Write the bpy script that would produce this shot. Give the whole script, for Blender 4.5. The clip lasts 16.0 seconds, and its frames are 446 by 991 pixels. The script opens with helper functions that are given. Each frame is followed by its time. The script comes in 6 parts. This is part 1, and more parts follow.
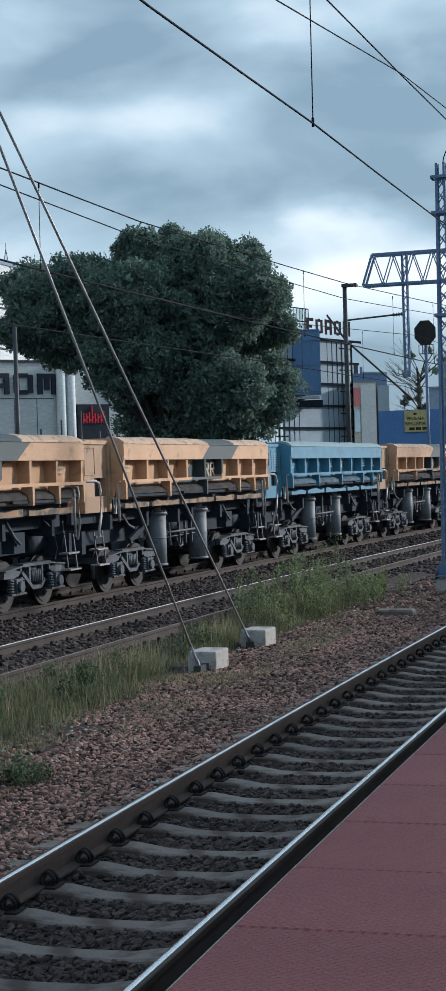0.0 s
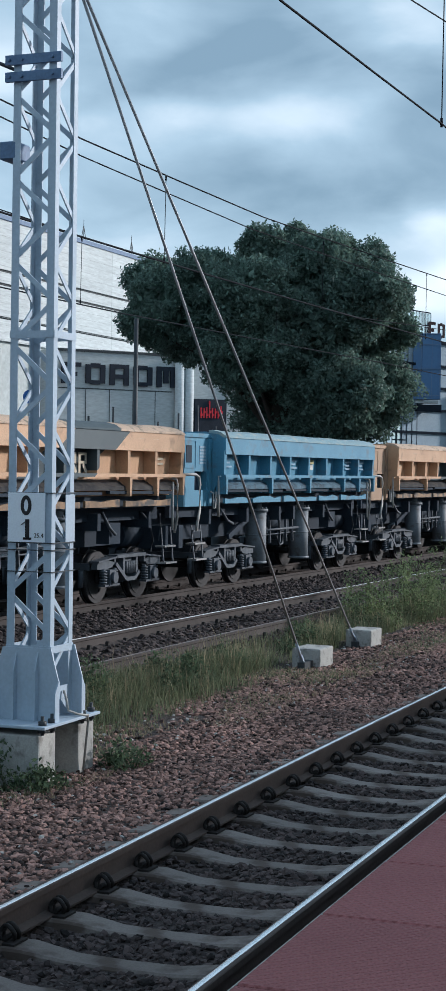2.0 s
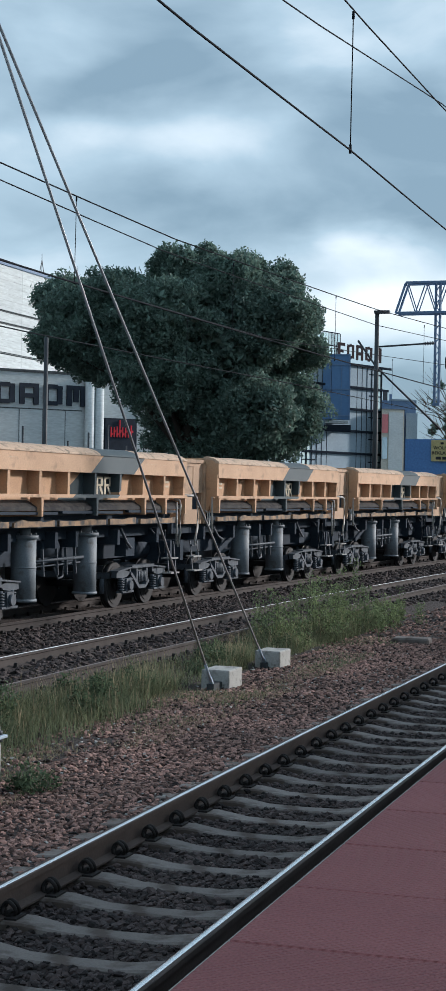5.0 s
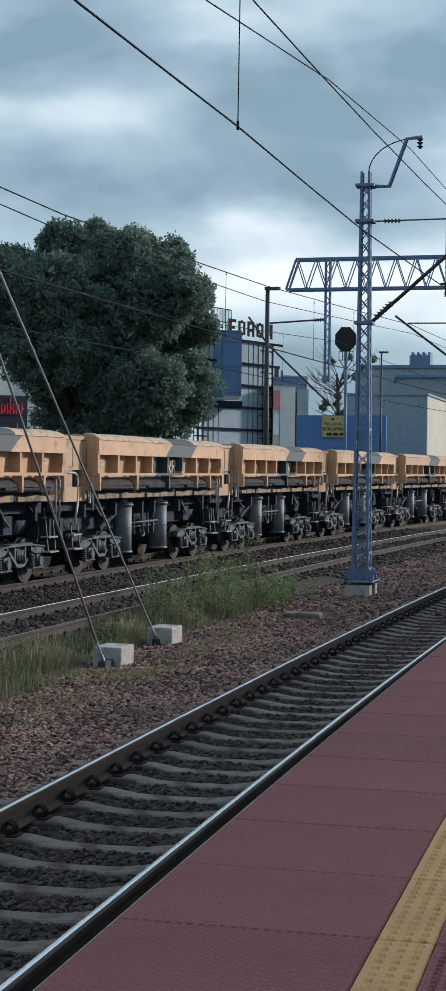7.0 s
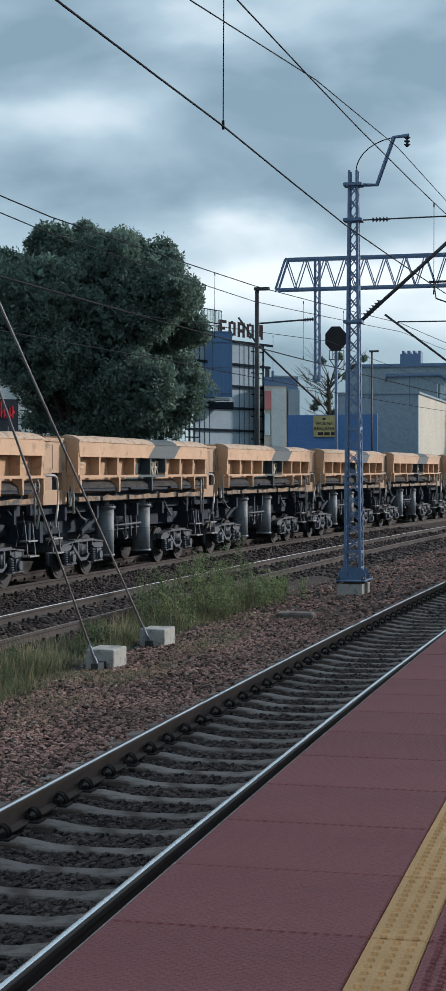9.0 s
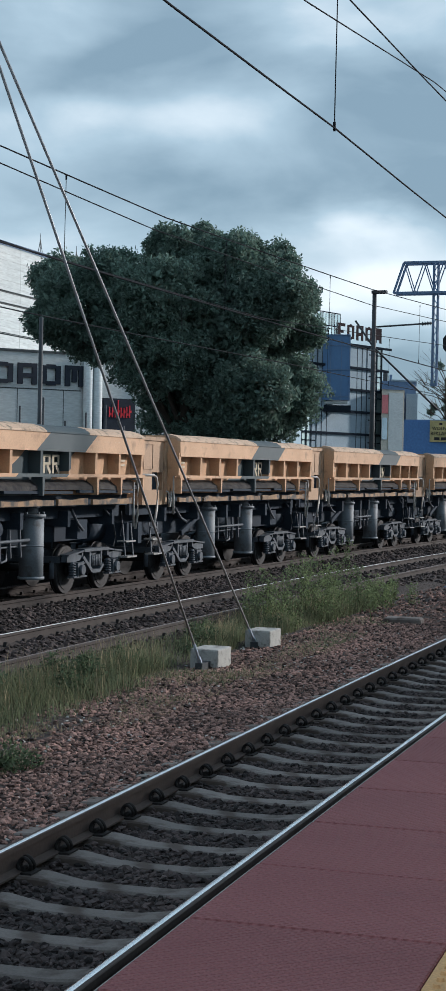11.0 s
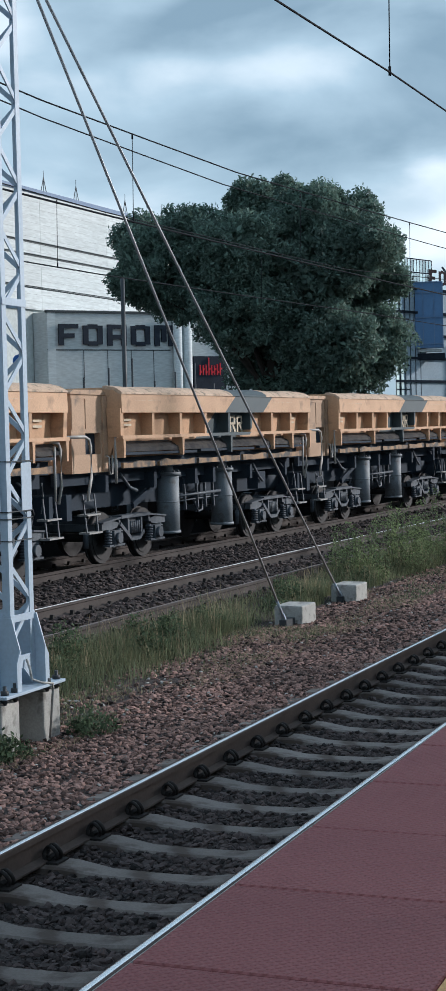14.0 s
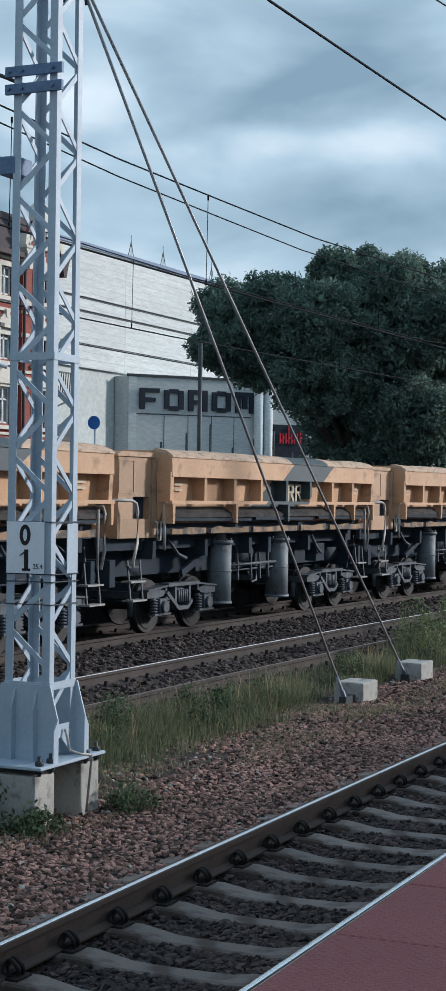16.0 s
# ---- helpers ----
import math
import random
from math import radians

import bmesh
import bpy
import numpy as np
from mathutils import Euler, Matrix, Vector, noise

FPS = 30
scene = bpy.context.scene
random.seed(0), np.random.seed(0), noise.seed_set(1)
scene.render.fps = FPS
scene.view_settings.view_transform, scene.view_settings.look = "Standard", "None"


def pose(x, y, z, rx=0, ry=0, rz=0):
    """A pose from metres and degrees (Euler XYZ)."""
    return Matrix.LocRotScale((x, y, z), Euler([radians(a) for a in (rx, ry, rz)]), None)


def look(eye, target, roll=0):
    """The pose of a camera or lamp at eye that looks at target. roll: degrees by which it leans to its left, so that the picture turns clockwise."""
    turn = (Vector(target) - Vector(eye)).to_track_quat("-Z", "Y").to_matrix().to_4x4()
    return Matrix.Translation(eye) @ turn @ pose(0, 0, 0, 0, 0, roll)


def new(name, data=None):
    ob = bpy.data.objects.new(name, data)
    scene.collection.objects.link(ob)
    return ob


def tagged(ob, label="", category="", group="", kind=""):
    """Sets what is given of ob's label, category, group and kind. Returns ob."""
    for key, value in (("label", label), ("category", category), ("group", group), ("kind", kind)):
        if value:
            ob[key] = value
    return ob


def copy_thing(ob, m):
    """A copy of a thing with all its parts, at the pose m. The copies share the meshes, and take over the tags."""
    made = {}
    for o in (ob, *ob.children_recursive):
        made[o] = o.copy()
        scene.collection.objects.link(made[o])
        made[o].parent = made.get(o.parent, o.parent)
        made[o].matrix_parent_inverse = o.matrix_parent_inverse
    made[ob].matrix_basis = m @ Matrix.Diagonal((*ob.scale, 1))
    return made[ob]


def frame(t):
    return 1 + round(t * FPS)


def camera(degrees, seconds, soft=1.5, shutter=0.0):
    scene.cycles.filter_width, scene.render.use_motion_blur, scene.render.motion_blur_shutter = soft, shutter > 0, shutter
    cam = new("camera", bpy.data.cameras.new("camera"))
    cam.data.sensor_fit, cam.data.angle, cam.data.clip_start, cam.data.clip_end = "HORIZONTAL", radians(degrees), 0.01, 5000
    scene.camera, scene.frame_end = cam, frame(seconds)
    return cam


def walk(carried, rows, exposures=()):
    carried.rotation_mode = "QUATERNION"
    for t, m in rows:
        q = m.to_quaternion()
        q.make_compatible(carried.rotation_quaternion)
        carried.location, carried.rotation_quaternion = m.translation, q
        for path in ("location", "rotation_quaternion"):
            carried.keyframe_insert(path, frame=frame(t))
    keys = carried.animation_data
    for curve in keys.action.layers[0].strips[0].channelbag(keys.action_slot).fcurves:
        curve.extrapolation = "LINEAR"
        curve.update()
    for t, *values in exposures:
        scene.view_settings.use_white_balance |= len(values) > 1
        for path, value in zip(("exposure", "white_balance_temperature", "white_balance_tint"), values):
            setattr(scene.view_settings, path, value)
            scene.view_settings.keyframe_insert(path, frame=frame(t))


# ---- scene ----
cam = camera(15.44, 16.0, soft=1.2)
PATH = [
    (0, (-13.007, -2.793, 2.390), (6.080, 3.175, 2.105), -1.80),
    (0.5, (-13.026, -2.795, 2.369), (5.846, 3.818, 2.050), -0.13),
    (1, (-13.064, -2.829, 2.352), (5.805, 3.786, 1.903), 0.96),
    (1.5, (-13.060, -2.839, 2.368), (5.651, 4.217, 2.029), 1.12),
    (2, (-13.059, -2.835, 2.352), (5.571, 4.435, 2.062), 0.79),
    (2.5, (-13.071, -2.822, 2.368), (5.275, 5.136, 2.037), 0.50),
    (3, (-13.078, -2.822, 2.371), (5.041, 5.643, 2.170), 0.26),
    (3.5, (-13.077, -2.818, 2.378), (4.977, 5.785, 2.180), 0.01),
    (4, (-13.080, -2.823, 2.370), (5.102, 5.505, 2.129), 0.37),
    (4.5, (-13.077, -2.828, 2.375), (5.310, 5.041, 2.394), 0.23),
    (5, (-13.072, -2.847, 2.384), (5.927, 3.400, 2.341), 0.97),
    (5.2, (-13.055, -2.842, 2.381), (6.119, 2.846, 2.298), 0.88),
    (7.3, (-13.064, -2.874, 2.389), (6.314, 2.069, 2.105), 0.52),
    (7.5, (-13.067, -2.876, 2.375), (6.316, 2.049, 2.115), 0.36),
    (8, (-13.064, -2.880, 2.380), (6.335, 1.972, 2.003), 0.27),
    (8.5, (-13.046, -2.887, 2.382), (6.370, 1.903, 2.067), 0.11),
    (9, (-13.033, -2.886, 2.381), (6.355, 2.015, 2.084), -0.07),
    (9.2, (-13.044, -2.874, 2.389), (6.302, 2.192, 2.098), -0.02),
    (11.5, (-12.957, -3.022, 2.370), (6.012, 3.310, 2.083), 1.10),
    (12, (-12.877, -3.051, 2.402), (6.331, 2.379, 1.149), -0.68),
    (12.5, (-12.792, -3.133, 2.383), (5.895, 3.910, 1.282), 0.32),
    (13, (-12.770, -3.178, 2.406), (6.000, 3.691, 1.696), 0.12),
    (13.5, (-12.808, -3.193, 2.401), (5.879, 3.868, 1.439), -0.87),
    (14, (-12.789, -3.208, 2.394), (5.780, 4.177, 1.570), -1.30),
    (14.5, (-12.789, -3.245, 2.389), (5.445, 4.911, 1.392), -0.17),
    (15, (-12.612, -3.280, 2.420), (5.962, 5.135, 2.257), -1.0),
    (15.5, (-12.484, -3.256, 2.438), (6.106, 4.124, 2.048), 0.0),
    (16, (-12.181, -3.188, 2.378), (6.019, 5.092, 2.388), 0.8),
]
TINTS = [(0, 0.38, 5700, 10), (1.5, 0.38, 5580, 10), (2.5, 0.38, 5500, 10), (3.5, 0.38, 5500, 10), (4.3, 0.44, 5580, 10), (5, 0.4, 5720, 10), (7.3, 0.28, 5850, 10), (9.2, 0.28, 5850, 10), (12, 0.38, 5700, 10), (13, 0.46, 5680, 10), (14, 0.4, 5650, 10), (14.6, 0.42, 5650, 10), (15, 0.52, 5650, 10), (15.5, 0.34, 5650, 10), (16, 0.3, 5650, 10)]
walk(cam, [(t, look(eye, target, roll)) for t, eye, target, roll in PATH], exposures=TINTS)

# ---- light: broken cloud, low weak sun behind and to the right ----
SUN = Vector((0.66, -0.66, 0.33)).normalized()
world = bpy.data.worlds.new("sky")
scene.world = world
world.use_nodes = True


CLOUDS = [(0.3454, 0.2104, 0.101, 0.085), (0.3874, 0.2143, 0.087, 0.050), (0.3912, 0.2738, 0.114, 0.080), (0.2380, 0.2738, 0.121, 0.110), (0.1320, 0.2719, 0.094, 0.100), (0.2284, 0.1521, 0.050, 0.085), (0.2571, 0.1490, 0.067, 0.045), (0.2074, 0.1068, 0.134, 0.080), (0.1470, 0.1068, 0.121, 0.080), (0.4140, 0.1260, 0.101, 0.030), (0.3108, 0.1759, 0.121, -0.055), (0.3798, 0.1836, 0.108, -0.030), (0.1922, 0.1893, 0.108, -0.040), (0.3108, 0.2431, 0.134, -0.035), (0.4593, 0.2373, 0.148, -0.050), (0.4817, 0.1720, 0.121, -0.040), (0.1695, 0.1605, 0.081, -0.030), (0.2074, 0.2335, 0.101, -0.030), (0.5296, 0.2066, 0.134, -0.02), (0.52, 0.13, 0.15, -0.035), (0.50, 0.28, 0.15, -0.04)]


def build_sky():
    nt = world.node_tree
    nt.nodes.clear()
    N, L = nt.nodes.new, nt.links.new
    out, bg = N("ShaderNodeOutputWorld"), N("ShaderNodeBackground")
    sky = N("ShaderNodeTexSky")
    sky.sky_type, sky.sun_disc = "NISHITA", False
    sky.sun_elevation = math.asin(SUN.z)
    sky.sun_rotation = math.atan2(SUN.x, SUN.y)
    dim = N("ShaderNodeMixRGB")
    dim.blend_type = "MULTIPLY"
    dim.inputs[0].default_value = 1
    dim.inputs[2].default_value = (0.12, 0.12, 0.12, 1)
    L(sky.outputs[0], dim.inputs[1])
    co = N("ShaderNodeTexCoord")
    mp = N("ShaderNodeMapping")
    mp.inputs["Scale"].default_value = (1.0, 1.0, 2.3)
    mp.inputs["Location"].default_value = (0.55, 0.3, 0.17)
    L(co.outputs["Generated"], mp.inputs[0])
    wob = N("ShaderNodeTexNoise")
    wob.inputs["Scale"].default_value, wob.inputs["Detail"].default_value = 9, 6
    L(mp.outputs[0], wob.inputs["Vector"])
    warp = N("ShaderNodeVectorMath")
    warp.operation = "MULTIPLY_ADD"
    warp.inputs[1].default_value = (0.11, 0.11, 0.11)
    L(wob.outputs["Color"], warp.inputs[0])
    L(mp.outputs[0], warp.inputs[2])
    big, fine = N("ShaderNodeTexNoise"), N("ShaderNodeTexNoise")
    for n, sc, de in ((big, 3.3, 3), (fine, 10.0, 6)):
        n.inputs["Scale"].default_value, n.inputs["Detail"].default_value = sc, de
        n.inputs["Roughness"].default_value = 0.5
        n.inputs["Distortion"].default_value = 0.35
        L(mp.outputs[0], n.inputs["Vector"])
    mix = N("ShaderNodeMixRGB")
    mix.inputs[0].default_value = 0.22
    L(big.outputs[0], mix.inputs[1])
    L(fine.outputs[0], mix.inputs[2])
    ramp = N("ShaderNodeValToRGB")
    e = ramp.color_ramp.elements
    e[0].position, e[0].color = 0.40, (0.22, 0.30, 0.34, 1)
    e[1].position, e[1].color = 0.65, (0.86, 0.875, 0.83, 1)
    m = ramp.color_ramp.elements.new(0.50)
    m.color = (0.40, 0.495, 0.525, 1)
    # soft cloud banks: bearing, height, breadth, how much paler (+) or darker (-)
    fac = mix.outputs[0]
    for bearing, height, breadth, amount in CLOUDS:
        d = Vector((math.cos(bearing), math.sin(bearing), height)).normalized()
        far = N("ShaderNodeVectorMath")
        far.operation = "DISTANCE"
        far.inputs[1].default_value = (d.x + 0.55 + 0.055, d.y + 0.3 + 0.055, d.z * 2.3 + 0.17 + 0.055)
        L(warp.outputs[0], far.inputs[0])
        rng = N("ShaderNodeMapRange")
        rng.interpolation_type = "SMOOTHSTEP"
        rng.inputs[1].default_value, rng.inputs[2].default_value = 0, breadth
        rng.inputs[3].default_value, rng.inputs[4].default_value = amount, 0
        L(far.outputs["Value"], rng.inputs[0])
        add = N("ShaderNodeMath")
        add.operation = "ADD"
        L(fac, add.inputs[0])
        L(rng.outputs[0], add.inputs[1])
        fac = add.outputs[0]
    L(fac, ramp.inputs[0])
    both = N("ShaderNodeMixRGB")
    # the cloud thins out towards the zenith
    split, thin = N("ShaderNodeSeparateXYZ"), N("ShaderNodeMapRange")
    L(co.outputs["Generated"], split.inputs[0])
    thin.interpolation_type = "SMOOTHSTEP"
    thin.inputs[1].default_value, thin.inputs[2].default_value = 0.35, 0.9
    thin.inputs[3].default_value, thin.inputs[4].default_value = 0.93, 0.6
    L(split.outputs["Z"], thin.inputs[0])
    L(thin.outputs[0], both.inputs[0])
    L(dim.outputs[0], both.inputs[1])
    L(ramp.outputs[0], both.inputs[2])
    L(both.outputs[0], bg.inputs[0])
    bg.inputs[1].default_value = 1.0
    L(bg.outputs[0], out.inputs[0])


build_sky()
sun = new("sun", bpy.data.lights.new("sun", "SUN"))
sun.data.energy, sun.data.angle, sun.data.color = 3.0, radians(5), (1.0, 0.87, 0.74)
sun.matrix_world = look(SUN * 50, (0, 0, 0))

# ---- materials ----


def mat(name, color, rough=0.6, metal=0.0, second=None, amount=0.5, scale=3.0, grain=60.0, bump=0.2, dist=0.004,
        stain=None, stain_at=0.62, random_tint=0.0, stretch=(1, 1, 1), grain_amount=0.25, spec=0.4):
    m = bpy.data.materials.new(name)
    m.use_nodes = True
    nt = m.node_tree
    N, L = nt.nodes.new, nt.links.new
    b = nt.nodes["Principled BSDF"]
    b.inputs["Roughness"].default_value, b.inputs["Metallic"].default_value = rough, metal
    b.inputs["Specular IOR Level"].default_value = spec
    co, mp = N("ShaderNodeTexCoord"), N("ShaderNodeMapping")
    mp.inputs["Scale"].default_value = stretch
    L(co.outputs["Object"], mp.inputs[0])

    def noise_node(s, detail=5):
        n = N("ShaderNodeTexNoise")
        n.inputs["Scale"].default_value, n.inputs["Detail"].default_value = s, detail
        L(mp.outputs[0], n.inputs["Vector"])
        return n

    def blend(fac, a, c, kind="MIX"):
        x = N("ShaderNodeMixRGB")
        x.blend_type = kind
        for sock, v in zip(x.inputs, (fac, a, c)):
            if hasattr(v, "is_output"):
                L(v, sock)
            else:
                sock.default_value = v
        return x.outputs[0]

    def curve(sock, lo, hi):
        r = N("ShaderNodeMapRange")
        r.inputs[1].default_value, r.inputs[2].default_value = lo, hi
        L(sock, r.inputs[0])
        return r.outputs[0]

    c1 = (*color, 1)
    c2 = (*(second or [v * 0.6 for v in color]), 1)
    large, small = noise_node(scale), noise_node(grain, 4)
    f = curve(large.outputs[0], 0.5 - 0.3 * amount - 0.02, 0.5 + 0.35)
    col = blend(f, c1, c2)
    g = curve(small.outputs[0], 0.3, 0.7)
    col = blend(grain_amount, col, blend(1.0, col, blend(g, (0.45, 0.45, 0.45, 1), (1.5, 1.5, 1.5, 1)), "MULTIPLY"))
    if stain:
        s = noise_node(scale * 2.3, 8)
        col = blend(curve(s.outputs[0], stain_at - 0.08, stain_at + 0.08), col, (*stain, 1))
    if random_tint:
        oi = N("ShaderNodeObjectInfo")
        geo = N("ShaderNodeNewGeometry")
        add = N("ShaderNodeMath")
        add.operation = "ADD"
        L(oi.outputs["Random"], add.inputs[0])
        L(geo.outputs["Random Per Island"], add.inputs[1])
        fr = N("ShaderNodeMath")
        fr.operation = "FRACT"
        L(add.outputs[0], fr.inputs[0])
        lo, hi = 1 - random_tint, 1 + random_tint
        col = blend(1.0, col, blend(fr.outputs[0], (lo, lo, lo, 1), (hi, hi, hi, 1)), "MULTIPLY")
    L(col, b.inputs["Base Color"])
    if bump:
        bp = N("ShaderNodeBump")
        bp.inputs["Strength"].default_value, bp.inputs["Distance"].default_value = bump, dist
        L(small.outputs[0], bp.inputs["Height"])
        L(bp.outputs[0], b.inputs["Normal"])
    rg = N("ShaderNodeMapRange")
    rg.inputs[3].default_value, rg.inputs[4].default_value = max(rough - 0.12, 0.04), min(rough + 0.15, 1)
    L(large.outputs[0], rg.inputs[0])
    L(rg.outputs[0], b.inputs["Roughness"])
    return m


def banded(m, color, axis_k, x0, x1):
    """Paint a slanting band of another colour over a paint: x + axis_k * z between x0 and x1."""
    nt = m.node_tree
    N, L = nt.nodes.new, nt.links.new
    b = nt.nodes["Principled BSDF"]
    src = b.inputs["Base Color"].links[0].from_socket
    co, sp = N("ShaderNodeTexCoord"), N("ShaderNodeSeparateXYZ")
    L(co.outputs["Object"], sp.inputs[0])
    k = N("ShaderNodeMath")
    k.operation, k.inputs[1].default_value = "MULTIPLY_ADD", axis_k
    L(sp.outputs["Z"], k.inputs[0])
    L(sp.outputs["X"], k.inputs[2])
    c = N("ShaderNodeMath")
    c.operation = "COMPARE"
    c.inputs[1].default_value, c.inputs[2].default_value = (x0 + x1) / 2, (x1 - x0) / 2
    L(k.outputs[0], c.inputs[0])
    mul = N("ShaderNodeMixRGB")
    mul.blend_type, mul.inputs[0].default_value = "MULTIPLY", 0.35
    mul.inputs[1].default_value = (*color, 1)
    L(src, mul.inputs[2])
    x = N("ShaderNodeMixRGB")
    L(c.outputs[0], x.inputs[0])
    L(src, x.inputs[1])
    L(mul.outputs[0], x.inputs[2])
    L(x.outputs[0], b.inputs["Base Color"])
    return m


def leafy(m):
    """Let some light through the leaf."""
    nt = m.node_tree
    N, L = nt.nodes.new, nt.links.new
    b = nt.nodes["Principled BSDF"]
    out = nt.nodes["Material Output"]
    tr, mx = N("ShaderNodeBsdfTranslucent"), N("ShaderNodeMixShader")
    L(b.inputs["Base Color"].links[0].from_socket, tr.inputs[0])
    mx.inputs[0].default_value = 0.45
    L(b.outputs[0], mx.inputs[1])
    L(tr.outputs[0], mx.inputs[2])
    L(mx.outputs[0], out.inputs[0])
    return m


M_BALLAST = mat("ballast_ground", (0.05, 0.036, 0.031), 0.95, second=(0.026, 0.022, 0.022), scale=0.8, grain=26, bump=1.0, dist=0.05, grain_amount=0.9)
M_STONE = mat("ballast_stone", (0.235, 0.142, 0.116), 0.9, second=(0.082, 0.057, 0.049), scale=0.6, grain=40, bump=0.4, dist=0.01, random_tint=1.0)
M_STONE_D = mat("ballast_stone_oily", (0.066, 0.049, 0.045), 0.9, second=(0.03, 0.025, 0.025), scale=0.9, grain=40, bump=0.4, dist=0.01, random_tint=0.85)
M_RUST = mat("rail_rust", (0.088, 0.067, 0.057), 0.8, 0.1, second=(0.055, 0.043, 0.039), scale=2, grain=50, bump=0.3)
M_RUST_D = mat("rail_oily_rust", (0.05, 0.041, 0.038), 0.8, 0.1, second=(0.03, 0.026, 0.025), scale=2, grain=50, bump=0.3)
M_RAILTOP = mat("rail_polished", (0.88, 0.9, 0.92), 0.26, 0.85, second=(0.78, 0.79, 0.8), scale=1.5, grain=30, bump=0.03, stretch=(0.2, 3, 3), grain_amount=0.08)
# near-white, half-diffuse steel: the sky glint is put into the colour
M_RAILTOP_GLINT = mat("rail_bright_worn", (0.95, 0.96, 0.97), 0.3, 0.35, second=(0.88, 0.89, 0.9), scale=1.5, grain=30, bump=0.03, stretch=(0.2, 3, 3), grain_amount=0.08)
M_RAILTOP_D = mat("rail_dull_top", (0.2, 0.165, 0.15), 0.5, 0.5, second=(0.13, 0.105, 0.1), scale=1.5, grain=30, bump=0.1, stretch=(0.2, 3, 3))
M_SLEEPER = mat("sleeper_concrete", (0.19, 0.168, 0.152), 0.92, second=(0.11, 0.095, 0.086), scale=2.5, grain=70, bump=0.5, random_tint=0.25, stain=(0.075, 0.058, 0.048), stain_at=0.58)
M_CLIP = mat("fastening_iron", (0.026, 0.023, 0.022), 0.75, 0.2, grain=80)
M_CONCRETE = mat("concrete", (0.4, 0.4, 0.375), 0.9, second=(0.27, 0.275, 0.265), scale=4, grain=60, bump=0.5, stain=(0.17, 0.165, 0.15), stain_at=0.62)
M_GALV = mat("galvanised_steel", (0.4, 0.485, 0.57), 0.5, 0.0, second=(0.34, 0.42, 0.5), scale=3, grain=35, bump=0.06, grain_amount=0.12, amount=0.3)
M_GALV_DARK = mat("weathered_galvanised_steel", (0.12, 0.195, 0.32), 0.55, 0.0, second=(0.09, 0.145, 0.24), scale=5, grain=35, bump=0.1)
M_IRON = mat("dark_painted_iron", (0.05, 0.058, 0.065), 0.55, 0.2, grain=60)
M_WIRE = mat("catenary_wire", (0.012, 0.015, 0.02), 0.8, 0.0, grain=60, spec=0.08)
M_GUY = mat("galvanised_rope", (0.36, 0.38, 0.4), 0.45, 0.2, grain=200)
M_PORC = mat("dark_insulator", (0.04, 0.05, 0.065), 0.3, 0.0, grain=40, bump=0)
M_RED = mat("red_platform_slab", (0.325, 0.116, 0.112), 0.8, second=(0.25, 0.094, 0.095), scale=0.55, grain=80, bump=0.3, dist=0.003, random_tint=0.12, stain=(0.2, 0.083, 0.085), stain_at=0.66)
M_YELLOW_T = mat("yellow_tactile_slab", (0.74, 0.43, 0.185), 0.75, second=(0.62, 0.36, 0.155), scale=3, grain=80, bump=0.3, random_tint=0.08)
# near-black in place of shade: platform wall and the backing behind the train
M_SHADE_BLACK = mat("dark_platform_edge", (0.015, 0.018, 0.021), 0.9, grain=30, bump=0.5)
# grime colours with the blue overhang shade and haze mixed in
M_DARKUNDER = mat("underframe_grime", (0.026, 0.04, 0.058), 0.8, 0.0, second=(0.04, 0.05, 0.066), scale=3, grain=40, bump=0.4, spec=0.2)
M_BOGIE = mat("bogie_grime", (0.085, 0.102, 0.122), 0.6, 0.1, second=(0.04, 0.05, 0.063), scale=6, grain=50, bump=0.4)
M_CYL = mat("cylinder_grey_paint", (0.2, 0.23, 0.255), 0.6, second=(0.14, 0.16, 0.18), scale=3, grain=40, bump=0.2, stain=(0.1, 0.1, 0.1), stain_at=0.66)
M_HAND = mat("handrail_pale_paint", (0.42, 0.42, 0.40), 0.55, second=(0.3, 0.29, 0.27), scale=8, grain=60)
M_STEP = mat("worn_step_steel", (0.4, 0.4, 0.39), 0.5, 0.2, second=(0.16, 0.165, 0.17), scale=8, grain=60)
STRIPE = (0.07, 0.105, 0.125)
M_YEL = banded(mat("wagon_ochre_paint", (0.57, 0.355, 0.21), 0.6, second=(0.46, 0.285, 0.17), scale=1.3, grain=40, bump=0.15, stain=(0.27, 0.17, 0.1), stain_at=0.66, grain_amount=0.2, random_tint=0.07), STRIPE, -1.8, 1.85, 3.93)
M_YEL_TOP = banded(mat("wagon_dusty_top_ochre", (0.53, 0.385, 0.275), 0.8, second=(0.42, 0.31, 0.22), scale=2.4, grain=30, bump=0.4, stain=(0.2, 0.165, 0.12), stain_at=0.6, stretch=(1, 1, 2)), STRIPE, -0.5, 5.6, 7.45)
M_YEL_CAB = mat("wagon_locker_faded_ochre", (0.45, 0.3, 0.195), 0.7, second=(0.37, 0.255, 0.17), scale=1.3, grain=40, bump=0.15, stain=(0.18, 0.14, 0.11), stain_at=0.66, random_tint=0.15)
M_BLUE = mat("wagon_blue_paint", (0.09, 0.262, 0.385), 0.55, second=(0.07, 0.205, 0.31), scale=1.3, grain=40, bump=0.15, stain=(0.1, 0.16, 0.2), stain_at=0.64)
M_BLUE_TOP = mat("wagon_dusty_top_blue", (0.19, 0.31, 0.36), 0.8, second=(0.25, 0.33, 0.34), scale=2.4, grain=30, bump=0.4, stain=(0.33, 0.37, 0.34), stain_at=0.6)
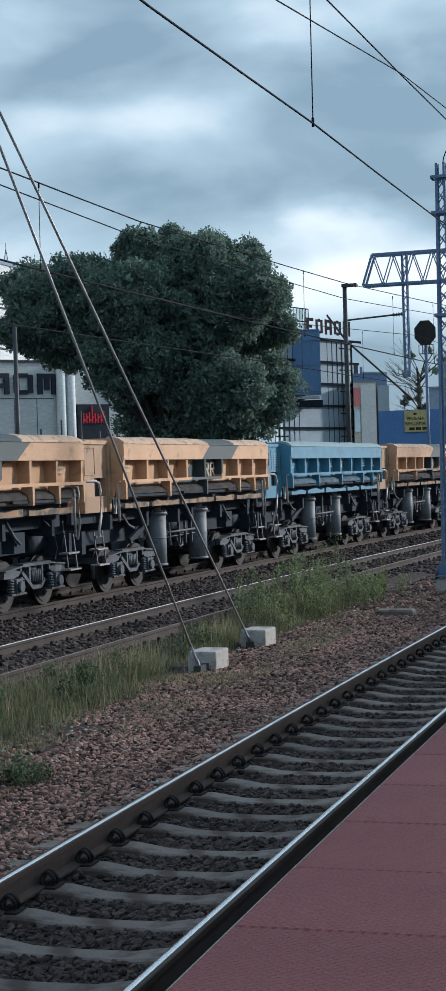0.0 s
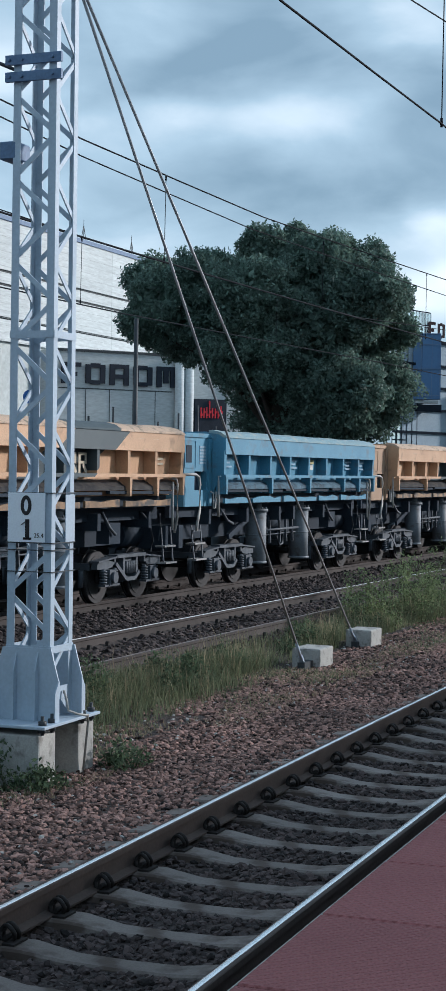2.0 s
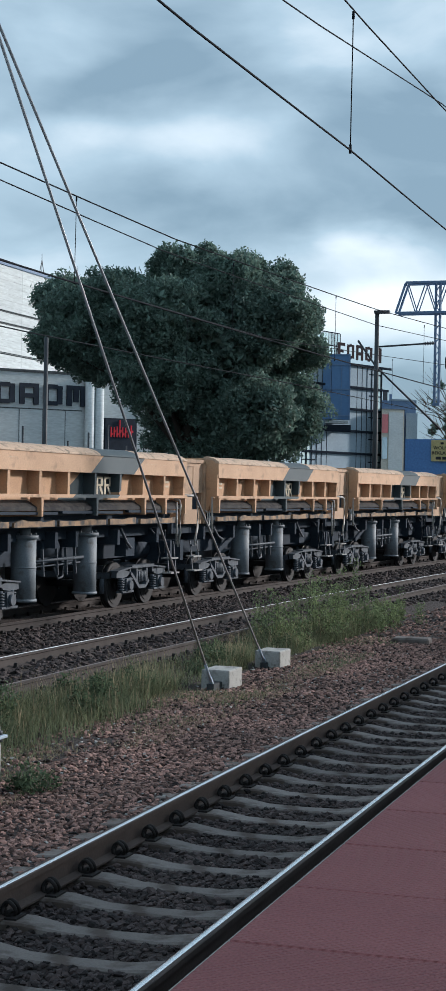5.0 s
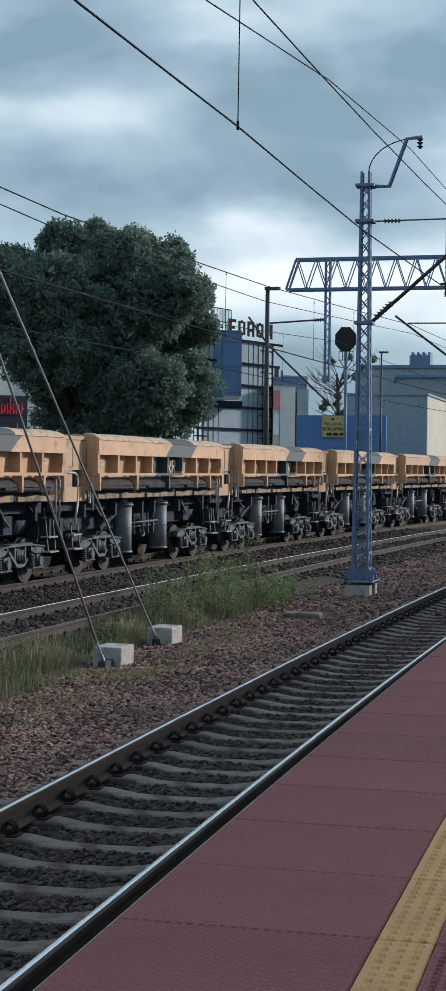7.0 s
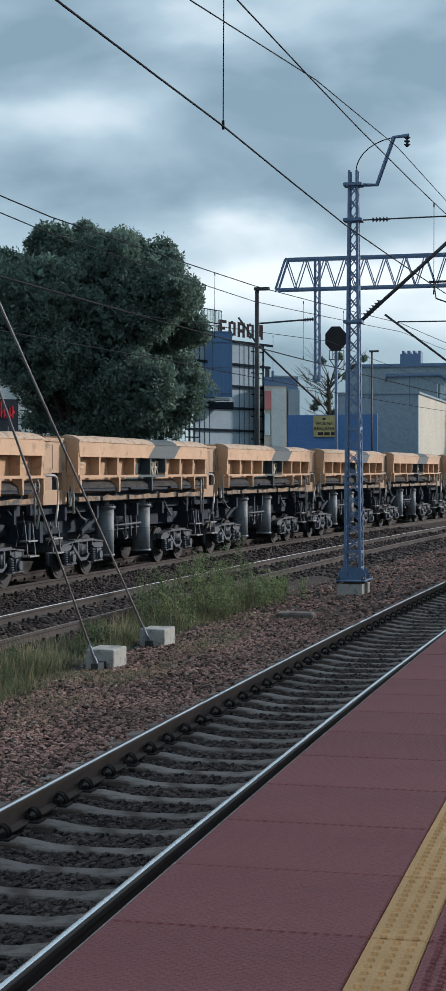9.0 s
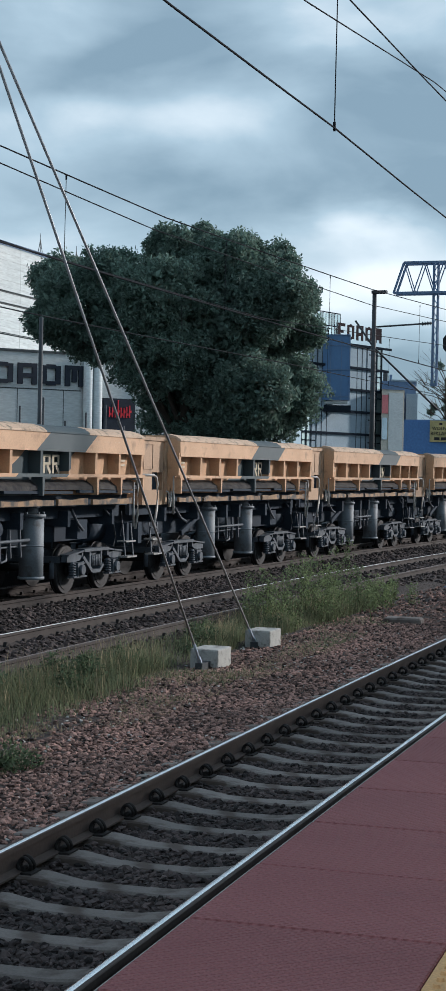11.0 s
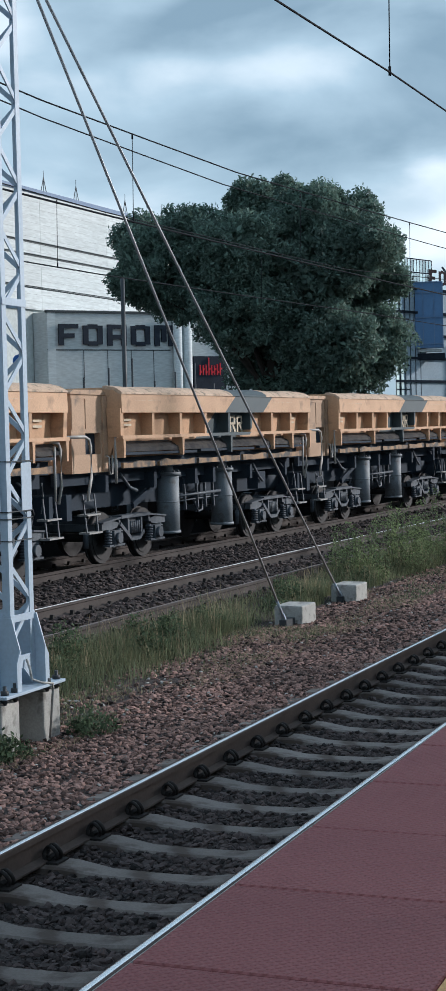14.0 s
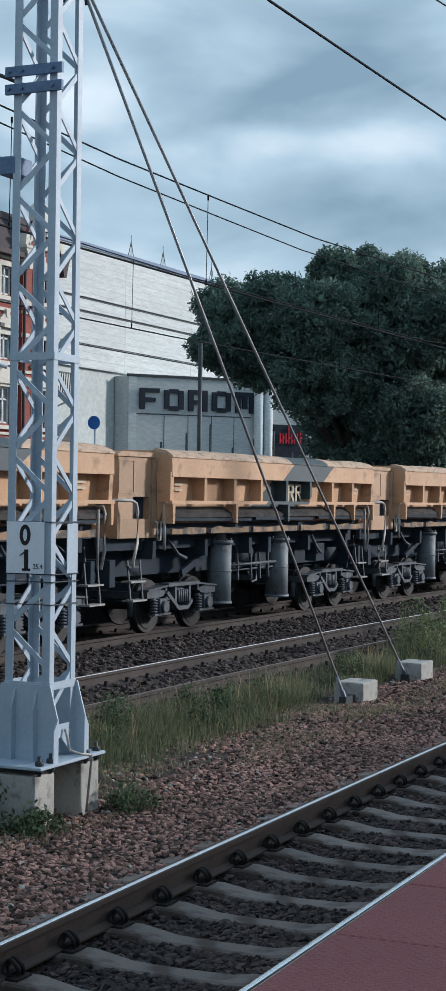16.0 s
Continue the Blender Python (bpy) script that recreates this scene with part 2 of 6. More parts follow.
M_RIM_Y = mat("dirty_ochre_skirt", (0.42, 0.25, 0.12), 0.65, second=(0.1, 0.08, 0.065), scale=1.6, grain=40, bump=0.2, amount=0.8, stain=(0.06, 0.055, 0.05), stain_at=0.55)
M_WHITE = mat("white_lettering", (0.75, 0.74, 0.7), 0.7, grain=90)
M_PLATE = mat("white_enamel_plate", (0.8, 0.85, 0.9), 0.35, second=(0.72, 0.78, 0.84), scale=3, grain=60, bump=0.03, grain_amount=0.08)
M_FADED = mat("faded_lettering", (0.62, 0.54, 0.41), 0.8, grain=50)
M_DARKLINE = mat("dark_matt_profile", (0.022, 0.028, 0.038), 0.95, 0.0, grain=20, bump=0, spec=0.0)
M_BLACK = mat("black_paint", (0.012, 0.012, 0.014), 0.5, grain=60)
M_FLAP = mat("dusty_flap_steel", (0.075, 0.07, 0.065), 0.85, 0.0, second=(0.025, 0.026, 0.03), scale=3, grain=40, bump=0.4, spec=0.2, stain=(0.03, 0.03, 0.034), stain_at=0.55)
M_FLAP_B = mat("dusty_blue_flap", (0.11, 0.19, 0.25), 0.8, 0.0, second=(0.045, 0.075, 0.1), scale=3, grain=40, bump=0.4, spec=0.2, stain=(0.05, 0.07, 0.09), stain_at=0.58)
M_BRICK = mat("red_facing_brick", (0.27, 0.083, 0.066), 0.9, second=(0.21, 0.062, 0.052), scale=0.7, grain=9, bump=0.3, dist=0.02, grain_amount=0.4)
M_PLASTER = mat("cream_plaster", (0.62, 0.60, 0.53), 0.9, second=(0.48, 0.46, 0.41), scale=1.2, grain=14, bump=0.2)
M_ROOF = mat("dark_brown_roof_sheet", (0.042, 0.03, 0.036), 0.7, second=(0.028, 0.022, 0.027), scale=0.9, grain=6, bump=0.3, stretch=(4, 1, 1))
M_PANE = mat("window_glass", (0.4, 0.5, 0.56), 0.08, 0.65, second=(0.18, 0.25, 0.29), scale=0.5, grain=3, bump=0.02, grain_amount=0.1)
M_FRAME_W = mat("white_window_frame", (0.72, 0.73, 0.72), 0.6, grain=30)
M_CLAD = mat("white_metal_cladding", (0.53, 0.575, 0.575), 0.6, second=(0.44, 0.485, 0.49), scale=0.35, grain=4, bump=0.1, stretch=(0.4, 1, 3), random_tint=0.06)
M_CLAD_W = mat("pale_wall_panel", (0.47, 0.515, 0.505), 0.7, second=(0.38, 0.425, 0.42), scale=0.3, grain=5, bump=0.1)
M_SEAM = mat("pale_panel_seam", (0.42, 0.455, 0.46), 0.8, grain=20)
M_GROOVE = mat("dark_joint", (0.06, 0.07, 0.075), 0.8, grain=20)
M_SIGN_D = mat("dark_sign_letter", (0.022, 0.03, 0.045), 0.6, grain=20, spec=0.2)
M_SIGN_R = mat("brown_black_sign", (0.028, 0.02, 0.024), 0.8, grain=20, spec=0.05)
M_RED_SIGN = mat("red_sign_shape", (0.75, 0.03, 0.05), 0.5, grain=20)
M_BLUEGLASS = mat("blue_panel_glass", (0.075, 0.17, 0.33), 0.4, 0.0, second=(0.06, 0.14, 0.28), scale=0.2, grain=3, bump=0.02, grain_amount=0.1)
M_CURTAIN = mat("curtain_wall_glass", (0.6, 0.74, 0.78), 0.08, 0.72, second=(0.3, 0.42, 0.48), scale=0.4, grain=3, bump=0.02, grain_amount=0.1, random_tint=0.45)
M_BLUEWALL = mat("blue_hoarding", (0.09, 0.2, 0.43), 0.7, second=(0.075, 0.165, 0.36), scale=0.6, grain=8)
M_GREYWALL = mat("blue_grey_wall", (0.25, 0.32, 0.375), 0.85, second=(0.21, 0.275, 0.325), scale=0.4, grain=6)
M_CREAMWALL = mat("cream_wall", (0.55, 0.52, 0.44), 0.85, second=(0.47, 0.45, 0.39), scale=0.4, grain=6)
M_YSIGN = mat("yellow_board", (0.52, 0.45, 0.2), 0.6, grain=20)
M_LEAF = leafy(mat("broad_leaves", (0.145, 0.218, 0.175), 0.6, second=(0.1, 0.158, 0.135), scale=0.3, grain=6, bump=0, random_tint=0.45, spec=0.4))
M_BARK = mat("bark", (0.06, 0.05, 0.04), 0.95, grain=25, bump=0.8, dist=0.02)
M_GRASS = leafy(mat("dry_green_grass", (0.185, 0.205, 0.12), 0.8, second=(0.085, 0.115, 0.07), scale=0.7, grain=8, bump=0, random_tint=0.6, spec=0.2))
M_WEED = leafy(mat("weed_leaves", (0.18, 0.23, 0.11), 0.7, second=(0.1, 0.14, 0.085), scale=1.2, grain=8, bump=0, random_tint=0.6, spec=0.2))
M_STRAW = leafy(mat("dry_straw", (0.36, 0.31, 0.2), 0.85, second=(0.22, 0.19, 0.13), scale=1.2, grain=8, bump=0, random_tint=0.5, spec=0.15))
M_WEED_D = leafy(mat("dark_weed_leaves", (0.1, 0.14, 0.08), 0.7, second=(0.06, 0.09, 0.055), scale=1.2, grain=8, bump=0, random_tint=0.6, spec=0.2))
M_ROADBLUE = mat("blue_road_sign", (0.02, 0.12, 0.42), 0.5, grain=20)
M_ASPHALT = mat("asphalt", (0.06, 0.062, 0.065), 0.9, second=(0.045, 0.047, 0.05), scale=0.5, grain=60, bump=0.4)

# ---- building helpers ----
BEND = -0.00066


def bend(x):
    return BEND * x * x


def box(bm, x0, x1, y0, y1, z0, z1, m=None):
    vs = [bm.verts.new(p) for p in ((x0, y0, z0), (x1, y0, z0), (x1, y1, z0), (x0, y1, z0), (x0, y0, z1), (x1, y0, z1), (x1, y1, z1), (x0, y1, z1))]
    for f in ((3, 2, 1, 0), (4, 5, 6, 7), (0, 1, 5, 4), (1, 2, 6, 5), (2, 3, 7, 6), (3, 0, 4, 7)):
        bm.faces.new([vs[i] for i in f])
    if m is not None:
        for v in vs:
            v.co = m @ v.co
    return vs


def bevelled(bm, width, segments=1):
    bmesh.ops.bevel(bm, geom=list(bm.edges), offset=width, segments=segments, affect="EDGES", profile=0.6)
    return bm


def bar(bm, p, q, w, h=None):
    """A rectangular bar from p to q."""
    p, q = Vector(p), Vector(q)
    d = q - p
    m = Matrix.Translation(p) @ d.to_track_quat("X", "Z").to_matrix().to_4x4()
    h = w if h is None else h
    box(bm, 0, d.length, -w / 2, w / 2, -h / 2, h / 2, m)


def tube(bm, pts, r, n=8, r2=None, cap=True):
    """A round tube through the points."""
    pts = [Vector(p) for p in pts]
    rings = []
    for i, p in enumerate(pts):
        a, b = pts[max(i - 1, 0)], pts[min(i + 1, len(pts) - 1)]
        q = (b - a).to_track_quat("Z", "Y")
        rad = r if r2 is None else r + (r2 - r) * i / (len(pts) - 1)
        rings.append([bm.verts.new(p + q @ Vector((rad * math.cos(k * math.tau / n), rad * math.sin(k * math.tau / n), 0))) for k in range(n)])
    for a, b in zip(rings, rings[1:]):
        for k in range(n):
            f = bm.faces.new((a[k], a[(k + 1) % n], b[(k + 1) % n], b[k]))
            f.smooth = True
    if cap:
        bm.faces.new(rings[0][::-1])
        bm.faces.new(rings[-1])


def prism(bm, outline, depth, m=None):
    """A flat outline in x, z given a thickness along y."""
    a = [bm.verts.new((x, 0, z)) for x, z in outline]
    b = [bm.verts.new((x, depth, z)) for x, z in outline]
    n = len(outline)
    bm.faces.new(a)
    bm.faces.new(b[::-1])
    for i in range(n):
        bm.faces.new((a[(i + 1) % n], a[i], b[i], b[(i + 1) % n]))
    if m is not None:
        for v in a + b:
            v.co = m @ v.co


def sweep(bm, profile, xs, at=0.0):
    """A profile of (y, z) swept along the bent line of the tracks."""
    rings = [[bm.verts.new((x, at + y + bend(x), z)) for y, z in profile] for x in xs]
    n = len(profile)
    for a, b in zip(rings, rings[1:]):
        for k in range(n):
            bm.faces.new((a[k], a[(k + 1) % n], b[(k + 1) % n], b[k]))
    bm.faces.new(rings[0])
    bm.faces.new(rings[-1][::-1])


def mesh_of(name, bm, material):
    bmesh.ops.recalc_face_normals(bm, faces=list(bm.faces))
    me = bpy.data.meshes.new(name)
    bm.to_mesh(me)
    bm.free()
    me.materials.append(material)
    return me


def part(name, bm, material, parent=None, label=""):
    ob = new(name, mesh_of(name, bm, material))
    ob.parent = parent
    if label:
        ob["label"] = label
    return ob


def pieces(name, bm, material):
    """One mesh for each separate piece of a bmesh."""
    bmesh.ops.recalc_face_normals(bm, faces=list(bm.faces))
    seen, out = set(), []
    for v0 in bm.verts:
        if v0 in seen:
            continue
        seen.add(v0)
        stack, island = [v0], []
        while stack:
            v = stack.pop()
            island.append(v)
            for e in v.link_edges:
                w = e.other_vert(v)
                if w not in seen:
                    seen.add(w)
                    stack.append(w)
        index = {v: i for i, v in enumerate(island)}
        faces = {f for v in island for f in v.link_faces}
        faces = sorted(faces, key=lambda f: min(index[v] for v in f.verts))
        me = bpy.data.meshes.new(name)
        me.from_pydata([v.co[:] for v in island], [], [[index[v] for v in f.verts] for f in faces])
        me.polygons.foreach_set("use_smooth", [f.smooth for f in faces])
        me.materials.append(material)
        out.append(me)
    bm.free()
    return out


def parts(name, bm, material, parent, label=""):
    for me in pieces(name, bm, material):
        ob = new(name, me)
        ob.parent = parent
        if label:
            ob["label"] = label


def thing(name, label, category, group="", kind="", at=(0, 0, 0), rz=0):
    e = new(name)
    e.empty_display_size = 0.2
    e.matrix_basis = pose(*at, 0, 0, rz)
    return tagged(e, label, category, group, kind)


def single(name, bm, material, label, category="", group="", kind="", m=None):
    ob = part(name, bm, material)
    if m is not None:
        ob.matrix_basis = m
    return tagged(ob, label, category, group, kind)


def share(name, me, parent, m):
    ob = new(name, me)
    ob.parent = parent
    ob.matrix_basis = m
    return ob


def raw_mesh(name, verts, faces, material, smooth=False):
    me = bpy.data.meshes.new(name)
    me.from_pydata([tuple(v) for v in verts], [], [tuple(f) for f in faces])
    me.materials.append(material)
    return me


def lettering(body, size, m, depth, material, parent=None, name="lettering"):
    cu = bpy.data.curves.new(name, "FONT")
    cu.body, cu.size, cu.extrude, cu.align_x = body, size, depth, "CENTER"
    tmp = bpy.data.objects.new(name, cu)
    scene.collection.objects.link(tmp)
    me = bpy.data.meshes.new_from_object(tmp.evaluated_get(bpy.context.evaluated_depsgraph_get()))
    bpy.data.objects.remove(tmp)
    me.materials.clear()
    me.materials.append(material)
    ob = new(name, me)
    ob.parent = parent
    ob.matrix_basis = m
    return ob


def xs(a, b, step):
    n = max(2, int(round((b - a) / step)) + 1)
    return [a + (b - a) * i / (n - 1) for i in range(n)]
# ---- ground and track beds ----
T1, T2, T3 = 0.72, 6.62, 10.70          # track axes
GAUGE = 0.7175


def ground_z(x, y):
    """Height of the stone surface; y without the bend of the line."""
    z = -0.23
    for axis, half, top in ((T1, 1.5, -0.205), (T2, 1.7, -0.165), (T3, 1.9, -0.165)):
        d = abs(y - axis)
        z = max(z, top - max(0, d - half) * 0.12)
    if abs(y - T1) < 0.62:
        z = -0.224
    return z + 0.03 * noise.noise((x * 0.7, y * 0.7, 0)) * (1 if abs(y - 3.6) < 1.3 else 0.25)


def build_ground():
    bm = bmesh.new()
    ring = [(-400, -400), (3000, -400), (3000, 2600), (-400, 2600)]
    bm.faces.new([bm.verts.new((x, y, -0.45)) for x, y in ring])
    single("ground", bm, M_ASPHALT, "dark paved ground behind the railway", kind="structure")
    gx = xs(-30, -9, 3)[:-1] + xs(-9, 26, 0.25)[:-1] + xs(26, 80, 2)[:-1] + xs(80, 260, 10)
    gy = xs(-0.86, 13.5, 0.2)
    verts = [(x, y + bend(x), ground_z(x, y)) for x in gx for y in gy]
    n = len(gy)
    faces = [(i * n + j, (i + 1) * n + j, (i + 1) * n + j + 1, i * n + j + 1) for i in range(len(gx) - 1) for j in range(n - 1)]
    tagged(new("track_bed", raw_mesh("track_bed", verts, faces, M_BALLAST)), "brown ballast bed under the tracks", kind="structure")


build_ground()


def dark_backing():
    # added backing: its near-black colour gives the shade seen under the wagons
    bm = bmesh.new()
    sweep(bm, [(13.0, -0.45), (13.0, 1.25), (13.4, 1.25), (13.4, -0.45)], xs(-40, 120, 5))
    single("wall_behind_tracks", bm, M_SHADE_BLACK, "added low near-black backing for the shade behind the train", kind="structure")


def station_wall():
    """An unseen wall added behind the platform to shade it and the near track."""
    bm = bmesh.new()
    box(bm, -45, 85, -7.6, -7.1, -0.45, 4.6)
    single("station_wall", bm, M_CREAMWALL, "long plain unseen wall added behind the platform to shade it", kind="structure")


dark_backing()
station_wall()


def stones(name, label, count, xa, xb, ya, yb, r0, r1, material, keep=None, seed=1):
    rng = np.random.default_rng(seed)
    bm = bmesh.new()
    bmesh.ops.create_icosphere(bm, subdivisions=1, radius=1)
    bv = np.array([v.co[:] for v in bm.verts])
    bf = np.array([[v.index for v in f.verts] for f in bm.faces])
    bm.free()
    V, F, k = [], [], 0
    while k < count:
        x, y = rng.uniform(xa, xb), rng.uniform(ya, yb)
        if keep and not keep(x, y):
            count -= 0.4
            continue
        r = rng.uniform(r0, r1)
        v = bv * (1 + rng.uniform(-0.4, 0.4, (12, 1))) * (r * rng.uniform(0.7, 1.35), r * rng.uniform(0.7, 1.2), r * rng.uniform(0.5, 0.85))
        a, b = rng.uniform(0, math.tau), rng.uniform(-0.5, 0.5)
        ca, sa, cb, sb = math.cos(a), math.sin(a), math.cos(b), math.sin(b)
        v = v @ np.array([[ca, sa, 0], [-sa, ca, 0], [0, 0, 1]]) @ np.array([[1, 0, 0], [0, cb, sb], [0, -sb, cb]])
        V.append(v + (x, y + bend(x), ground_z(x, y) + r * rng.uniform(-0.05, 0.4)))
        F.append(bf + 12 * k)
        k += 1
    tagged(new(name, raw_mesh(name, np.concatenate(V), np.concatenate(F).tolist(), material)), label, "gravel", kind="stuff")


# ---- rails and sleepers ----
RAIL = [(-0.075, -0.172), (0.075, -0.172), (0.075, -0.160), (0.014, -0.145), (0.009, -0.05), (0.036, -0.038), (0.036, -0.006), (0.030, -0.001), (-0.030, -0.001), (-0.036, -0.006), (-0.036, -0.038), (-0.009, -0.05), (-0.014, -0.145), (-0.075, -0.160)]
CROWN = [(0.026 * math.sin(a), 0.004 - 0.030 * (1 - math.cos(a)) * 0.62) for a in [math.radians(-84 + 14 * i) for i in range(13)]] + [(0.015, -0.02), (-0.015, -0.02)]
PITCH = 0.591


def sleeper_mesh():
    bm = bmesh.new()
    ys = [-1.3, -1.25, -0.95, -0.55, -0.3, 0, 0.3, 0.55, 0.95, 1.25, 1.3]
    zs = [-0.215, -0.19, -0.174, -0.172, -0.204, -0.21, -0.204, -0.172, -0.174, -0.19, -0.215]
    rings = []
    for y, z in zip(ys, zs):
        w = 0.118 if abs(y) > 0.4 else 0.092
        rings.append([bm.verts.new(p) for p in ((-w - 0.03, y, -0.4), (-w, y, z - 0.012), (-w + 0.015, y, z), (w - 0.015, y, z), (w, y, z - 0.012), (w + 0.03, y, -0.4))])
    for a, b in zip(rings, rings[1:]):
        for k in range(6):
            bm.faces.new((a[k], b[k], b[(k + 1) % 6], a[(k + 1) % 6]))
    bm.faces.new(rings[0])
    bm.faces.new(rings[-1][::-1])
    return mesh_of("sleeper", bm, M_SLEEPER)


def clip_mesh():
    bm = bmesh.new()
    box(bm, -0.075, 0.075, -0.07, 0.05, -0.176, -0.16)
    for dx, r in ((-0.022, 0.044), (0.022, 0.046)):
        pts = [(dx + 0.012 * math.sin(2 * a), r * math.cos(a), -0.122 + r * math.sin(a)) for a in [i * math.tau / 12 for i in range(13)]]
        tube(bm, pts, 0.013, 6, cap=False)
    tube(bm, [(-0.05, 0, -0.14), (0.05, 0, -0.14)], 0.016, 6)
    return mesh_of("fastening", bm, M_CLIP)


def build_track(name, axis, label, x0, x1, shiny, sleepers_to, clips_to):
    tr = thing(name, label, "railway track", kind="structure")
    line = xs(x0, 30, 1.0)[:-1] + xs(30, x1, 5)
    for side, top in zip((-1, 1), shiny):
        bm = bmesh.new()
        sweep(bm, RAIL, line, axis + side * (GAUGE + 0.036) + (0.02 if side < 0 and axis == T1 else 0))
        rail = part("rail", bm, M_RUST if axis == T1 else M_RUST_D, tr, "rusty rail with a worn running surface")
        bm = bmesh.new()
        sweep(bm, CROWN, line, axis + side * (GAUGE + 0.028) + (0.02 if side < 0 and axis == T1 else 0))
        for f in bm.faces:
            f.smooth = len(f.verts) == 4
        part("running_surface", bm, top, rail, "polished steel running surface" if top is not M_RAILTOP_D else "dull brown running surface")
    k0 = math.ceil(x0 / PITCH)
    for k in range(k0, int(sleepers_to / PITCH)):
        x = k * PITCH
        turn = math.degrees(2 * BEND * x)
        share("sleeper", SLEEPER, tr, pose(x, axis + bend(x), 0, 0, 0, turn + random.uniform(-0.5, 0.5)))
    for k in range(k0, int(clips_to / PITCH)):
        x = k * PITCH
        for y, flip in ((GAUGE - 0.045, 0), (-GAUGE + 0.045, 180), (GAUGE + 0.117, 180)):
            share("fastening", CLIP, tr, pose(x, axis + y + bend(x), 0, 0, 0, flip))
    return tr


SLEEPER, CLIP = sleeper_mesh(), clip_mesh()
build_track("track_1", T1, "near railway track on concrete sleepers with polished rails", -14, 220, (M_RAILTOP, M_RAILTOP), 90, 46)
# the far rail gets the painted glint, the near one a dull top
build_track("track_2", T2, "middle railway track half buried in dark ballast", -14, 220, (M_RAILTOP_D, M_RAILTOP_GLINT), -14, -14)
build_track("track_3", T3, "railway track carrying the goods train", -30, 220, (M_RAILTOP_D, M_RAILTOP_D), -30, -30)


def far_fastenings(axis, name):
    bm = bmesh.new()
    for k in range(-14, 90):
        x = k * PITCH
        for side in (-1, 1):
            for inner in (-1, 1):
                y = axis + bend(x) + side * (GAUGE + 0.036) + inner * 0.1
                prism(bm, [(x - 0.05, -0.18), (x + 0.05, -0.18), (x + 0.025, -0.1), (x - 0.025, -0.1)], 0.05, pose(0, y - 0.025, 0))
    single(name, bm, M_CLIP, "row of dark iron rail fastenings in ballast", "fastening", kind="stuff")


far_fastenings(T2, "fastenings_middle")
far_fastenings(T3, "fastenings_far")


def between_sleepers(x, y):
    d = abs((x / PITCH + 0.5) % 1 - 0.5) * PITCH
    return d > 0.098 + 0.03 * noise.noise((x * 3, y * 4, 7)) and (abs(y - 0.0) > 0.1) and abs(y - 1.47) > 0.1


stones("ballast_shoulder", "loose brown ballast stones beside the track", 20000, -8.5, 5, 1.55, 3.5, 0.011, 0.03, M_STONE, seed=1)
stones("ballast_strip", "loose brown ballast stones between the tracks", 15000, 3, 16, 1.55, 4.3, 0.014, 0.034, M_STONE, seed=2)
stones("ballast_far_strip", "brown ballast stones further along the line", 6000, 14, 40, 1.5, 4.6, 0.022, 0.045, M_STONE, seed=3)
stones("ballast_grassy", "scattered pale stones among grass", 2200, -5, 6, 3.3, 5.2, 0.014, 0.036, M_STONE, seed=4)
stones("pale_stones", "few pale grey stones strewn over the ballast", 1300, -8.5, 14, 1.6, 4.4, 0.01, 0.026, M_CONCRETE, seed=9)
stones("ballast_in_near_track", "dark oily ballast between concrete sleepers", 17000, -8.5, 16, 0.0, 1.42, 0.014, 0.031, M_STONE_D, between_sleepers, seed=5)
stones("ballast_in_near_track_far", "dark oily ballast between far sleepers", 2500, 16, 40, 0.0, 1.42, 0.03, 0.05, M_STONE_D, between_sleepers, seed=8)
stones("ballast_middle", "dark brown ballast round the middle track", 13000, -5, 26, 5.3, 10.0, 0.025, 0.055, M_STONE_D, lambda x, y: abs(y - T2 - 0.75) > 0.09 and abs(y - T2 + 0.75) > 0.09 and abs(y - T3 + 0.75) > 0.09, seed=6)
stones("ballast_middle_far", "dark brown ballast further along", 6000, 26, 60, 4.6, 10.0, 0.04, 0.075, M_STONE_D, seed=7)

# ---- platform ----
EDGE, DECK = -0.83, 0.61


def stud_bump(m):
    nt = m.node_tree
    N, L = nt.nodes.new, nt.links.new
    b = nt.nodes["Principled BSDF"]
    old = b.inputs["Normal"].links[0].from_socket
    co = N("ShaderNodeTexCoord")
    mp = N("ShaderNodeMapping")
    mp.inputs["Scale"].default_value = (32, 32, 0)
    mp.inputs["Rotation"].default_value = (0, 0, radians(45))
    L(co.outputs["Object"], mp.inputs[0])
    v = N("ShaderNodeTexVoronoi")
    v.inputs["Randomness"].default_value, v.inputs["Scale"].default_value = 0, 1.0
    L(mp.outputs[0], v.inputs["Vector"])
    r = N("ShaderNodeMapRange")
    r.inputs[1].default_value, r.inputs[2].default_value, r.inputs[3].default_value, r.inputs[4].default_value = 0.2, 0.42, 1, 0
    L(v.outputs["Distance"], r.inputs[0])
    bp = N("ShaderNodeBump")
    bp.inputs["Strength"].default_value, bp.inputs["Distance"].default_value = 1.0, 0.006
    L(r.outputs[0], bp.inputs["Height"])
    L(old, bp.inputs["Normal"])
    L(bp.outputs[0], b.inputs["Normal"])


stud_bump(M_RED)


def slab_mesh(name, ya, yb, material, length=0.954):
    bm = bmesh.new()
    box(bm, -length / 2, length / 2, ya, yb, -0.09, 0)
    bevelled(bm, 0.006, 1)
    return mesh_of(name, bm, material)


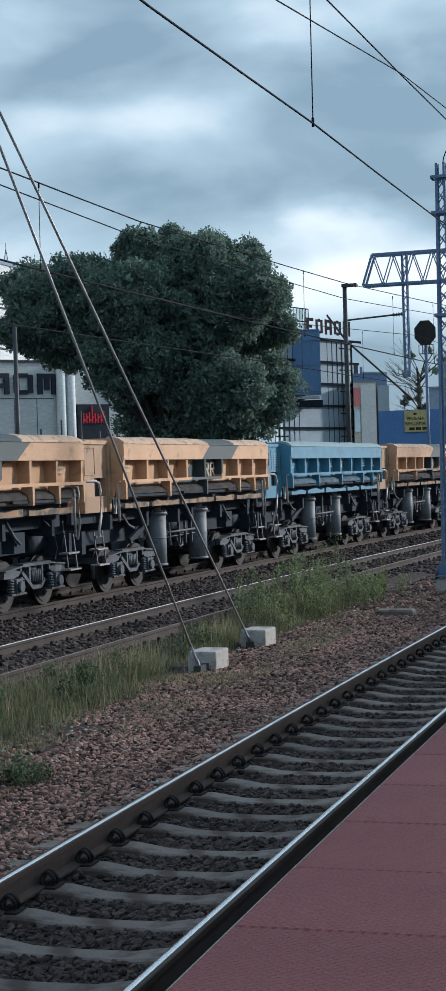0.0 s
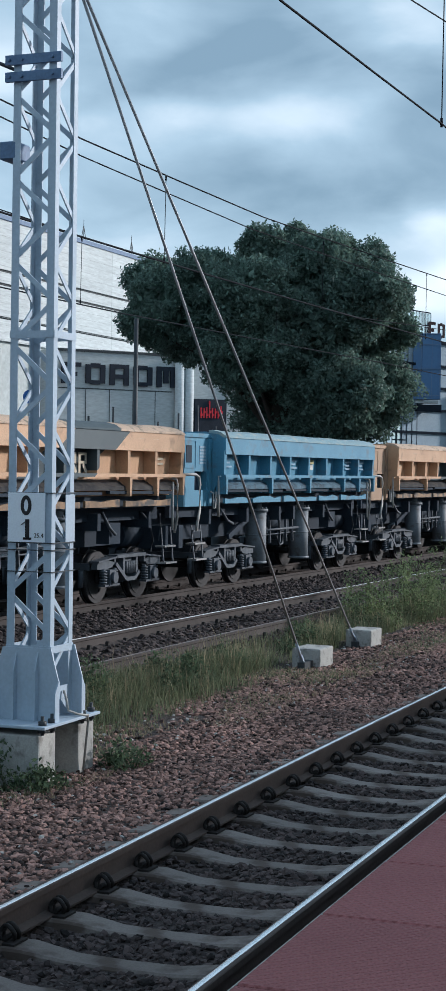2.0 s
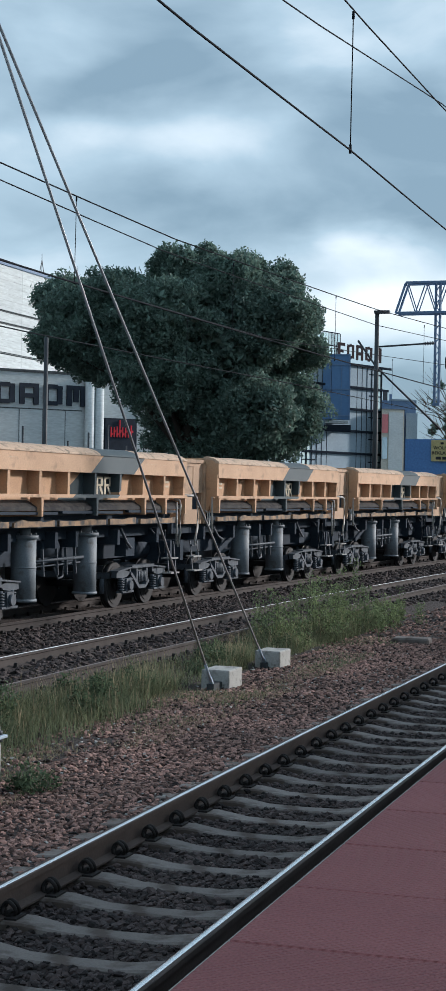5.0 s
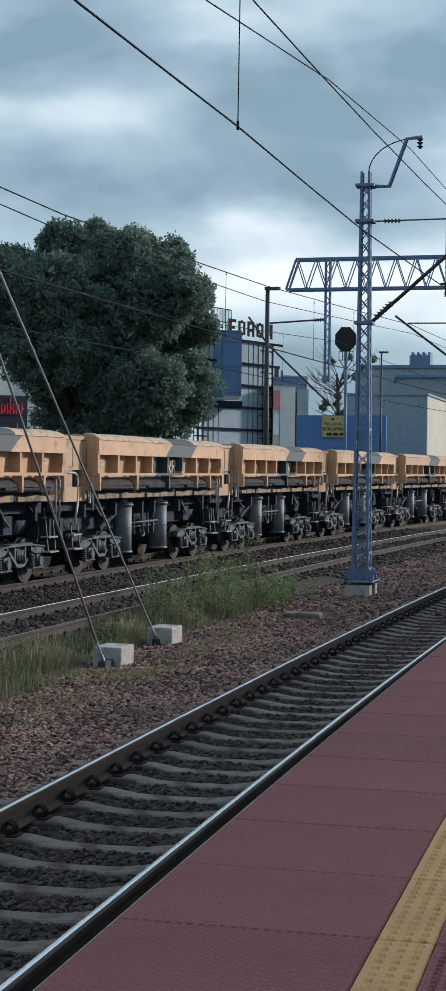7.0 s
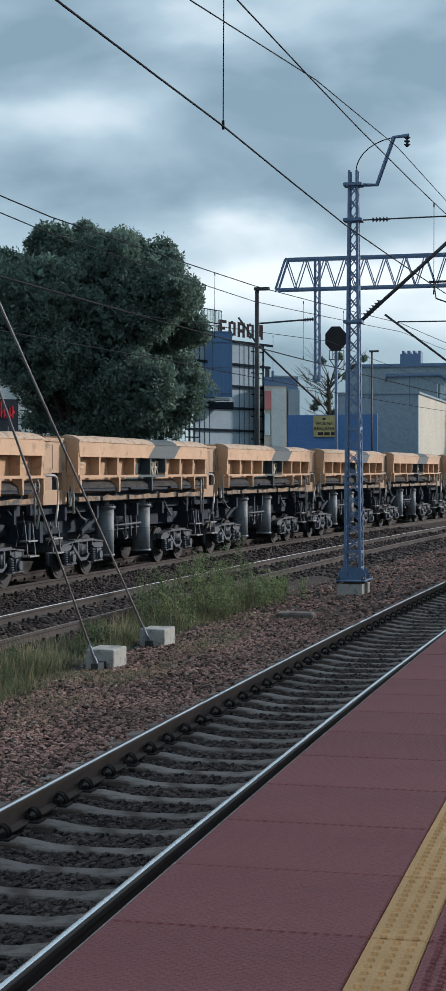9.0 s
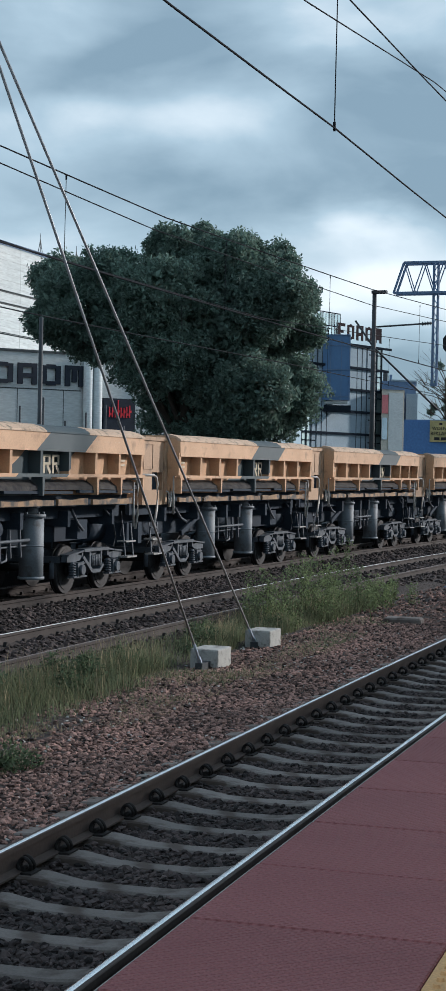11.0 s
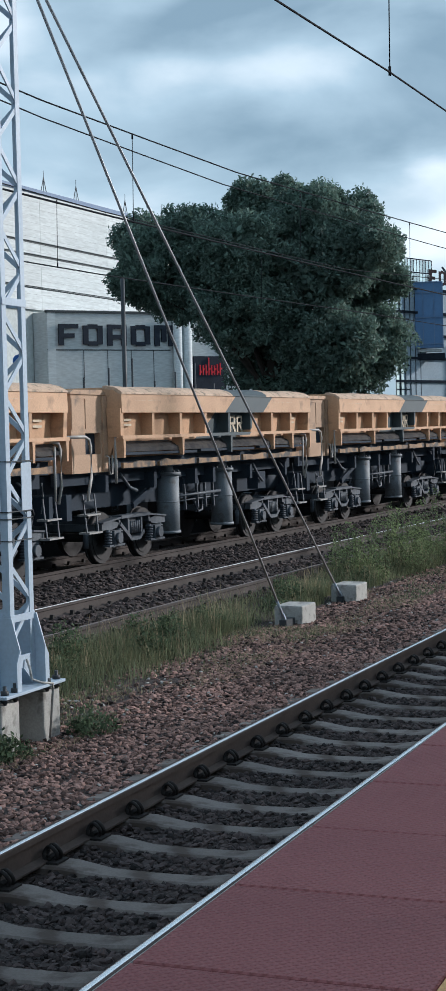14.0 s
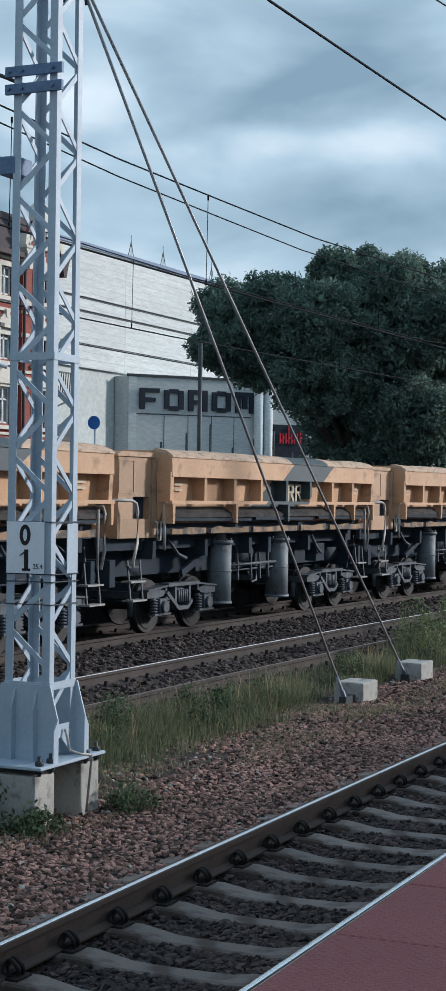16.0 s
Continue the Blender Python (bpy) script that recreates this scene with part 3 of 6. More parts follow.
def build_platform():
    pf = thing("platform", "station platform of red slabs with a yellow tactile strip", "platform", kind="structure")
    # the shade under the slab edge is in this wall's near-black colour
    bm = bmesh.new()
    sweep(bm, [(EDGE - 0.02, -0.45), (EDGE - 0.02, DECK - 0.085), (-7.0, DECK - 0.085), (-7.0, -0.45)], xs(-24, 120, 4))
    part("platform_wall", bm, M_SHADE_BLACK, pf, "platform wall coloured near-black for its shade")
    red, yel = slab_mesh("red_slab", -1.865, EDGE, M_RED), slab_mesh("tactile_slab", -2.088, -1.869, M_YELLOW_T)
    inner = slab_mesh("inner_slab", -3.09, -2.092, M_RED)
    back = slab_mesh("back_slab", -6.9, -3.094, M_RED)
    for k in range(-12, 66):
        x = -5.43 + 0.972 * k
        turn = math.degrees(2 * BEND * x)
        for nm, me in (("slab", red), ("tactile_slab", yel), ("slab", inner), ("slab", back)):
            share(nm, me, pf, pose(x, bend(x), DECK + random.uniform(-0.0015, 0.0015), 0, 0, turn))
    bm = bmesh.new()
    for k in range(int(24 / 0.078)):
        x = -12 + 0.078 * k
        for r in range(3):
            y = -1.918 - 0.062 * r + bend(x)
            low = [bm.verts.new((x + 0.0125 * math.cos(a), y + (0.005 if math.sin(a) > 0 else -0.005) + 0.0115 * math.sin(a), DECK)) for a in [math.tau * (i + 0.5) / 8 for i in range(8)]]
            high = [bm.verts.new((x + (v.co.x - x) * 0.5, y + (v.co.y - y) * 0.72, DECK + 0.012)) for v in low]
            bm.faces.new(high)
            for i in range(8):
                bm.faces.new((low[i], low[(i + 1) % 8], high[(i + 1) % 8], high[i]))
    part("tactile_bumps", bm, M_YELLOW_T, pf, "raised oblong yellow bumps")["kind"] = "stuff"
    bm = bmesh.new()
    for k in range(int(9 / 0.05)):
        for r in range(12):
            x, y = -11 + 0.05 * k, -2.14 - 0.05 * r
            prism(bm, [(-0.011, 0), (0.011, 0), (0.007, 0.01), (-0.007, 0.01)], 0.022, pose(x, y - 0.011 + bend(x), DECK + 0.001))
    part("studs", bm, M_RED, pf, "raised red studs")["kind"] = "stuff"
    bm = bmesh.new()
    sweep(bm, [(EDGE + 0.003, DECK - 0.012), (EDGE + 0.003, DECK - 0.002), (EDGE - 0.006, DECK + 0.002), (EDGE - 0.006, DECK - 0.012)], xs(-24, 120, 2))
    part("edge_strip", bm, M_CONCRETE, pf, "worn pale edge strip")


build_platform()

# ---- lattice masts ----


def lattice(parent, cx, cy, z0, z1, half0, half1, leg, step, material, leg_name="leg", cross=False):
    """Four angle legs and zigzag bracing on four sides."""
    def half(z):
        return half0 + (half1 - half0) * (z - z0) / (z1 - z0)
    for sx, sy in ((-1, -1), (1, -1), (1, 1), (-1, 1)):
        bm = bmesh.new()
        a, b = half(z0), half(z1)
        th = 0.009
        for dx, dy in ((1, 0), (0, 1)):
            p = []
            for h, z in ((a, z0), (b, z1)):
                x, y = cx + sx * h, cy + sy * h
                if dx:
                    q = [(x, y), (x - sx * leg, y), (x - sx * leg, y - sy * th), (x, y - sy * th)]
                else:
                    q = [(x, y - sy * th), (x, y - sy * leg), (x - sx * th, y - sy * leg), (x - sx * th, y - sy * th)]
                p.append([bm.verts.new((u, v, z)) for u, v in q])
            for k in range(4):
                bm.faces.new((p[0][k], p[0][(k + 1) % 4], p[1][(k + 1) % 4], p[1][k]))
            bm.faces.new(p[0])
            bm.faces.new(p[1][::-1])
        part(leg_name, bm, material, parent)
    n = int((z1 - z0) / step)
    for face in range(4):
        bm = bmesh.new()
        for i in range(n):
            za, zb = z0 + i * step, z0 + (i + 1) * step
            s = 1 if (i + face // 2) % 2 else -1
            ha, hb = half(za) - 0.012, half(zb) - 0.012
            ea, eb = s * (ha - leg * 0.4), -s * (hb - leg * 0.4)
            za, zb = za + 0.03, zb - 0.03
            if face == 0:
                p, q = (cx - ha, cy + ea, za), (cx - hb, cy + eb, zb)
            elif face == 1:
                p, q = (cx + ha, cy + ea, za), (cx + hb, cy + eb, zb)
            elif face == 2:
                p, q = (cx + ea, cy - ha, za), (cx + eb, cy - hb, zb)
            else:
                p, q = (cx + ea, cy + ha, za), (cx + eb, cy + hb, zb)
            bar(bm, p, q, 0.012, leg * (0.42 if cross else 0.6))
            if cross:
                flip = Matrix.Translation((cx, cy, 0)) @ Matrix.Scale(-1, 4, (0, 1, 0) if face < 2 else (1, 0, 0)) @ Matrix.Translation((-cx, -cy, 0))
                bar(bm, flip @ Vector(p), flip @ Vector(q), 0.008, leg * 0.42)
        parts("bracing_bar", bm, material, parent)


def insulator(parent, p, q, r=0.045, sheds=6):
    bm = bmesh.new()
    p, q = Vector(p), Vector(q)
    tube(bm, [p, q], r * 0.45, 8)
    for i in range(sheds):
        a = p.lerp(q, (i + 0.25) / sheds)
        b = p.lerp(q, (i + 0.75) / sheds)
        tube(bm, [a, a.lerp(b, 0.5), b], r * 1.25, 10, r * 0.6)
    part("insulator", bm, M_PORC, parent, "brown ribbed insulator")


def mast(name, cx, cy, plate, top, half0, half1, step, leg, label, material, shoe=1.0):
    m = thing(name, label, "catenary mast", "catenary masts")
    # two concrete footings
    for dx in (-0.36, 0.36):
        bm = bmesh.new()
        box(bm, cx + dx - 0.15, cx + dx + 0.15, cy - 0.27, cy + 0.27, -0.42, plate - 0.075)
        bevelled(bm, 0.02, 2)
        part("footing", bm, M_CONCRETE, m, "weathered concrete footing")
    bm = bmesh.new()
    box(bm, cx - 0.54, cx + 0.5, cy - 0.335, cy + 0.335, plate - 0.025, plate)
    bevelled(bm, 0.004)
    part("base_plate", bm, material, m)
    for dx in (-0.45, -0.28, 0.28, 0.45):
        for dy in (-0.27, 0.27):
            bm = bmesh.new()
            tube(bm, [(cx + dx, cy + dy, plate - 0.08), (cx + dx, cy + dy, plate + 0.075)], 0.016, 8)
            tube(bm, [(cx + dx, cy + dy, plate), (cx + dx, cy + dy, plate + 0.035)], 0.034, 6)
            tube(bm, [(cx + dx, cy + dy, plate - 0.06), (cx + dx, cy + dy, plate - 0.028)], 0.034, 6)
            part("anchor_bolt", bm, M_IRON, m)
    # shoe plates with ribs on the two ends
    for s in (-1, 1):
        x = cx + s * (half0 + 0.012)
        bm = bmesh.new()
        prism(bm, [(-0.30, 0), (0.30, 0), (0.30, 0.33 * shoe), (0.225, 0.60 * shoe), (-0.225, 0.60 * shoe), (-0.30, 0.33 * shoe)], 0.014, pose(x, cy, plate, 0, 0, 90))
        part("shoe_plate", bm, material, m, "ribbed steel foot plate")
        for y in (-0.29, -0.1, 0.1, 0.29):
            bm = bmesh.new()
            hgt = (0.34 if abs(y) > 0.2 else 0.585) * shoe
            prism(bm, [(0, 0), (0.075, 0), (0.075, hgt * 0.7), (0.008, hgt), (0, hgt)], 0.013, pose(x, cy + y, plate, 0, 0, 0 if s > 0 else 180))
            part("stiffener", bm, material, m)
        bm = bmesh.new()
        box(bm, cx - half0, cx + half0, cy + s * (half0 - 0.004) - 0.006, cy + s * (half0 - 0.004) + 0.006, plate + 0.16, plate + 0.27)
        part("tie_plate", bm, material, m)
    lattice(m, cx, cy, plate + 0.02, top, half0, half1, leg, step, material, cross=shoe < 1)
    # horizontal splice frames
    for z in (plate + 0.585, plate + 3.2):
        bm = bmesh.new()
        for s in (-1, 1):
            h = half0 + (half1 - half0) * (z - plate) / (top - plate)
            box(bm, cx - h, cx + h, cy + s * (h + 0.002) - 0.005, cy + s * (h + 0.002) + 0.005, z - 0.03, z + 0.03)
            box(bm, cx + s * (h + 0.002) - 0.005, cx + s * (h + 0.002) + 0.005, cy - h, cy + h, z - 0.03, z + 0.03)
        parts("splice_bar", bm, material, m)
    return m


MX, MY = -0.72, 3.62
mast_a = mast("lattice_mast", MX, MY, 0.27, 9.2, 0.205, 0.195, 0.345, 0.07, "pale galvanised lattice mast with kilometre plate on concrete footings", M_GALV)
NX, NY = 21.6, 3.0
mast_b = mast("lattice_mast", NX, NY, 0.08, 8.75, 0.19, 0.105, 0.3, 0.052, "tall blue-grey lattice mast carrying a bracket over the track", M_GALV_DARK, 0.4)


def kilometre_plate():
    x = MX - 0.225
    bm = bmesh.new()
    box(bm, x - 0.006, x, MY - 0.155, MY + 0.192, 1.745, 2.155)
    bevelled(bm, 0.002)
    p = part("kilometre_plate", bm, M_PLATE, mast_a, "white plate with black kilometre digits")
    bm = bmesh.new()
    loop = [i * math.tau / 28 for i in range(28)]
    rings = [[bm.verts.new((x - dx, MY + 0.02 - a * math.cos(t), 2.05 + b * math.sin(t))) for t in loop] for dx, a, b in ((0.006, 0.05, 0.083), (0.0095, 0.05, 0.083), (0.0095, 0.02, 0.05), (0.006, 0.02, 0.05))]
    for a, b in zip(rings, rings[1:] + rings[:1]):
        for k in range(28):
            bm.faces.new((a[k], a[(k + 1) % 28], b[(k + 1) % 28], b[k]))
    part("digit", bm, M_BLACK, p, "black figure nought")
    bm = bmesh.new()
    box(bm, x - 0.0095, x - 0.007, MY - 0.012, MY + 0.026, 1.775, 1.935)
    bar(bm, (x - 0.008, MY + 0.016, 1.92), (x - 0.008, MY + 0.062, 1.885), 0.03, 0.003)
    box(bm, x - 0.0095, x - 0.007, MY - 0.032, MY + 0.046, 1.765, 1.785)
    part("digit", bm, M_BLACK, p, "black figure one")
    lettering("25.4", 0.052, pose(x - 0.008, MY - 0.1, 1.785, 90, 0, -90), 0.002, M_BLACK, p, "digits")
    bm = bmesh.new()
    box(bm, MX + 0.03, MX + 0.2, MY - 0.216, MY - 0.21, 1.74, 2.14)
    part("back_plate", bm, M_GALV, mast_a)
    bm = bmesh.new()
    for z in (1.74, 2.155, 1.68, 1.5):
        h = 0.214
        for a, b in (((-h, -h), (h, -h)), ((h, -h), (h, h)), ((h, h), (-h, h)), ((-h, h), (-h, -h))):
            bar(bm, (MX + a[0], MY + a[1], z), (MX + b[0], MY + b[1], z), 0.008)
    parts("strap", bm, M_IRON, mast_a)


kilometre_plate()


def mast_a_fittings():
    bm = bmesh.new()
    for z in (5.60, 5.74):
        for s in (-1,):
            box(bm, MX + s * 0.225 - 0.016, MX + s * 0.225 + 0.016, MY - 0.26, MY + 0.26, z - 0.04, z + 0.04)
            for y in (-0.18, 0.1, 0.22):
                tube(bm, [(MX + s * 0.24, MY + y, z), (MX + s * 0.262, MY + y, z)], 0.014, 6)
    parts("clamp_bar", bm, M_GALV_DARK, mast_a)
    bm = bmesh.new()
    box(bm, MX - 0.2, MX + 0.05, MY + 0.17, MY + 0.33, 4.93, 5.08)
    bevelled(bm, 0.01)
    part("bracket", bm, M_GALV_DARK, mast_a)
    # cantilever over the middle track
    bm = bmesh.new()
    tube(bm, [(MX, MY + 0.3, 5.0), (MX, MY + 0.55, 5.16)], 0.03)
    tube(bm, [(MX, MY + 0.8, 5.32), (MX, T2 - 0.2, 6.62)], 0.036)
    tube(bm, [(MX, MY + 1.0, 5.47), (MX, MY + 1.0, 5.66)], 0.016)
    tube(bm, [(MX, MY + 1.3, 5.63), (MX, T2 + 0.4, 5.63)], 0.022)
    tube(bm, [(MX, MY + 1.3, 5.63), (MX, MY + 1.3, 5.7)], 0.03)
    part("cantilever", bm, M_IRON, mast_a, "dark diagonal cantilever tube")
    insulator(mast_a, (MX, MY + 0.52, 5.14), (MX, MY + 0.85, 5.35), 0.062, 5)
    bm = bmesh.new()
    tube(bm, [(MX, MY + 0.2, 5.68), (MX, MY + 0.75, 5.92)], 0.016)
    tube(bm, [(MX, MY + 1.0, 6.02), (MX, T2 - 0.2, 6.68)], 0.012)
    part("tie_rod", bm, M_IRON, mast_a)
    insulator(mast_a, (MX, MY + 0.72, 5.9), (MX, MY + 1.02, 6.03), 0.045, 5)
    # bent earth strap from the foot to the footing
    bm = bmesh.new()
    tube(bm, [(MX + 0.02, MY - 0.222, 0.5), (MX + 0.02, MY - 0.25, 0.42), (MX + 0.03, MY - 0.26, 0.33), (MX + 0.12, MY - 0.31, 0.29), (MX + 0.24, MY - 0.345, 0.27), (MX + 0.24, MY - 0.345, 0.2), (MX + 0.25, MY - 0.3, -0.2)], 0.011, 6)
    part("earth_strap", bm, M_CONCRETE, mast_a, "thin pale earthing strap")
    # guy rope head
    bm = bmesh.new()
    box(bm, MX + 0.2, MX + 0.42, MY - 0.2, MY + 0.2, 6.62, 6.72)
    box(bm, MX + 0.2, MX + 0.42, MY - 0.2, MY + 0.2, 6.92, 7.02)
    part("guy_bracket", bm, M_GALV_DARK, mast_a)
    bm = bmesh.new()
    for dy, z0 in ((-0.12, 6.92), (0.0, 6.92), (0.14, 6.92), (-0.1, 6.62), (0.1, 6.62)):
        tube(bm, [(MX + 0.36, MY + dy, z0 + 0.05), (MX + 0.42, MY + dy, z0 - 0.2)], 0.014, 6)
    parts("bolt", bm, M_IRON, mast_a)


mast_a_fittings()


def concrete_block(x, y, length, width, top, label):
    bm = bmesh.new()
    box(bm, -length / 2, length / 2, -width / 2, width / 2, -0.5, top)
    bevelled(bm, 0.025, 2)
    return single("concrete_block", bm, M_CONCRETE, label, "anchor block", "guy anchor blocks", m=pose(x, y, 0, 0, 0, -1))


BLOCKS = [(7.93, 4.03, 0.55, 0.40, 0.02), (10.68, 4.13, 0.55, 0.40, 0.03)]
for bx, by, bl, bw, bt in BLOCKS:
    concrete_block(bx, by, bl, bw, bt, "rough pale concrete anchor block in gravel")


def guy_rope(p, q, label):
    g = thing("guy_rope", label, "guy rope", "guy ropes")
    p, q = Vector(p), Vector(q)
    d = (q - p).normalized()
    bm = bmesh.new()
    tube(bm, [p, q - d * 0.3], 0.015, 8)
    part("rope", bm, M_GUY, g)
    bm = bmesh.new()
    tube(bm, [q - d * 0.42, q - d * 0.1], 0.02, 8)
    bar(bm, q - d * 0.14, q, 0.05, 0.03)
    part("turnbuckle", bm, M_GALV, g, "pale galvanised turnbuckle")
    bm = bmesh.new()
    box(bm, q.x - 0.06, q.x + 0.35, q.y - 0.05, q.y + 0.05, q.z - 0.1, q.z + 0.0)
    part("anchor_lug", bm, M_IRON, g)


guy_rope((MX + 0.3, MY - 0.02, 6.8), (7.38, 3.99, -0.13), "steel guy rope running down to a concrete block")
guy_rope((MX + 0.3, MY + 0.08, 7.0), (10.39, 4.17, -0.14), "longer steel guy rope running down to a concrete block")

bm = bmesh.new()
box(bm, -0.2, 0.2, -0.33, 0.33, -0.4, -0.12)
bevelled(bm, 0.03)
single("concrete_slab", bm, M_SLEEPER, "flat concrete slab lying in the gravel", "slab", m=pose(15.5, 3.0, 0, 0, 0, 3))


def mast_b_fittings():
    y0 = NY - 0.14
    bm = bmesh.new()
    tube(bm, [(NX, NY, 8.45), (NX, y0 - 0.36, 8.43), (NX, y0 - 0.72, 9.42), (NX, y0 - 1.05, 9.44)], 0.045)
    part("top_arm", bm, M_GALV_DARK, mast_b, "bent steel arm")
    bm = bmesh.new()
    arc = [(NX, NY - 0.05 - 0.95 * (1 - math.cos(a)), 8.72 + 0.7 * math.sin(a)) for a in [i * math.pi / 16 for i in range(9)]]
    tube(bm, arc, 0.012, 6)
    part("jumper_loop", bm, M_WIRE, mast_b)
    insulator(mast_b, (NX, y0 - 1.0, 9.42), (NX, y0 - 1.0, 9.2), 0.06, 3)
    bm = bmesh.new()
    tube(bm, [(NX, y0, 7.7), (NX, 0.3, 7.72)], 0.016)
    part("tie_rod", bm, M_IRON, mast_b)
    insulator(mast_b, (NX, y0 - 0.25, 7.7), (NX, y0 - 0.62, 7.7), 0.045, 5)
    bm = bmesh.new()
    tube(bm, [(NX, y0, 5.55), (NX, 0.35, 7.75)], 0.04)
    tube(bm, [(NX, 1.4, 6.35), (NX, -0.8, 6.35)], 0.025)
    tube(bm, [(NX, 1.3, 6.35), (NX, 1.25, 6.0), (NX, 0.6, 5.75), (NX, 0.3, 5.5)], 0.016)
    part("cantilever", bm, M_IRON, mast_b, "dark diagonal cantilever tube")
    insulator(mast_b, (NX, y0 - 0.1, 5.66), (NX, y0 - 0.45, 5.98), 0.065, 6)
    bm = bmesh.new()
    for z in (5.55, 7.7, 8.45):
        h = 0.17
        for a, b in (((-h, -h), (h, -h)), ((h, -h), (h, h)), ((h, h), (-h, h)), ((-h, h), (-h, -h))):
            bar(bm, (NX + a[0], NY + a[1], z), (NX + b[0], NY + b[1], z), 0.06)
    parts("clamp_bar", bm, M_GALV_DARK, mast_b)


mast_b_fittings()

# ---- overhead wires ----


def wire(name, pts, r, label, bent=True):
    dense = []
    for (a, b) in zip(pts, pts[1:]):
        n = max(2, int((b[0] - a[0]) / 3))
        for i in range(n):
            f = i / n
            dense.append([a[k] + (b[k] - a[k]) * f for k in range(3)])
    dense.append(list(pts[-1]))
    if bent:
        dense = [(x, y + bend(x), z) for x, y, z in dense]
    bm = bmesh.new()
    tube(bm, dense, r, 6)
    return single(name, bm, M_WIRE, label, "overhead wire", "overhead wires")


wire("contact_wire", [(-14, T1, 5.3), (-3, T1, 5.38), (1.2, T1, 5.46), (7.4, T1, 5.46), (NX, T1 - 0.25, 5.5), (60, T1, 5.5), (160, T1, 5.5)], 0.0085, "contact wire over the near track")
wire("messenger_wire", [(-14, T1, 7.0), (-4, T1, 6.65), (1.85, T1, 6.73), (8.5, T1, 6.86), (17, T1, 7.05), (NX, T1, 7.7), (42, T1, 6.8), (62, T1, 7.6), (160, T1, 7.4)], 0.008, "messenger wire over the near track")
wire("feeder_wire", [(-14, 2.3, 6.7), (-0.7, 2.3, 7.35), (6, 2.3, 7.99), (13.8, 2.3, 8.84), (NX, 2.06, 9.2), (33, 1.9, 9.4), (62, 0.0, 10.2)], 0.009, "feeder wire between mast arms", bent=False)
wire("contact_wire", [(-14, T2, 5.35), (8, T2, 5.34), (40, T2, 5.45), (160, T2, 5.5)], 0.014, "doubled contact wire over the middle track")
wire("messenger_wire", [(-14, T2, 7.4), (-0.7, T2, 6.75), (6, T2, 6.59), (12.6, T2, 6.57), (26, T2, 6.88), (45, T2, 7.6), (160, T2, 7.2)], 0.0105, "messenger wire over the middle track")
wire("messenger_wire", [(-14, T2, 7.2), (-0.7, T2, 6.6), (6, T2, 6.37), (12, T2, 6.3), (26, T2, 6.5), (45, T2, 7.3), (160, T2, 7.0)], 0.009, "second messenger wire over the middle track")
wire("contact_wire", [(-14, T3, 5.36), (15.7, T3, 5.37), (32, T3, 5.51), (160, T3, 5.6)], 0.013, "contact wire over the train")
wire("messenger_wire", [(-14, T3, 7.0), (16, T3, 6.58), (30, T3, 6.6), (51, T3, 7.5), (80, T3, 6.7), (160, T3, 7.3)], 0.011, "messenger wire over the train")


def droppers():
    rows = [(T1, 5.45, 6.7, 1.25), (T1, 5.45, 7.0, 15.5), (T2, 5.34, 6.57, 3.5), (T2, 5.34, 6.57, 8.6), (T2, 5.34, 6.58, 15.6), (T2, 5.36, 6.8, 22.5), (T3, 5.4, 6.58, 14), (T3, 5.45, 6.6, 24), (T3, 5.5, 6.8, 36), (T3, 5.5, 7.1, 43), (T3, 5.55, 7.3, 58), (T3, 5.55, 6.9, 66), (T2, 5.45, 7.2, 36), (T2, 5.45, 7.0, 31)]
    for axis, lo, hi, x in rows:
        bm = bmesh.new()
        y = axis + bend(x)
        tube(bm, [(x, y, lo), (x + 0.03, y, hi)], 0.0055, 5)
        tube(bm, [(x, y, lo - 0.02), (x, y, lo + 0.06)], 0.013, 6)
        tube(bm, [(x + 0.03, y, hi - 0.06), (x + 0.03, y, hi + 0.01)], 0.013, 6)
        single("dropper", bm, M_WIRE, "thin dropper wire hanging between overhead wires", "dropper", "droppers")


droppers()
# ---- the goods train ----
AXIS_WHEEL_R = 0.46
WAGON, SPEED, START = 11.75, 6.21, 27.95
PANEL_X = [2.11, 3.40, 4.62, 5.80, 7.00, 8.20, 9.40, 10.55, 11.70]


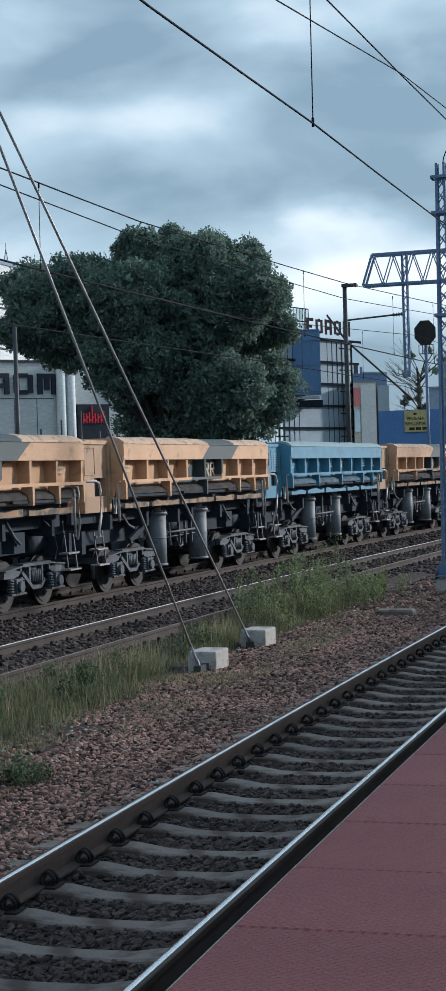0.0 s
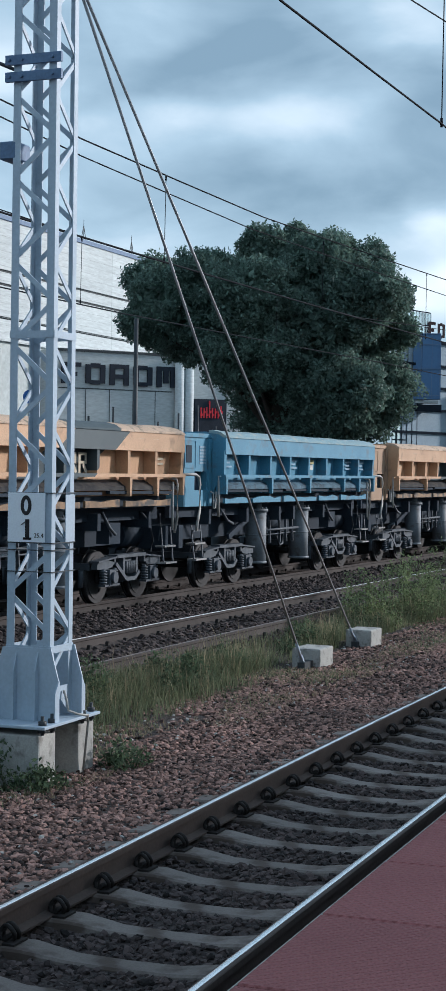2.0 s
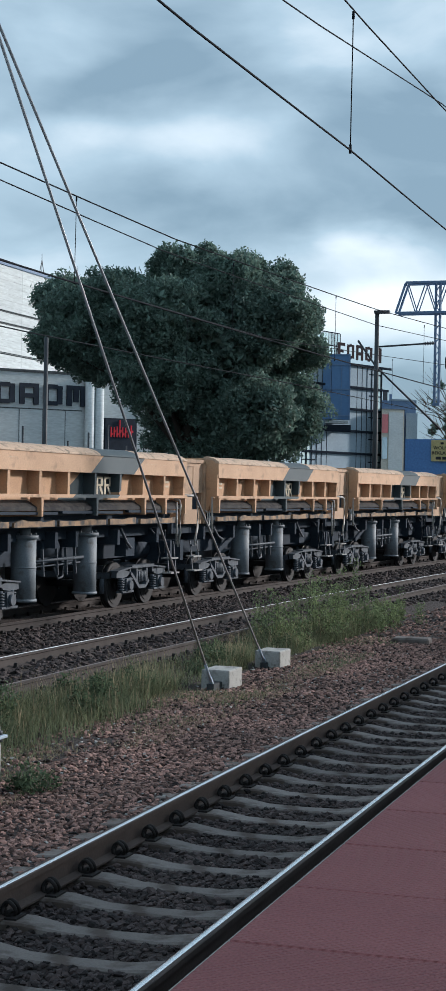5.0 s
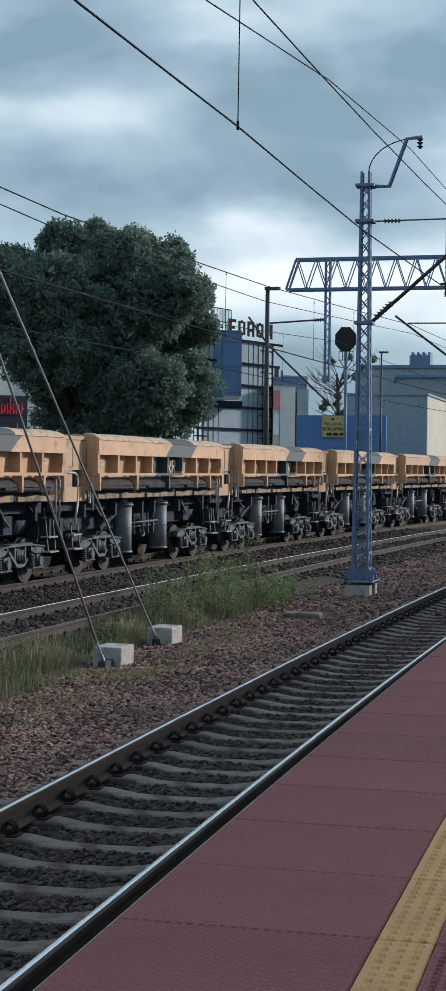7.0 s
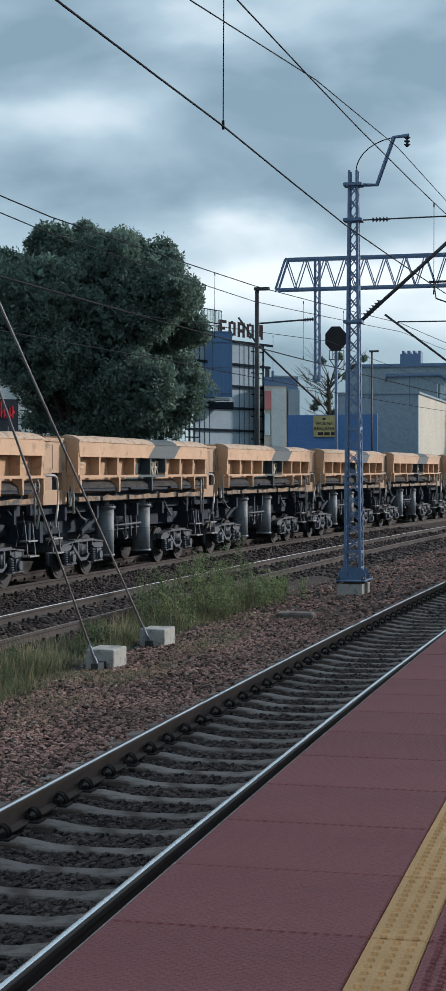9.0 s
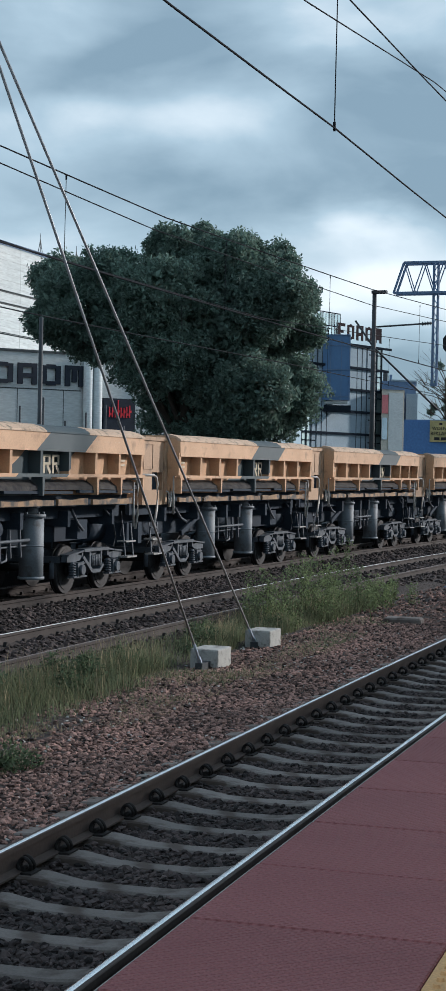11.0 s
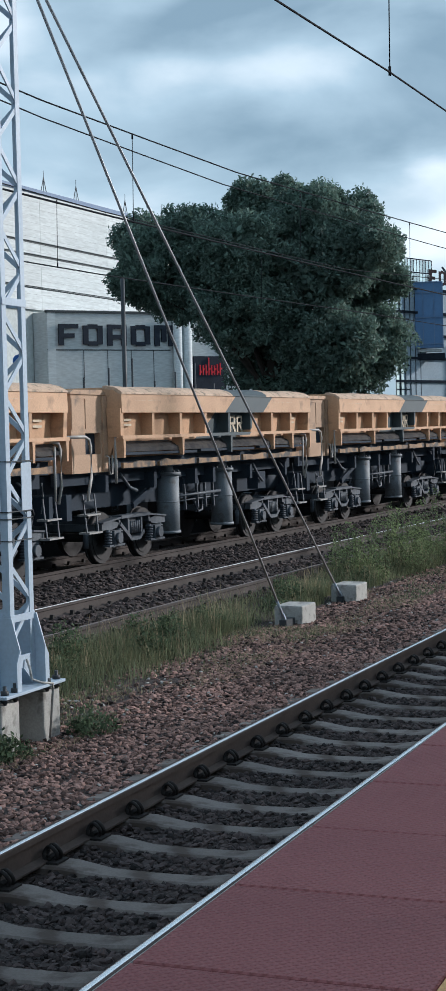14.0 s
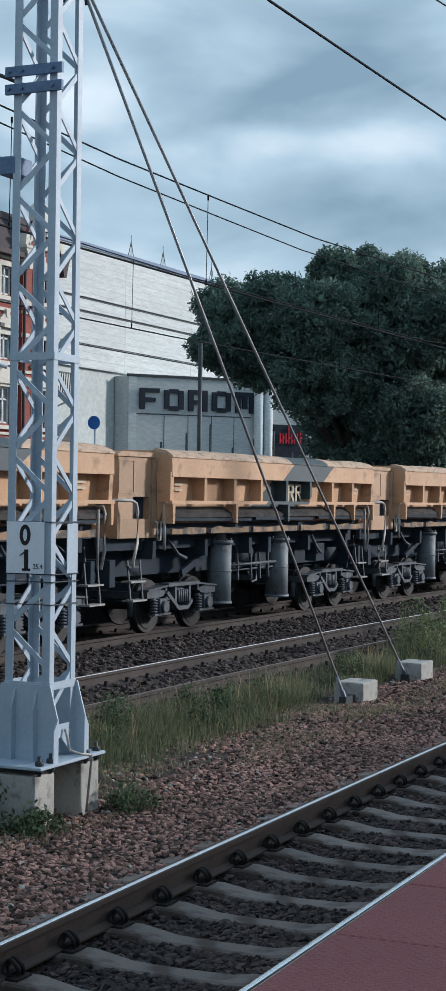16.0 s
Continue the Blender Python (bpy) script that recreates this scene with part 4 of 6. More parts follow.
def bogie_meshes():
    """Frame, springs and axle boxes of a two-axle bogie; wheelsets separate."""
    frame_b, spring_b = bmesh.new(), bmesh.new()
    boxes, coils = [], []
    for s in (-1, 1):
        y = s * 1.0
        top = [(-1.32, 0.62), (-1.3, 0.74), (-0.6, 0.80), (0.6, 0.80), (1.3, 0.74), (1.32, 0.62), (0.95, 0.62), (0.62, 0.70), (0.35, 0.52), (0.18, 0.40), (-0.18, 0.40), (-0.35, 0.52), (-0.62, 0.70), (-0.95, 0.62)]
        for e in (-1, 1):
            prism(frame_b, [(e * 1.32, 0.62), (e * 1.3, 0.76), (e * 0.98, 0.78), (e * 0.62, 0.72), (e * 0.72, 0.64), (e * 0.95, 0.61)][::e], 0.12, pose(0, y - 0.06, 0))
            bar(frame_b, (e * 0.27, y, 0.46), (e * 0.27, y, 0.8), 0.15, 0.07)
            bar(frame_b, (e * 0.62, y, 0.68), (e * 0.62, y, 0.8), 0.13, 0.06)
        for a, b in zip(top[8:12], top[9:13]):
            bar(frame_b, (a[0], y - 0.0, a[1]), (b[0], y, b[1]), 0.18, 0.07)
        bar(frame_b, (-1.32, y, 0.75), (-0.6, y, 0.81), 0.19, 0.03)
        bar(frame_b, (-0.6, y, 0.82), (0.6, y, 0.82), 0.2, 0.06)
        bar(frame_b, (0.6, y, 0.81), (1.32, y, 0.75), 0.19, 0.03)
        for ax in (-0.85, 0.85):
            box_b = bmesh.new()
            box(box_b, ax - 0.13, ax + 0.13, y - 0.14 if s < 0 else y - 0.06, y + 0.06 if s < 0 else y + 0.14, 0.33, 0.60)
            tube(box_b, [(ax, y + s * 0.12, 0.46), (ax, y + s * 0.2, 0.46)], 0.1, 12)
            bar(box_b, (ax - 0.3, y + s * 0.06, 0.33), (ax + 0.3, y + s * 0.06, 0.33), 0.14, 0.035)
            boxes.append(mesh_of("axle_box", box_b, M_BOGIE))
            for dx in (-0.22, 0.22):
                coil = bmesh.new()
                for i in range(5):
                    z = 0.37 + i * 0.048
                    tube(coil, [(ax + dx, y + s * 0.05, z), (ax + dx, y + s * 0.05, z + 0.026)], 0.075, 9)
                tube(coil, [(ax + dx, y + s * 0.05, 0.34), (ax + dx, y + s * 0.05, 0.62)], 0.045, 8)
                coils.append(mesh_of("coil_spring", coil, M_BOGIE))
        for i in range(5):
            tube(spring_b, [(-0.16 + 0.08 * i, y + s * 0.06, 0.50), (-0.16 + 0.08 * i, y + s * 0.06, 0.72)], 0.03, 7)
    box(frame_b, -0.2, 0.2, -1.0, 1.0, 0.55, 0.8)
    box(frame_b, -1.3, -1.2, -0.9, 0.9, 0.6, 0.72)
    box(frame_b, 1.2, 1.3, -0.9, 0.9, 0.6, 0.72)
    for s in (-1, 1):
        for e in (-1, 1):
            tube(frame_b, [(e * 1.34, s * 0.75, 0.3), (e * 1.34, s * 0.75, 0.6)], 0.05, 8)
            bar(frame_b, (e * 0.36, s * 0.7, 0.3), (e * 0.36, s * 0.7, 0.66), 0.1, 0.05)
    wheel_b = bmesh.new()
    for s in (-1, 1):
        y0, y1 = s * 0.69, s * 0.82
        tube(wheel_b, [(0, y0, 0), (0, s * 0.72, 0)], AXIS_WHEEL_R + 0.028, 28)
        tube(wheel_b, [(0, s * 0.72, 0), (0, y1, 0)], AXIS_WHEEL_R, 28)
        tube(wheel_b, [(0, y1, 0), (0, y1 + s * 0.012, 0)], AXIS_WHEEL_R - 0.07, 24)
        tube(wheel_b, [(0, y1, 0), (0, y1 + s * 0.08, 0)], 0.13, 14)
        for k in range(4):
            a = k * math.tau / 4
            tube(wheel_b, [(0.25 * math.cos(a), y1 + s * 0.01, 0.25 * math.sin(a)), (0.25 * math.cos(a), y1 + s * 0.025, 0.25 * math.sin(a))], 0.03, 7)
    tube(wheel_b, [(0, -1.05, 0), (0, 1.05, 0)], 0.08, 12)
    return (mesh_of("bogie_frame", frame_b, M_BOGIE), pieces("suspension_spring", spring_b, M_BOGIE), boxes, coils, mesh_of("wheelset", wheel_b, M_WHEEL))


M_WHEEL = mat("wheel_steel", (0.045, 0.045, 0.048), 0.6, 0.4, second=(0.03, 0.03, 0.03), scale=5, grain=40)


def hopper_meshes(paint, top, rim):
    """The tipping body: end walls, sloping top band, pockets with ribs, ledge, lower skirt."""
    xa, xb = PANEL_X[0], PANEL_X[-1]
    shell, band, upper_band, ledge, skirt = (bmesh.new() for _ in range(5))
    loose = []
    for s in (-1, 1):
        # shell wall behind the pockets, leaning outwards to the top
        prism(shell, [(xa, 1.95), (xb, 1.95), (xb, 2.98), (xa, 2.98)], 0.02 * s, pose(0, s * 1.17, 0))
        # sloping band over the pockets
        n = 40
        for bm, pts in ((upper_band, [(-1.46, 2.70), (-1.45, 3.035), (-1.38, 3.035), (-1.38, 2.70)]),
                        (band, [(-1.468, 3.03), (-1.455, 3.065), (-1.34, 3.135), (-1.14, 3.18), (-1.08, 3.17), (-1.08, 3.12), (-1.30, 3.09), (-1.40, 3.03)])):
            rings = []
            for i in range(n + 1):
                x = xa - 0.06 + (xb - xa + 0.12) * i / n
                rings.append([bm.verts.new((x, -s * y, z + (0.016 * noise.noise((x * 1.3, s, z * 3)) if z > 3.04 else 0))) for y, z in pts])
            for a, b in zip(rings, rings[1:]):
                for k in range(len(pts)):
                    bm.faces.new((a[k], a[(k + 1) % len(pts)], b[(k + 1) % len(pts)], b[k]))
            bm.faces.new(rings[0])
            bm.faces.new(rings[-1][::-1])
        # ledge
        box(ledge, xa - 0.1, xb + 0.06, s * 1.38, s * 1.48, 2.235, 2.295)
        # ribs: leaning plates between the pockets, short stubs below the ledge
        for i, x in enumerate(PANEL_X):
            rib = bmesh.new()
            w = 0.095 if 0 < i < 8 else 0.12
            vs = [(x - w / 2, s * 1.17, 2.27), (x + w / 2, s * 1.17, 2.27), (x + w / 2, s * 1.42, 2.27), (x - w / 2, s * 1.42, 2.27)]
            lean = -0.05 if i < 8 else 0
            up = [(px + lean, py * (1.02 if abs(py) > 1.3 else 1), 2.78) for px, py, _ in vs]
            a = [rib.verts.new(v) for v in vs]
            b = [rib.verts.new(v) for v in up]
            for k in range(4):
                rib.faces.new((a[k], a[(k + 1) % 4], b[(k + 1) % 4], b[k]))
            rib.faces.new(a[::-1])
            rib.faces.new(b)
            if i % 2 == 0 or i in (7,):
                prism(rib, [(x - 0.05, 2.25), (x + 0.05, 2.25), (x + 0.022, 1.9), (x - 0.035, 1.9)], 0.22 * s, pose(0, s * 1.25, 0))
            loose.append(mesh_of("rib", rib, paint))
        # curved bulging wall plates at the back of the pockets
        for a, b in zip(PANEL_X, PANEL_X[1:]):
            m0, m1 = a + 0.05, b - 0.05
            panel = bmesh.new()
            ring = []
            for i in range(7):
                f = i / 6
                x = m0 + (m1 - m0) * f
                y = s * (1.19 + 0.045 * math.sin(math.pi * f))
                ring.append([panel.verts.new((x, y - s * 0.03, 2.28)), panel.verts.new((x, y + s * 0.02, 2.76))])
            for p, q in zip(ring, ring[1:]):
                panel.faces.new((p[0], q[0], q[1], p[1]))
            loose.append(mesh_of("wall_plate", panel, paint))
        # lower skirt pieces with dents
        edges = [2.2, 3.5, 3.7, 5.3, 5.5, 7.6, 7.8, 9.1, 9.35, 11.3]
        for a, b in zip(edges[::2], edges[1::2]):
            n = max(3, int((b - a) / 0.3))
            lower = [(a + (b - a) * k / n, 1.715) for k in range(n + 1)]
            upper = [(a + (b - a) * k / n, 1.80 + random.uniform(-0.01, 0.05)) for k in range(n, -1, -1)]
            prism(skirt, lower + upper, 0.05 * s, pose(0, s * 1.34, 0))
    # end walls
    for x0, x1, slope in ((xa - 0.04, xa, -0.0), (xb, xb + 0.04, 0.0)):
        prism(shell, [(-1.2, 1.95), (1.2, 1.95), (1.44, 2.7), (1.43, 3.03), (1.32, 3.11), (1.12, 3.15), (-1.12, 3.15), (-1.32, 3.11), (-1.43, 3.03), (-1.44, 2.7)], x1 - x0, pose(x1, 0, 0, 0, 0, 90))
    # floor and far-side lining keep the inside dark
    box(shell, xa, xb, -1.17, 1.17, 1.9, 1.98)
    return (*pieces("hopper_wall", shell, paint), *pieces("top_cap", band, top), *pieces("upper_band", upper_band, paint), *pieces("ledge", ledge, paint), *pieces("skirt", skirt, rim), *loose)


def underframe_meshes():
    beam, pipe, gear = bmesh.new(), bmesh.new(), bmesh.new()
    box(beam, 0.55, 11.6, -0.55, 0.55, 0.98, 1.62)
    box(beam, 0.5, 11.65, -0.95, -0.85, 1.45, 1.68)
    box(beam, 0.5, 11.65, 0.85, 0.95, 1.45, 1.68)
    for x in (2.0, 4.0, 5.9, 6.8, 8.8, 10.9):
        box(beam, x - 0.06, x + 0.06, -1.15, 1.15, 1.3, 1.6)
    for s in (-1, 1):
        box(gear, 2.2, 11.6, s * 1.05, s * 1.15, 1.68, 1.92)
        bar(gear, (2.2, s * 1.36, 1.97), (5.4, s * 1.36, 1.95), 0.08, 0.05)
        bar(gear, (5.6, s * 1.36, 1.97), (8.4, s * 1.36, 1.95), 0.08, 0.05)
        bar(gear, (8.7, s * 1.36, 1.97), (11.4, s * 1.36, 1.95), 0.08, 0.05)
        # linkages, pipes, levers
        tube(pipe, [(5.2, s * 1.05, 1.08), (7.3, s * 1.05, 1.1)], 0.03, 7)
        tube(pipe, [(5.2, s * 1.05, 0.98), (7.3, s * 1.0, 1.0)], 0.018, 6)
        for x in (5.5, 6.1, 6.5, 6.9):
            bar(pipe, (x, s * 1.05, 1.3), (x + 0.06, s * 1.05, 0.8), 0.05, 0.03)
        tube(pipe, [(6.2, s * 0.95, 0.95), (6.35, s * 0.97, 0.72), (6.6, s * 0.95, 0.75), (6.6, s * 0.95, 0.95)], 0.025, 6)
        tube(pipe, [(9.0, s * 1.1, 1.62), (9.2, s * 1.15, 1.35), (9.45, s * 1.15, 1.22)], 0.03, 7)
        tube(pipe, [(2.6, s * 1.1, 1.62), (2.9, s * 1.15, 1.35), (3.2, s * 1.15, 1.28)], 0.03, 7)
        tube(pipe, [(10.6, s * 1.1, 1.6), (11.0, s * 1.1, 1.4), (11.15, s * 1.1, 1.05), (11.05, s * 1.1, 0.85)], 0.02, 6)
        tube(pipe, [(11.45, s * 1.1, 1.55), (11.5, s * 1.1, 1.3), (11.4, s * 1.1, 1.05)], 0.015, 6)
        box(gear, 9.3, 9.75, s * 0.85, s * 1.1, 1.05, 1.42)
        bar(gear, (3.3, s * 1.0, 1.0), (4.3, s * 1.0, 1.35), 0.06, 0.12)
    tube(gear, [(5.75, -0.75, 1.3), (6.5, -0.75, 1.3)], 0.19, 14)
    tube(gear, [(10.7, -0.5, 1.15), (11.5, -0.5, 1.15)], 0.24, 14)
    tube(gear, [(0.3, -0.3, 1.05), (0.7, -0.3, 1.05)], 0.23, 14)
    # buffers and coupling
    for x0, x1, s in ((0.5, 0.12, -1), (11.55, 11.72, 1)):
        for y in (-0.87, 0.87):
            tube(gear, [(x0, y, 1.05), (x1, y, 1.05)], 0.09, 10)
            tube(gear, [(x1, y, 1.05), (x1 + s * 0.03, y, 1.05)], 0.23, 14)
        box(gear, min(x0, x1), max(x0, x1), -0.06, 0.06, 0.98, 1.12)
    box(beam, 0.4, 0.58, -1.2, 1.2, 0.88, 1.32)
    box(beam, 11.5, 11.62, -1.2, 1.2, 0.88, 1.32)
    return (*pieces("frame_beam", beam, M_DARKUNDER), *pieces("pipe", pipe, M_BOGIE), *pieces("gear", gear, M_DARKUNDER))


def flap_meshes(material):
    """Bent dusty flaps under the ledge of the tipping body."""
    flaps = []
    for s in (-1, 1):
        for i, j in ((0, 2), (2, 4), (4, 6), (6, 7), (7, 8)):
            xa, xb = PANEL_X[i] + 0.07, PANEL_X[j] - 0.06
            flap = bmesh.new()
            rings = []
            for k in range(8):
                x = xa + (xb - xa) * k / 7
                w = 0.02 * noise.noise((x * 2.1, s, 0.3))
                rings.append([flap.verts.new((x, s * y, z + w)) for y, z in ((1.16, 2.2), (1.27, 2.15), (1.385, 2.07), (1.395, 2.0), (1.375, 2.0), (1.36, 2.05), (1.25, 2.12), (1.16, 2.17))])
            for p, q in zip(rings, rings[1:]):
                for k in range(8):
                    flap.faces.new((p[k], p[(k + 1) % 8], q[(k + 1) % 8], q[k]))
            flap.faces.new(rings[0])
            flap.faces.new(rings[-1][::-1])
            flaps.append(mesh_of("flap", flap, material))
    return flaps


def cylinder_mesh():
    bm = bmesh.new()
    tube(bm, [(0, 0, 0.4), (0, 0, 1.5)], 0.225, 20)
    tube(bm, [(0, 0, 0.38), (0, 0, 0.43)], 0.245, 20)
    tube(bm, [(0, 0, 0.98), (0, 0, 1.0)], 0.235, 20)
    tube(bm, [(0, 0, 1.5), (0, 0, 1.56)], 0.26, 20)
    tube(bm, [(0, 0, 1.56), (0, 0, 1.75)], 0.12, 14)
    for k in range(6):
        a = k * math.tau / 6
        tube(bm, [(0.21 * math.cos(a), 0.21 * math.sin(a), 1.55), (0.21 * math.cos(a), 0.21 * math.sin(a), 1.6)], 0.02, 6)
    return mesh_of("tipping_cylinder", bm, M_CYL)


def locker_meshes(paint):
    body, trim, dark, rail, steps, under = (bmesh.new() for _ in range(6))
    # cupboard at the end of the wagon, with an open lower bay
    box(body, 0.78, 2.0, -1.12, 1.12, 2.35, 3.02)
    box(body, 0.78, 2.0, -1.12, 1.12, 1.66, 1.98)
    box(body, 0.78, 1.28, -1.12, 1.12, 1.98, 2.35)
    box(body, 1.86, 2.0, -1.12, 1.12, 1.98, 2.35)
    prism(body, [(0.72, 3.02), (2.03, 3.02), (2.03, 3.05), (1.9, 3.1), (0.85, 3.1), (0.72, 3.05)], 2.3, pose(0, -1.15, 0))
    box(dark, 1.28, 1.86, -1.0, 1.0, 1.98, 2.35)
    for s in (-1, 1):
        y = s * 1.125
        for z in (2.42, 2.95):
            box(trim, 0.80, 1.3, y - 0.008, y + 0.008, z - 0.008, z + 0.008)
        for x in (0.80, 1.3):
            box(trim, x - 0.008, x + 0.008, y - 0.008, y + 0.008, 2.42, 2.95)
        box(trim, 1.9, 2.06, y - 0.03, y + 0.03, 1.66, 3.0)
        tube(rail, [(11.3, s * 1.36, 2.22), (11.5, s * 1.4, 2.2), (11.58, s * 1.4, 2.08), (11.58, s * 1.4, 1.5), (11.5, s * 1.38, 1.2)], 0.026, 8)
        tube(rail, [(11.36, s * 1.4, 2.15), (11.36, s * 1.4, 1.25)], 0.022, 8)
        tube(rail, [(1.9, s * 1.2, 1.95), (1.9, s * 1.26, 1.92), (1.9, s * 1.26, 1.62), (2.02, s * 1.26, 1.62), (2.02, s * 1.26, 1.95)], 0.018, 7)
        tube(rail, [(2.08, s * 1.3, 2.3), (2.08, s * 1.3, 1.45)], 0.026, 7)
        for z, out in ((0.93, 1.3), (0.62, 1.33)):
            for xa in (0.95, 11.25):
                box(steps, xa, xa + 0.5, s * (out - 0.2) if s > 0 else -out, s * out if s > 0 else -(out - 0.2), z, z + 0.03)
        for x in (0.98, 1.4, 11.28, 11.7):
            bar(under, (x, s * 1.2, 1.3), (x, s * 1.27, 0.62), 0.035, 0.02)
        bar(under, (0.8, s * 1.3, 1.2), (1.15, s * 1.3, 1.2), 0.06, 0.03)
    return mesh_of("locker", body, paint), *pieces("locker_trim", trim, paint), mesh_of("locker_recess", dark, M_DARKUNDER), *pieces("handrail", rail, M_HAND), *pieces("step", steps, M_STEP), *pieces("step_bracket", under, M_BOGIE)


def marks(parent, blue):
    """Painted writing and emblems, as plain bars and shapes."""
    y = -1.468
    def patch(x0, x1, z0, z1, yy, material, nm="painted_mark"):
        bm = bmesh.new()
        box(bm, x0, x1, yy - 0.003, yy, z0, z1)
        return part(nm, bm, material, parent)
    if blue:
        patch(1.5 + 5.95, 7.75, 2.55, 2.64, -1.262, M_YSIGN)
        patch(7.5, 7.68, 2.42, 2.53, -1.262, M_WHITE)
        for i, x in enumerate((2.4, 6.2, 10.0, 11.0)):
            for k in range(3):
                patch(x, x + 0.42 - 0.1 * (k % 2), 2.44 + 0.08 * k, 2.475 + 0.08 * k, -1.262, M_FADED_B)
    else:
        for a, b in ((2.6, 3.05), (3.15, 3.7), (9.1, 9.6), (9.7, 10.1), (10.2, 10.6)):
            patch(a, b, 2.845, 2.92, -1.4505, M_FADED)
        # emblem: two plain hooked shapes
        for dx in (0, 0.38):
            bm = bmesh.new()
            o = 7.38 + dx
            for x0, x1, z0, z1 in ((o, o + 0.075, 2.3, 2.64), (o + 0.075, o + 0.3, 2.595, 2.64), (o + 0.225, o + 0.3, 2.5, 2.595), (o + 0.075, o + 0.3, 2.455, 2.5)):
                box(bm, x0, x1, -1.272, -1.268, z0, z1)
            bar(bm, (o + 0.17, -1.27, 2.455), (o + 0.3, -1.27, 2.3), 0.004, 0.075)
            part("emblem", bm, M_FADED, parent, "pale painted emblem")
        for x in (2.5, 10.9):
            for k in range(2):
                patch(x, x + 0.3, 2.46 + 0.09 * k, 2.5 + 0.09 * k, -1.262, M_FADED)


M_FADED_B = mat("faded_blue_lettering", (0.3, 0.42, 0.52), 0.8, grain=50)
B_FRAME, B_SPRING, B_BOX, B_COIL, B_WHEEL = bogie_meshes()
UNDER = underframe_meshes()
CYL_MESH = cylinder_mesh()


def make_wagon(blue):
    label = "blue painted tipping wagon with dusty top on dark bogies" if blue else "ochre tipping wagon with slanting grey band and emblem on dark bogies"
    w = thing("tipping_wagon", label, "goods wagon", "wagons of the train")
    paint, top, cab, rim = (M_BLUE, M_BLUE_TOP, M_BLUE, M_BLUE) if blue else (M_YEL, M_YEL_TOP, M_YEL_CAB, M_RIM_Y)
    for me in hopper_meshes(paint, top, rim):
        share(me.name.split(".")[0], me, w, Matrix())
    for me in (*UNDER, *flap_meshes(M_FLAP_B if blue else M_FLAP)):
        share(me.name.split(".")[0], me, w, Matrix())
    for me in locker_meshes(cab):
        share(me.name.split(".")[0], me, w, Matrix())
    for x in (4.9, 7.55):
        for s in (-1, 1):
            share("tipping_cylinder", CYL_MESH, w, pose(x, s * 0.98, 0))
    for x in (3.25, 10.25):
        b = share("bogie", B_FRAME, w, pose(x, 0, 0))
        for me in B_BOX + B_COIL + B_SPRING:
            share(me.name.split(".")[0], me, b, Matrix())
        for ax in (-0.85, 0.85):
            share("wheelset", B_WHEEL, b, pose(ax, 0, AXIS_WHEEL_R))
    bm = bmesh.new()
    tube(bm, [(0.15, -1.34, 2.29), (0.85, -1.34, 2.29), (1.0, -1.34, 2.24), (1.06, -1.34, 2.1), (1.06, -1.34, 1.6), (0.93, -1.34, 1.3), (0.93, -1.34, 1.2)], 0.028, 8)
    part("handrail", bm, M_HAND, w)
    if blue:
        bm = bmesh.new()
        box(bm, 0.86, 1.12, -1.13, -1.122, 2.52, 2.86)
        part("locker_window", bm, M_DARKUNDER, w, "dark locker window")
        for k in range(6):
            bm = bmesh.new()
            box(bm, 1.5, 1.8, -1.132, -1.12, 2.5 + 0.062 * k, 2.54 + 0.062 * k)
            part("louvre_slat", bm, M_FADED_B, w)
    marks(w, blue)
    return w


def wagon_pose(k, t):
    x = START - SPEED * t + WAGON * k
    mid = x + 6.7
    return pose(x, T3 + bend(mid) - 2 * BEND * mid * 6.7, 0, 0, 0, math.degrees(2 * BEND * mid))


blue_wagon, first = make_wagon(True), make_wagon(False)
wagons = []
for k in range(-2, 17):
    if k == 0:
        wagons.append((0, blue_wagon))
    elif k == -2:
        wagons.append((k, first))
    else:
        wagons.append((k, copy_thing(first, wagon_pose(k, 0))))
# ---- poles, signal and portal behind the train ----


def far_pole():
    p = thing("catenary_pole", "dark slim steel catenary pole behind the train", "catenary mast", "catenary masts")
    x, y = 50.3, 11.73
    bm = bmesh.new()
    tube(bm, [(x, y, -0.45), (x, y, 4), (x, y, 9.55)], 0.12, 12, 0.085)
    part("pole", bm, M_IRON, p)
    bm = bmesh.new()
    tube(bm, [(x, y - 0.1, 8.2), (x, y - 2.3, 8.32)], 0.035)
    tube(bm, [(x, y + 0.75, 8.45), (x, y, 7.4), (x, y - 2.6, 4.95)], 0.04)
    part("cantilever", bm, M_IRON, p)
    insulator(p, (x, y - 1.9, 8.3), (x, y - 2.3, 8.32), 0.07, 4)
    bm = bmesh.new()
    box(bm, x - 0.12, x + 0.12, y - 0.5, y + 0.1, 9.5, 9.62)
    part("top_fitting", bm, M_IRON, p)


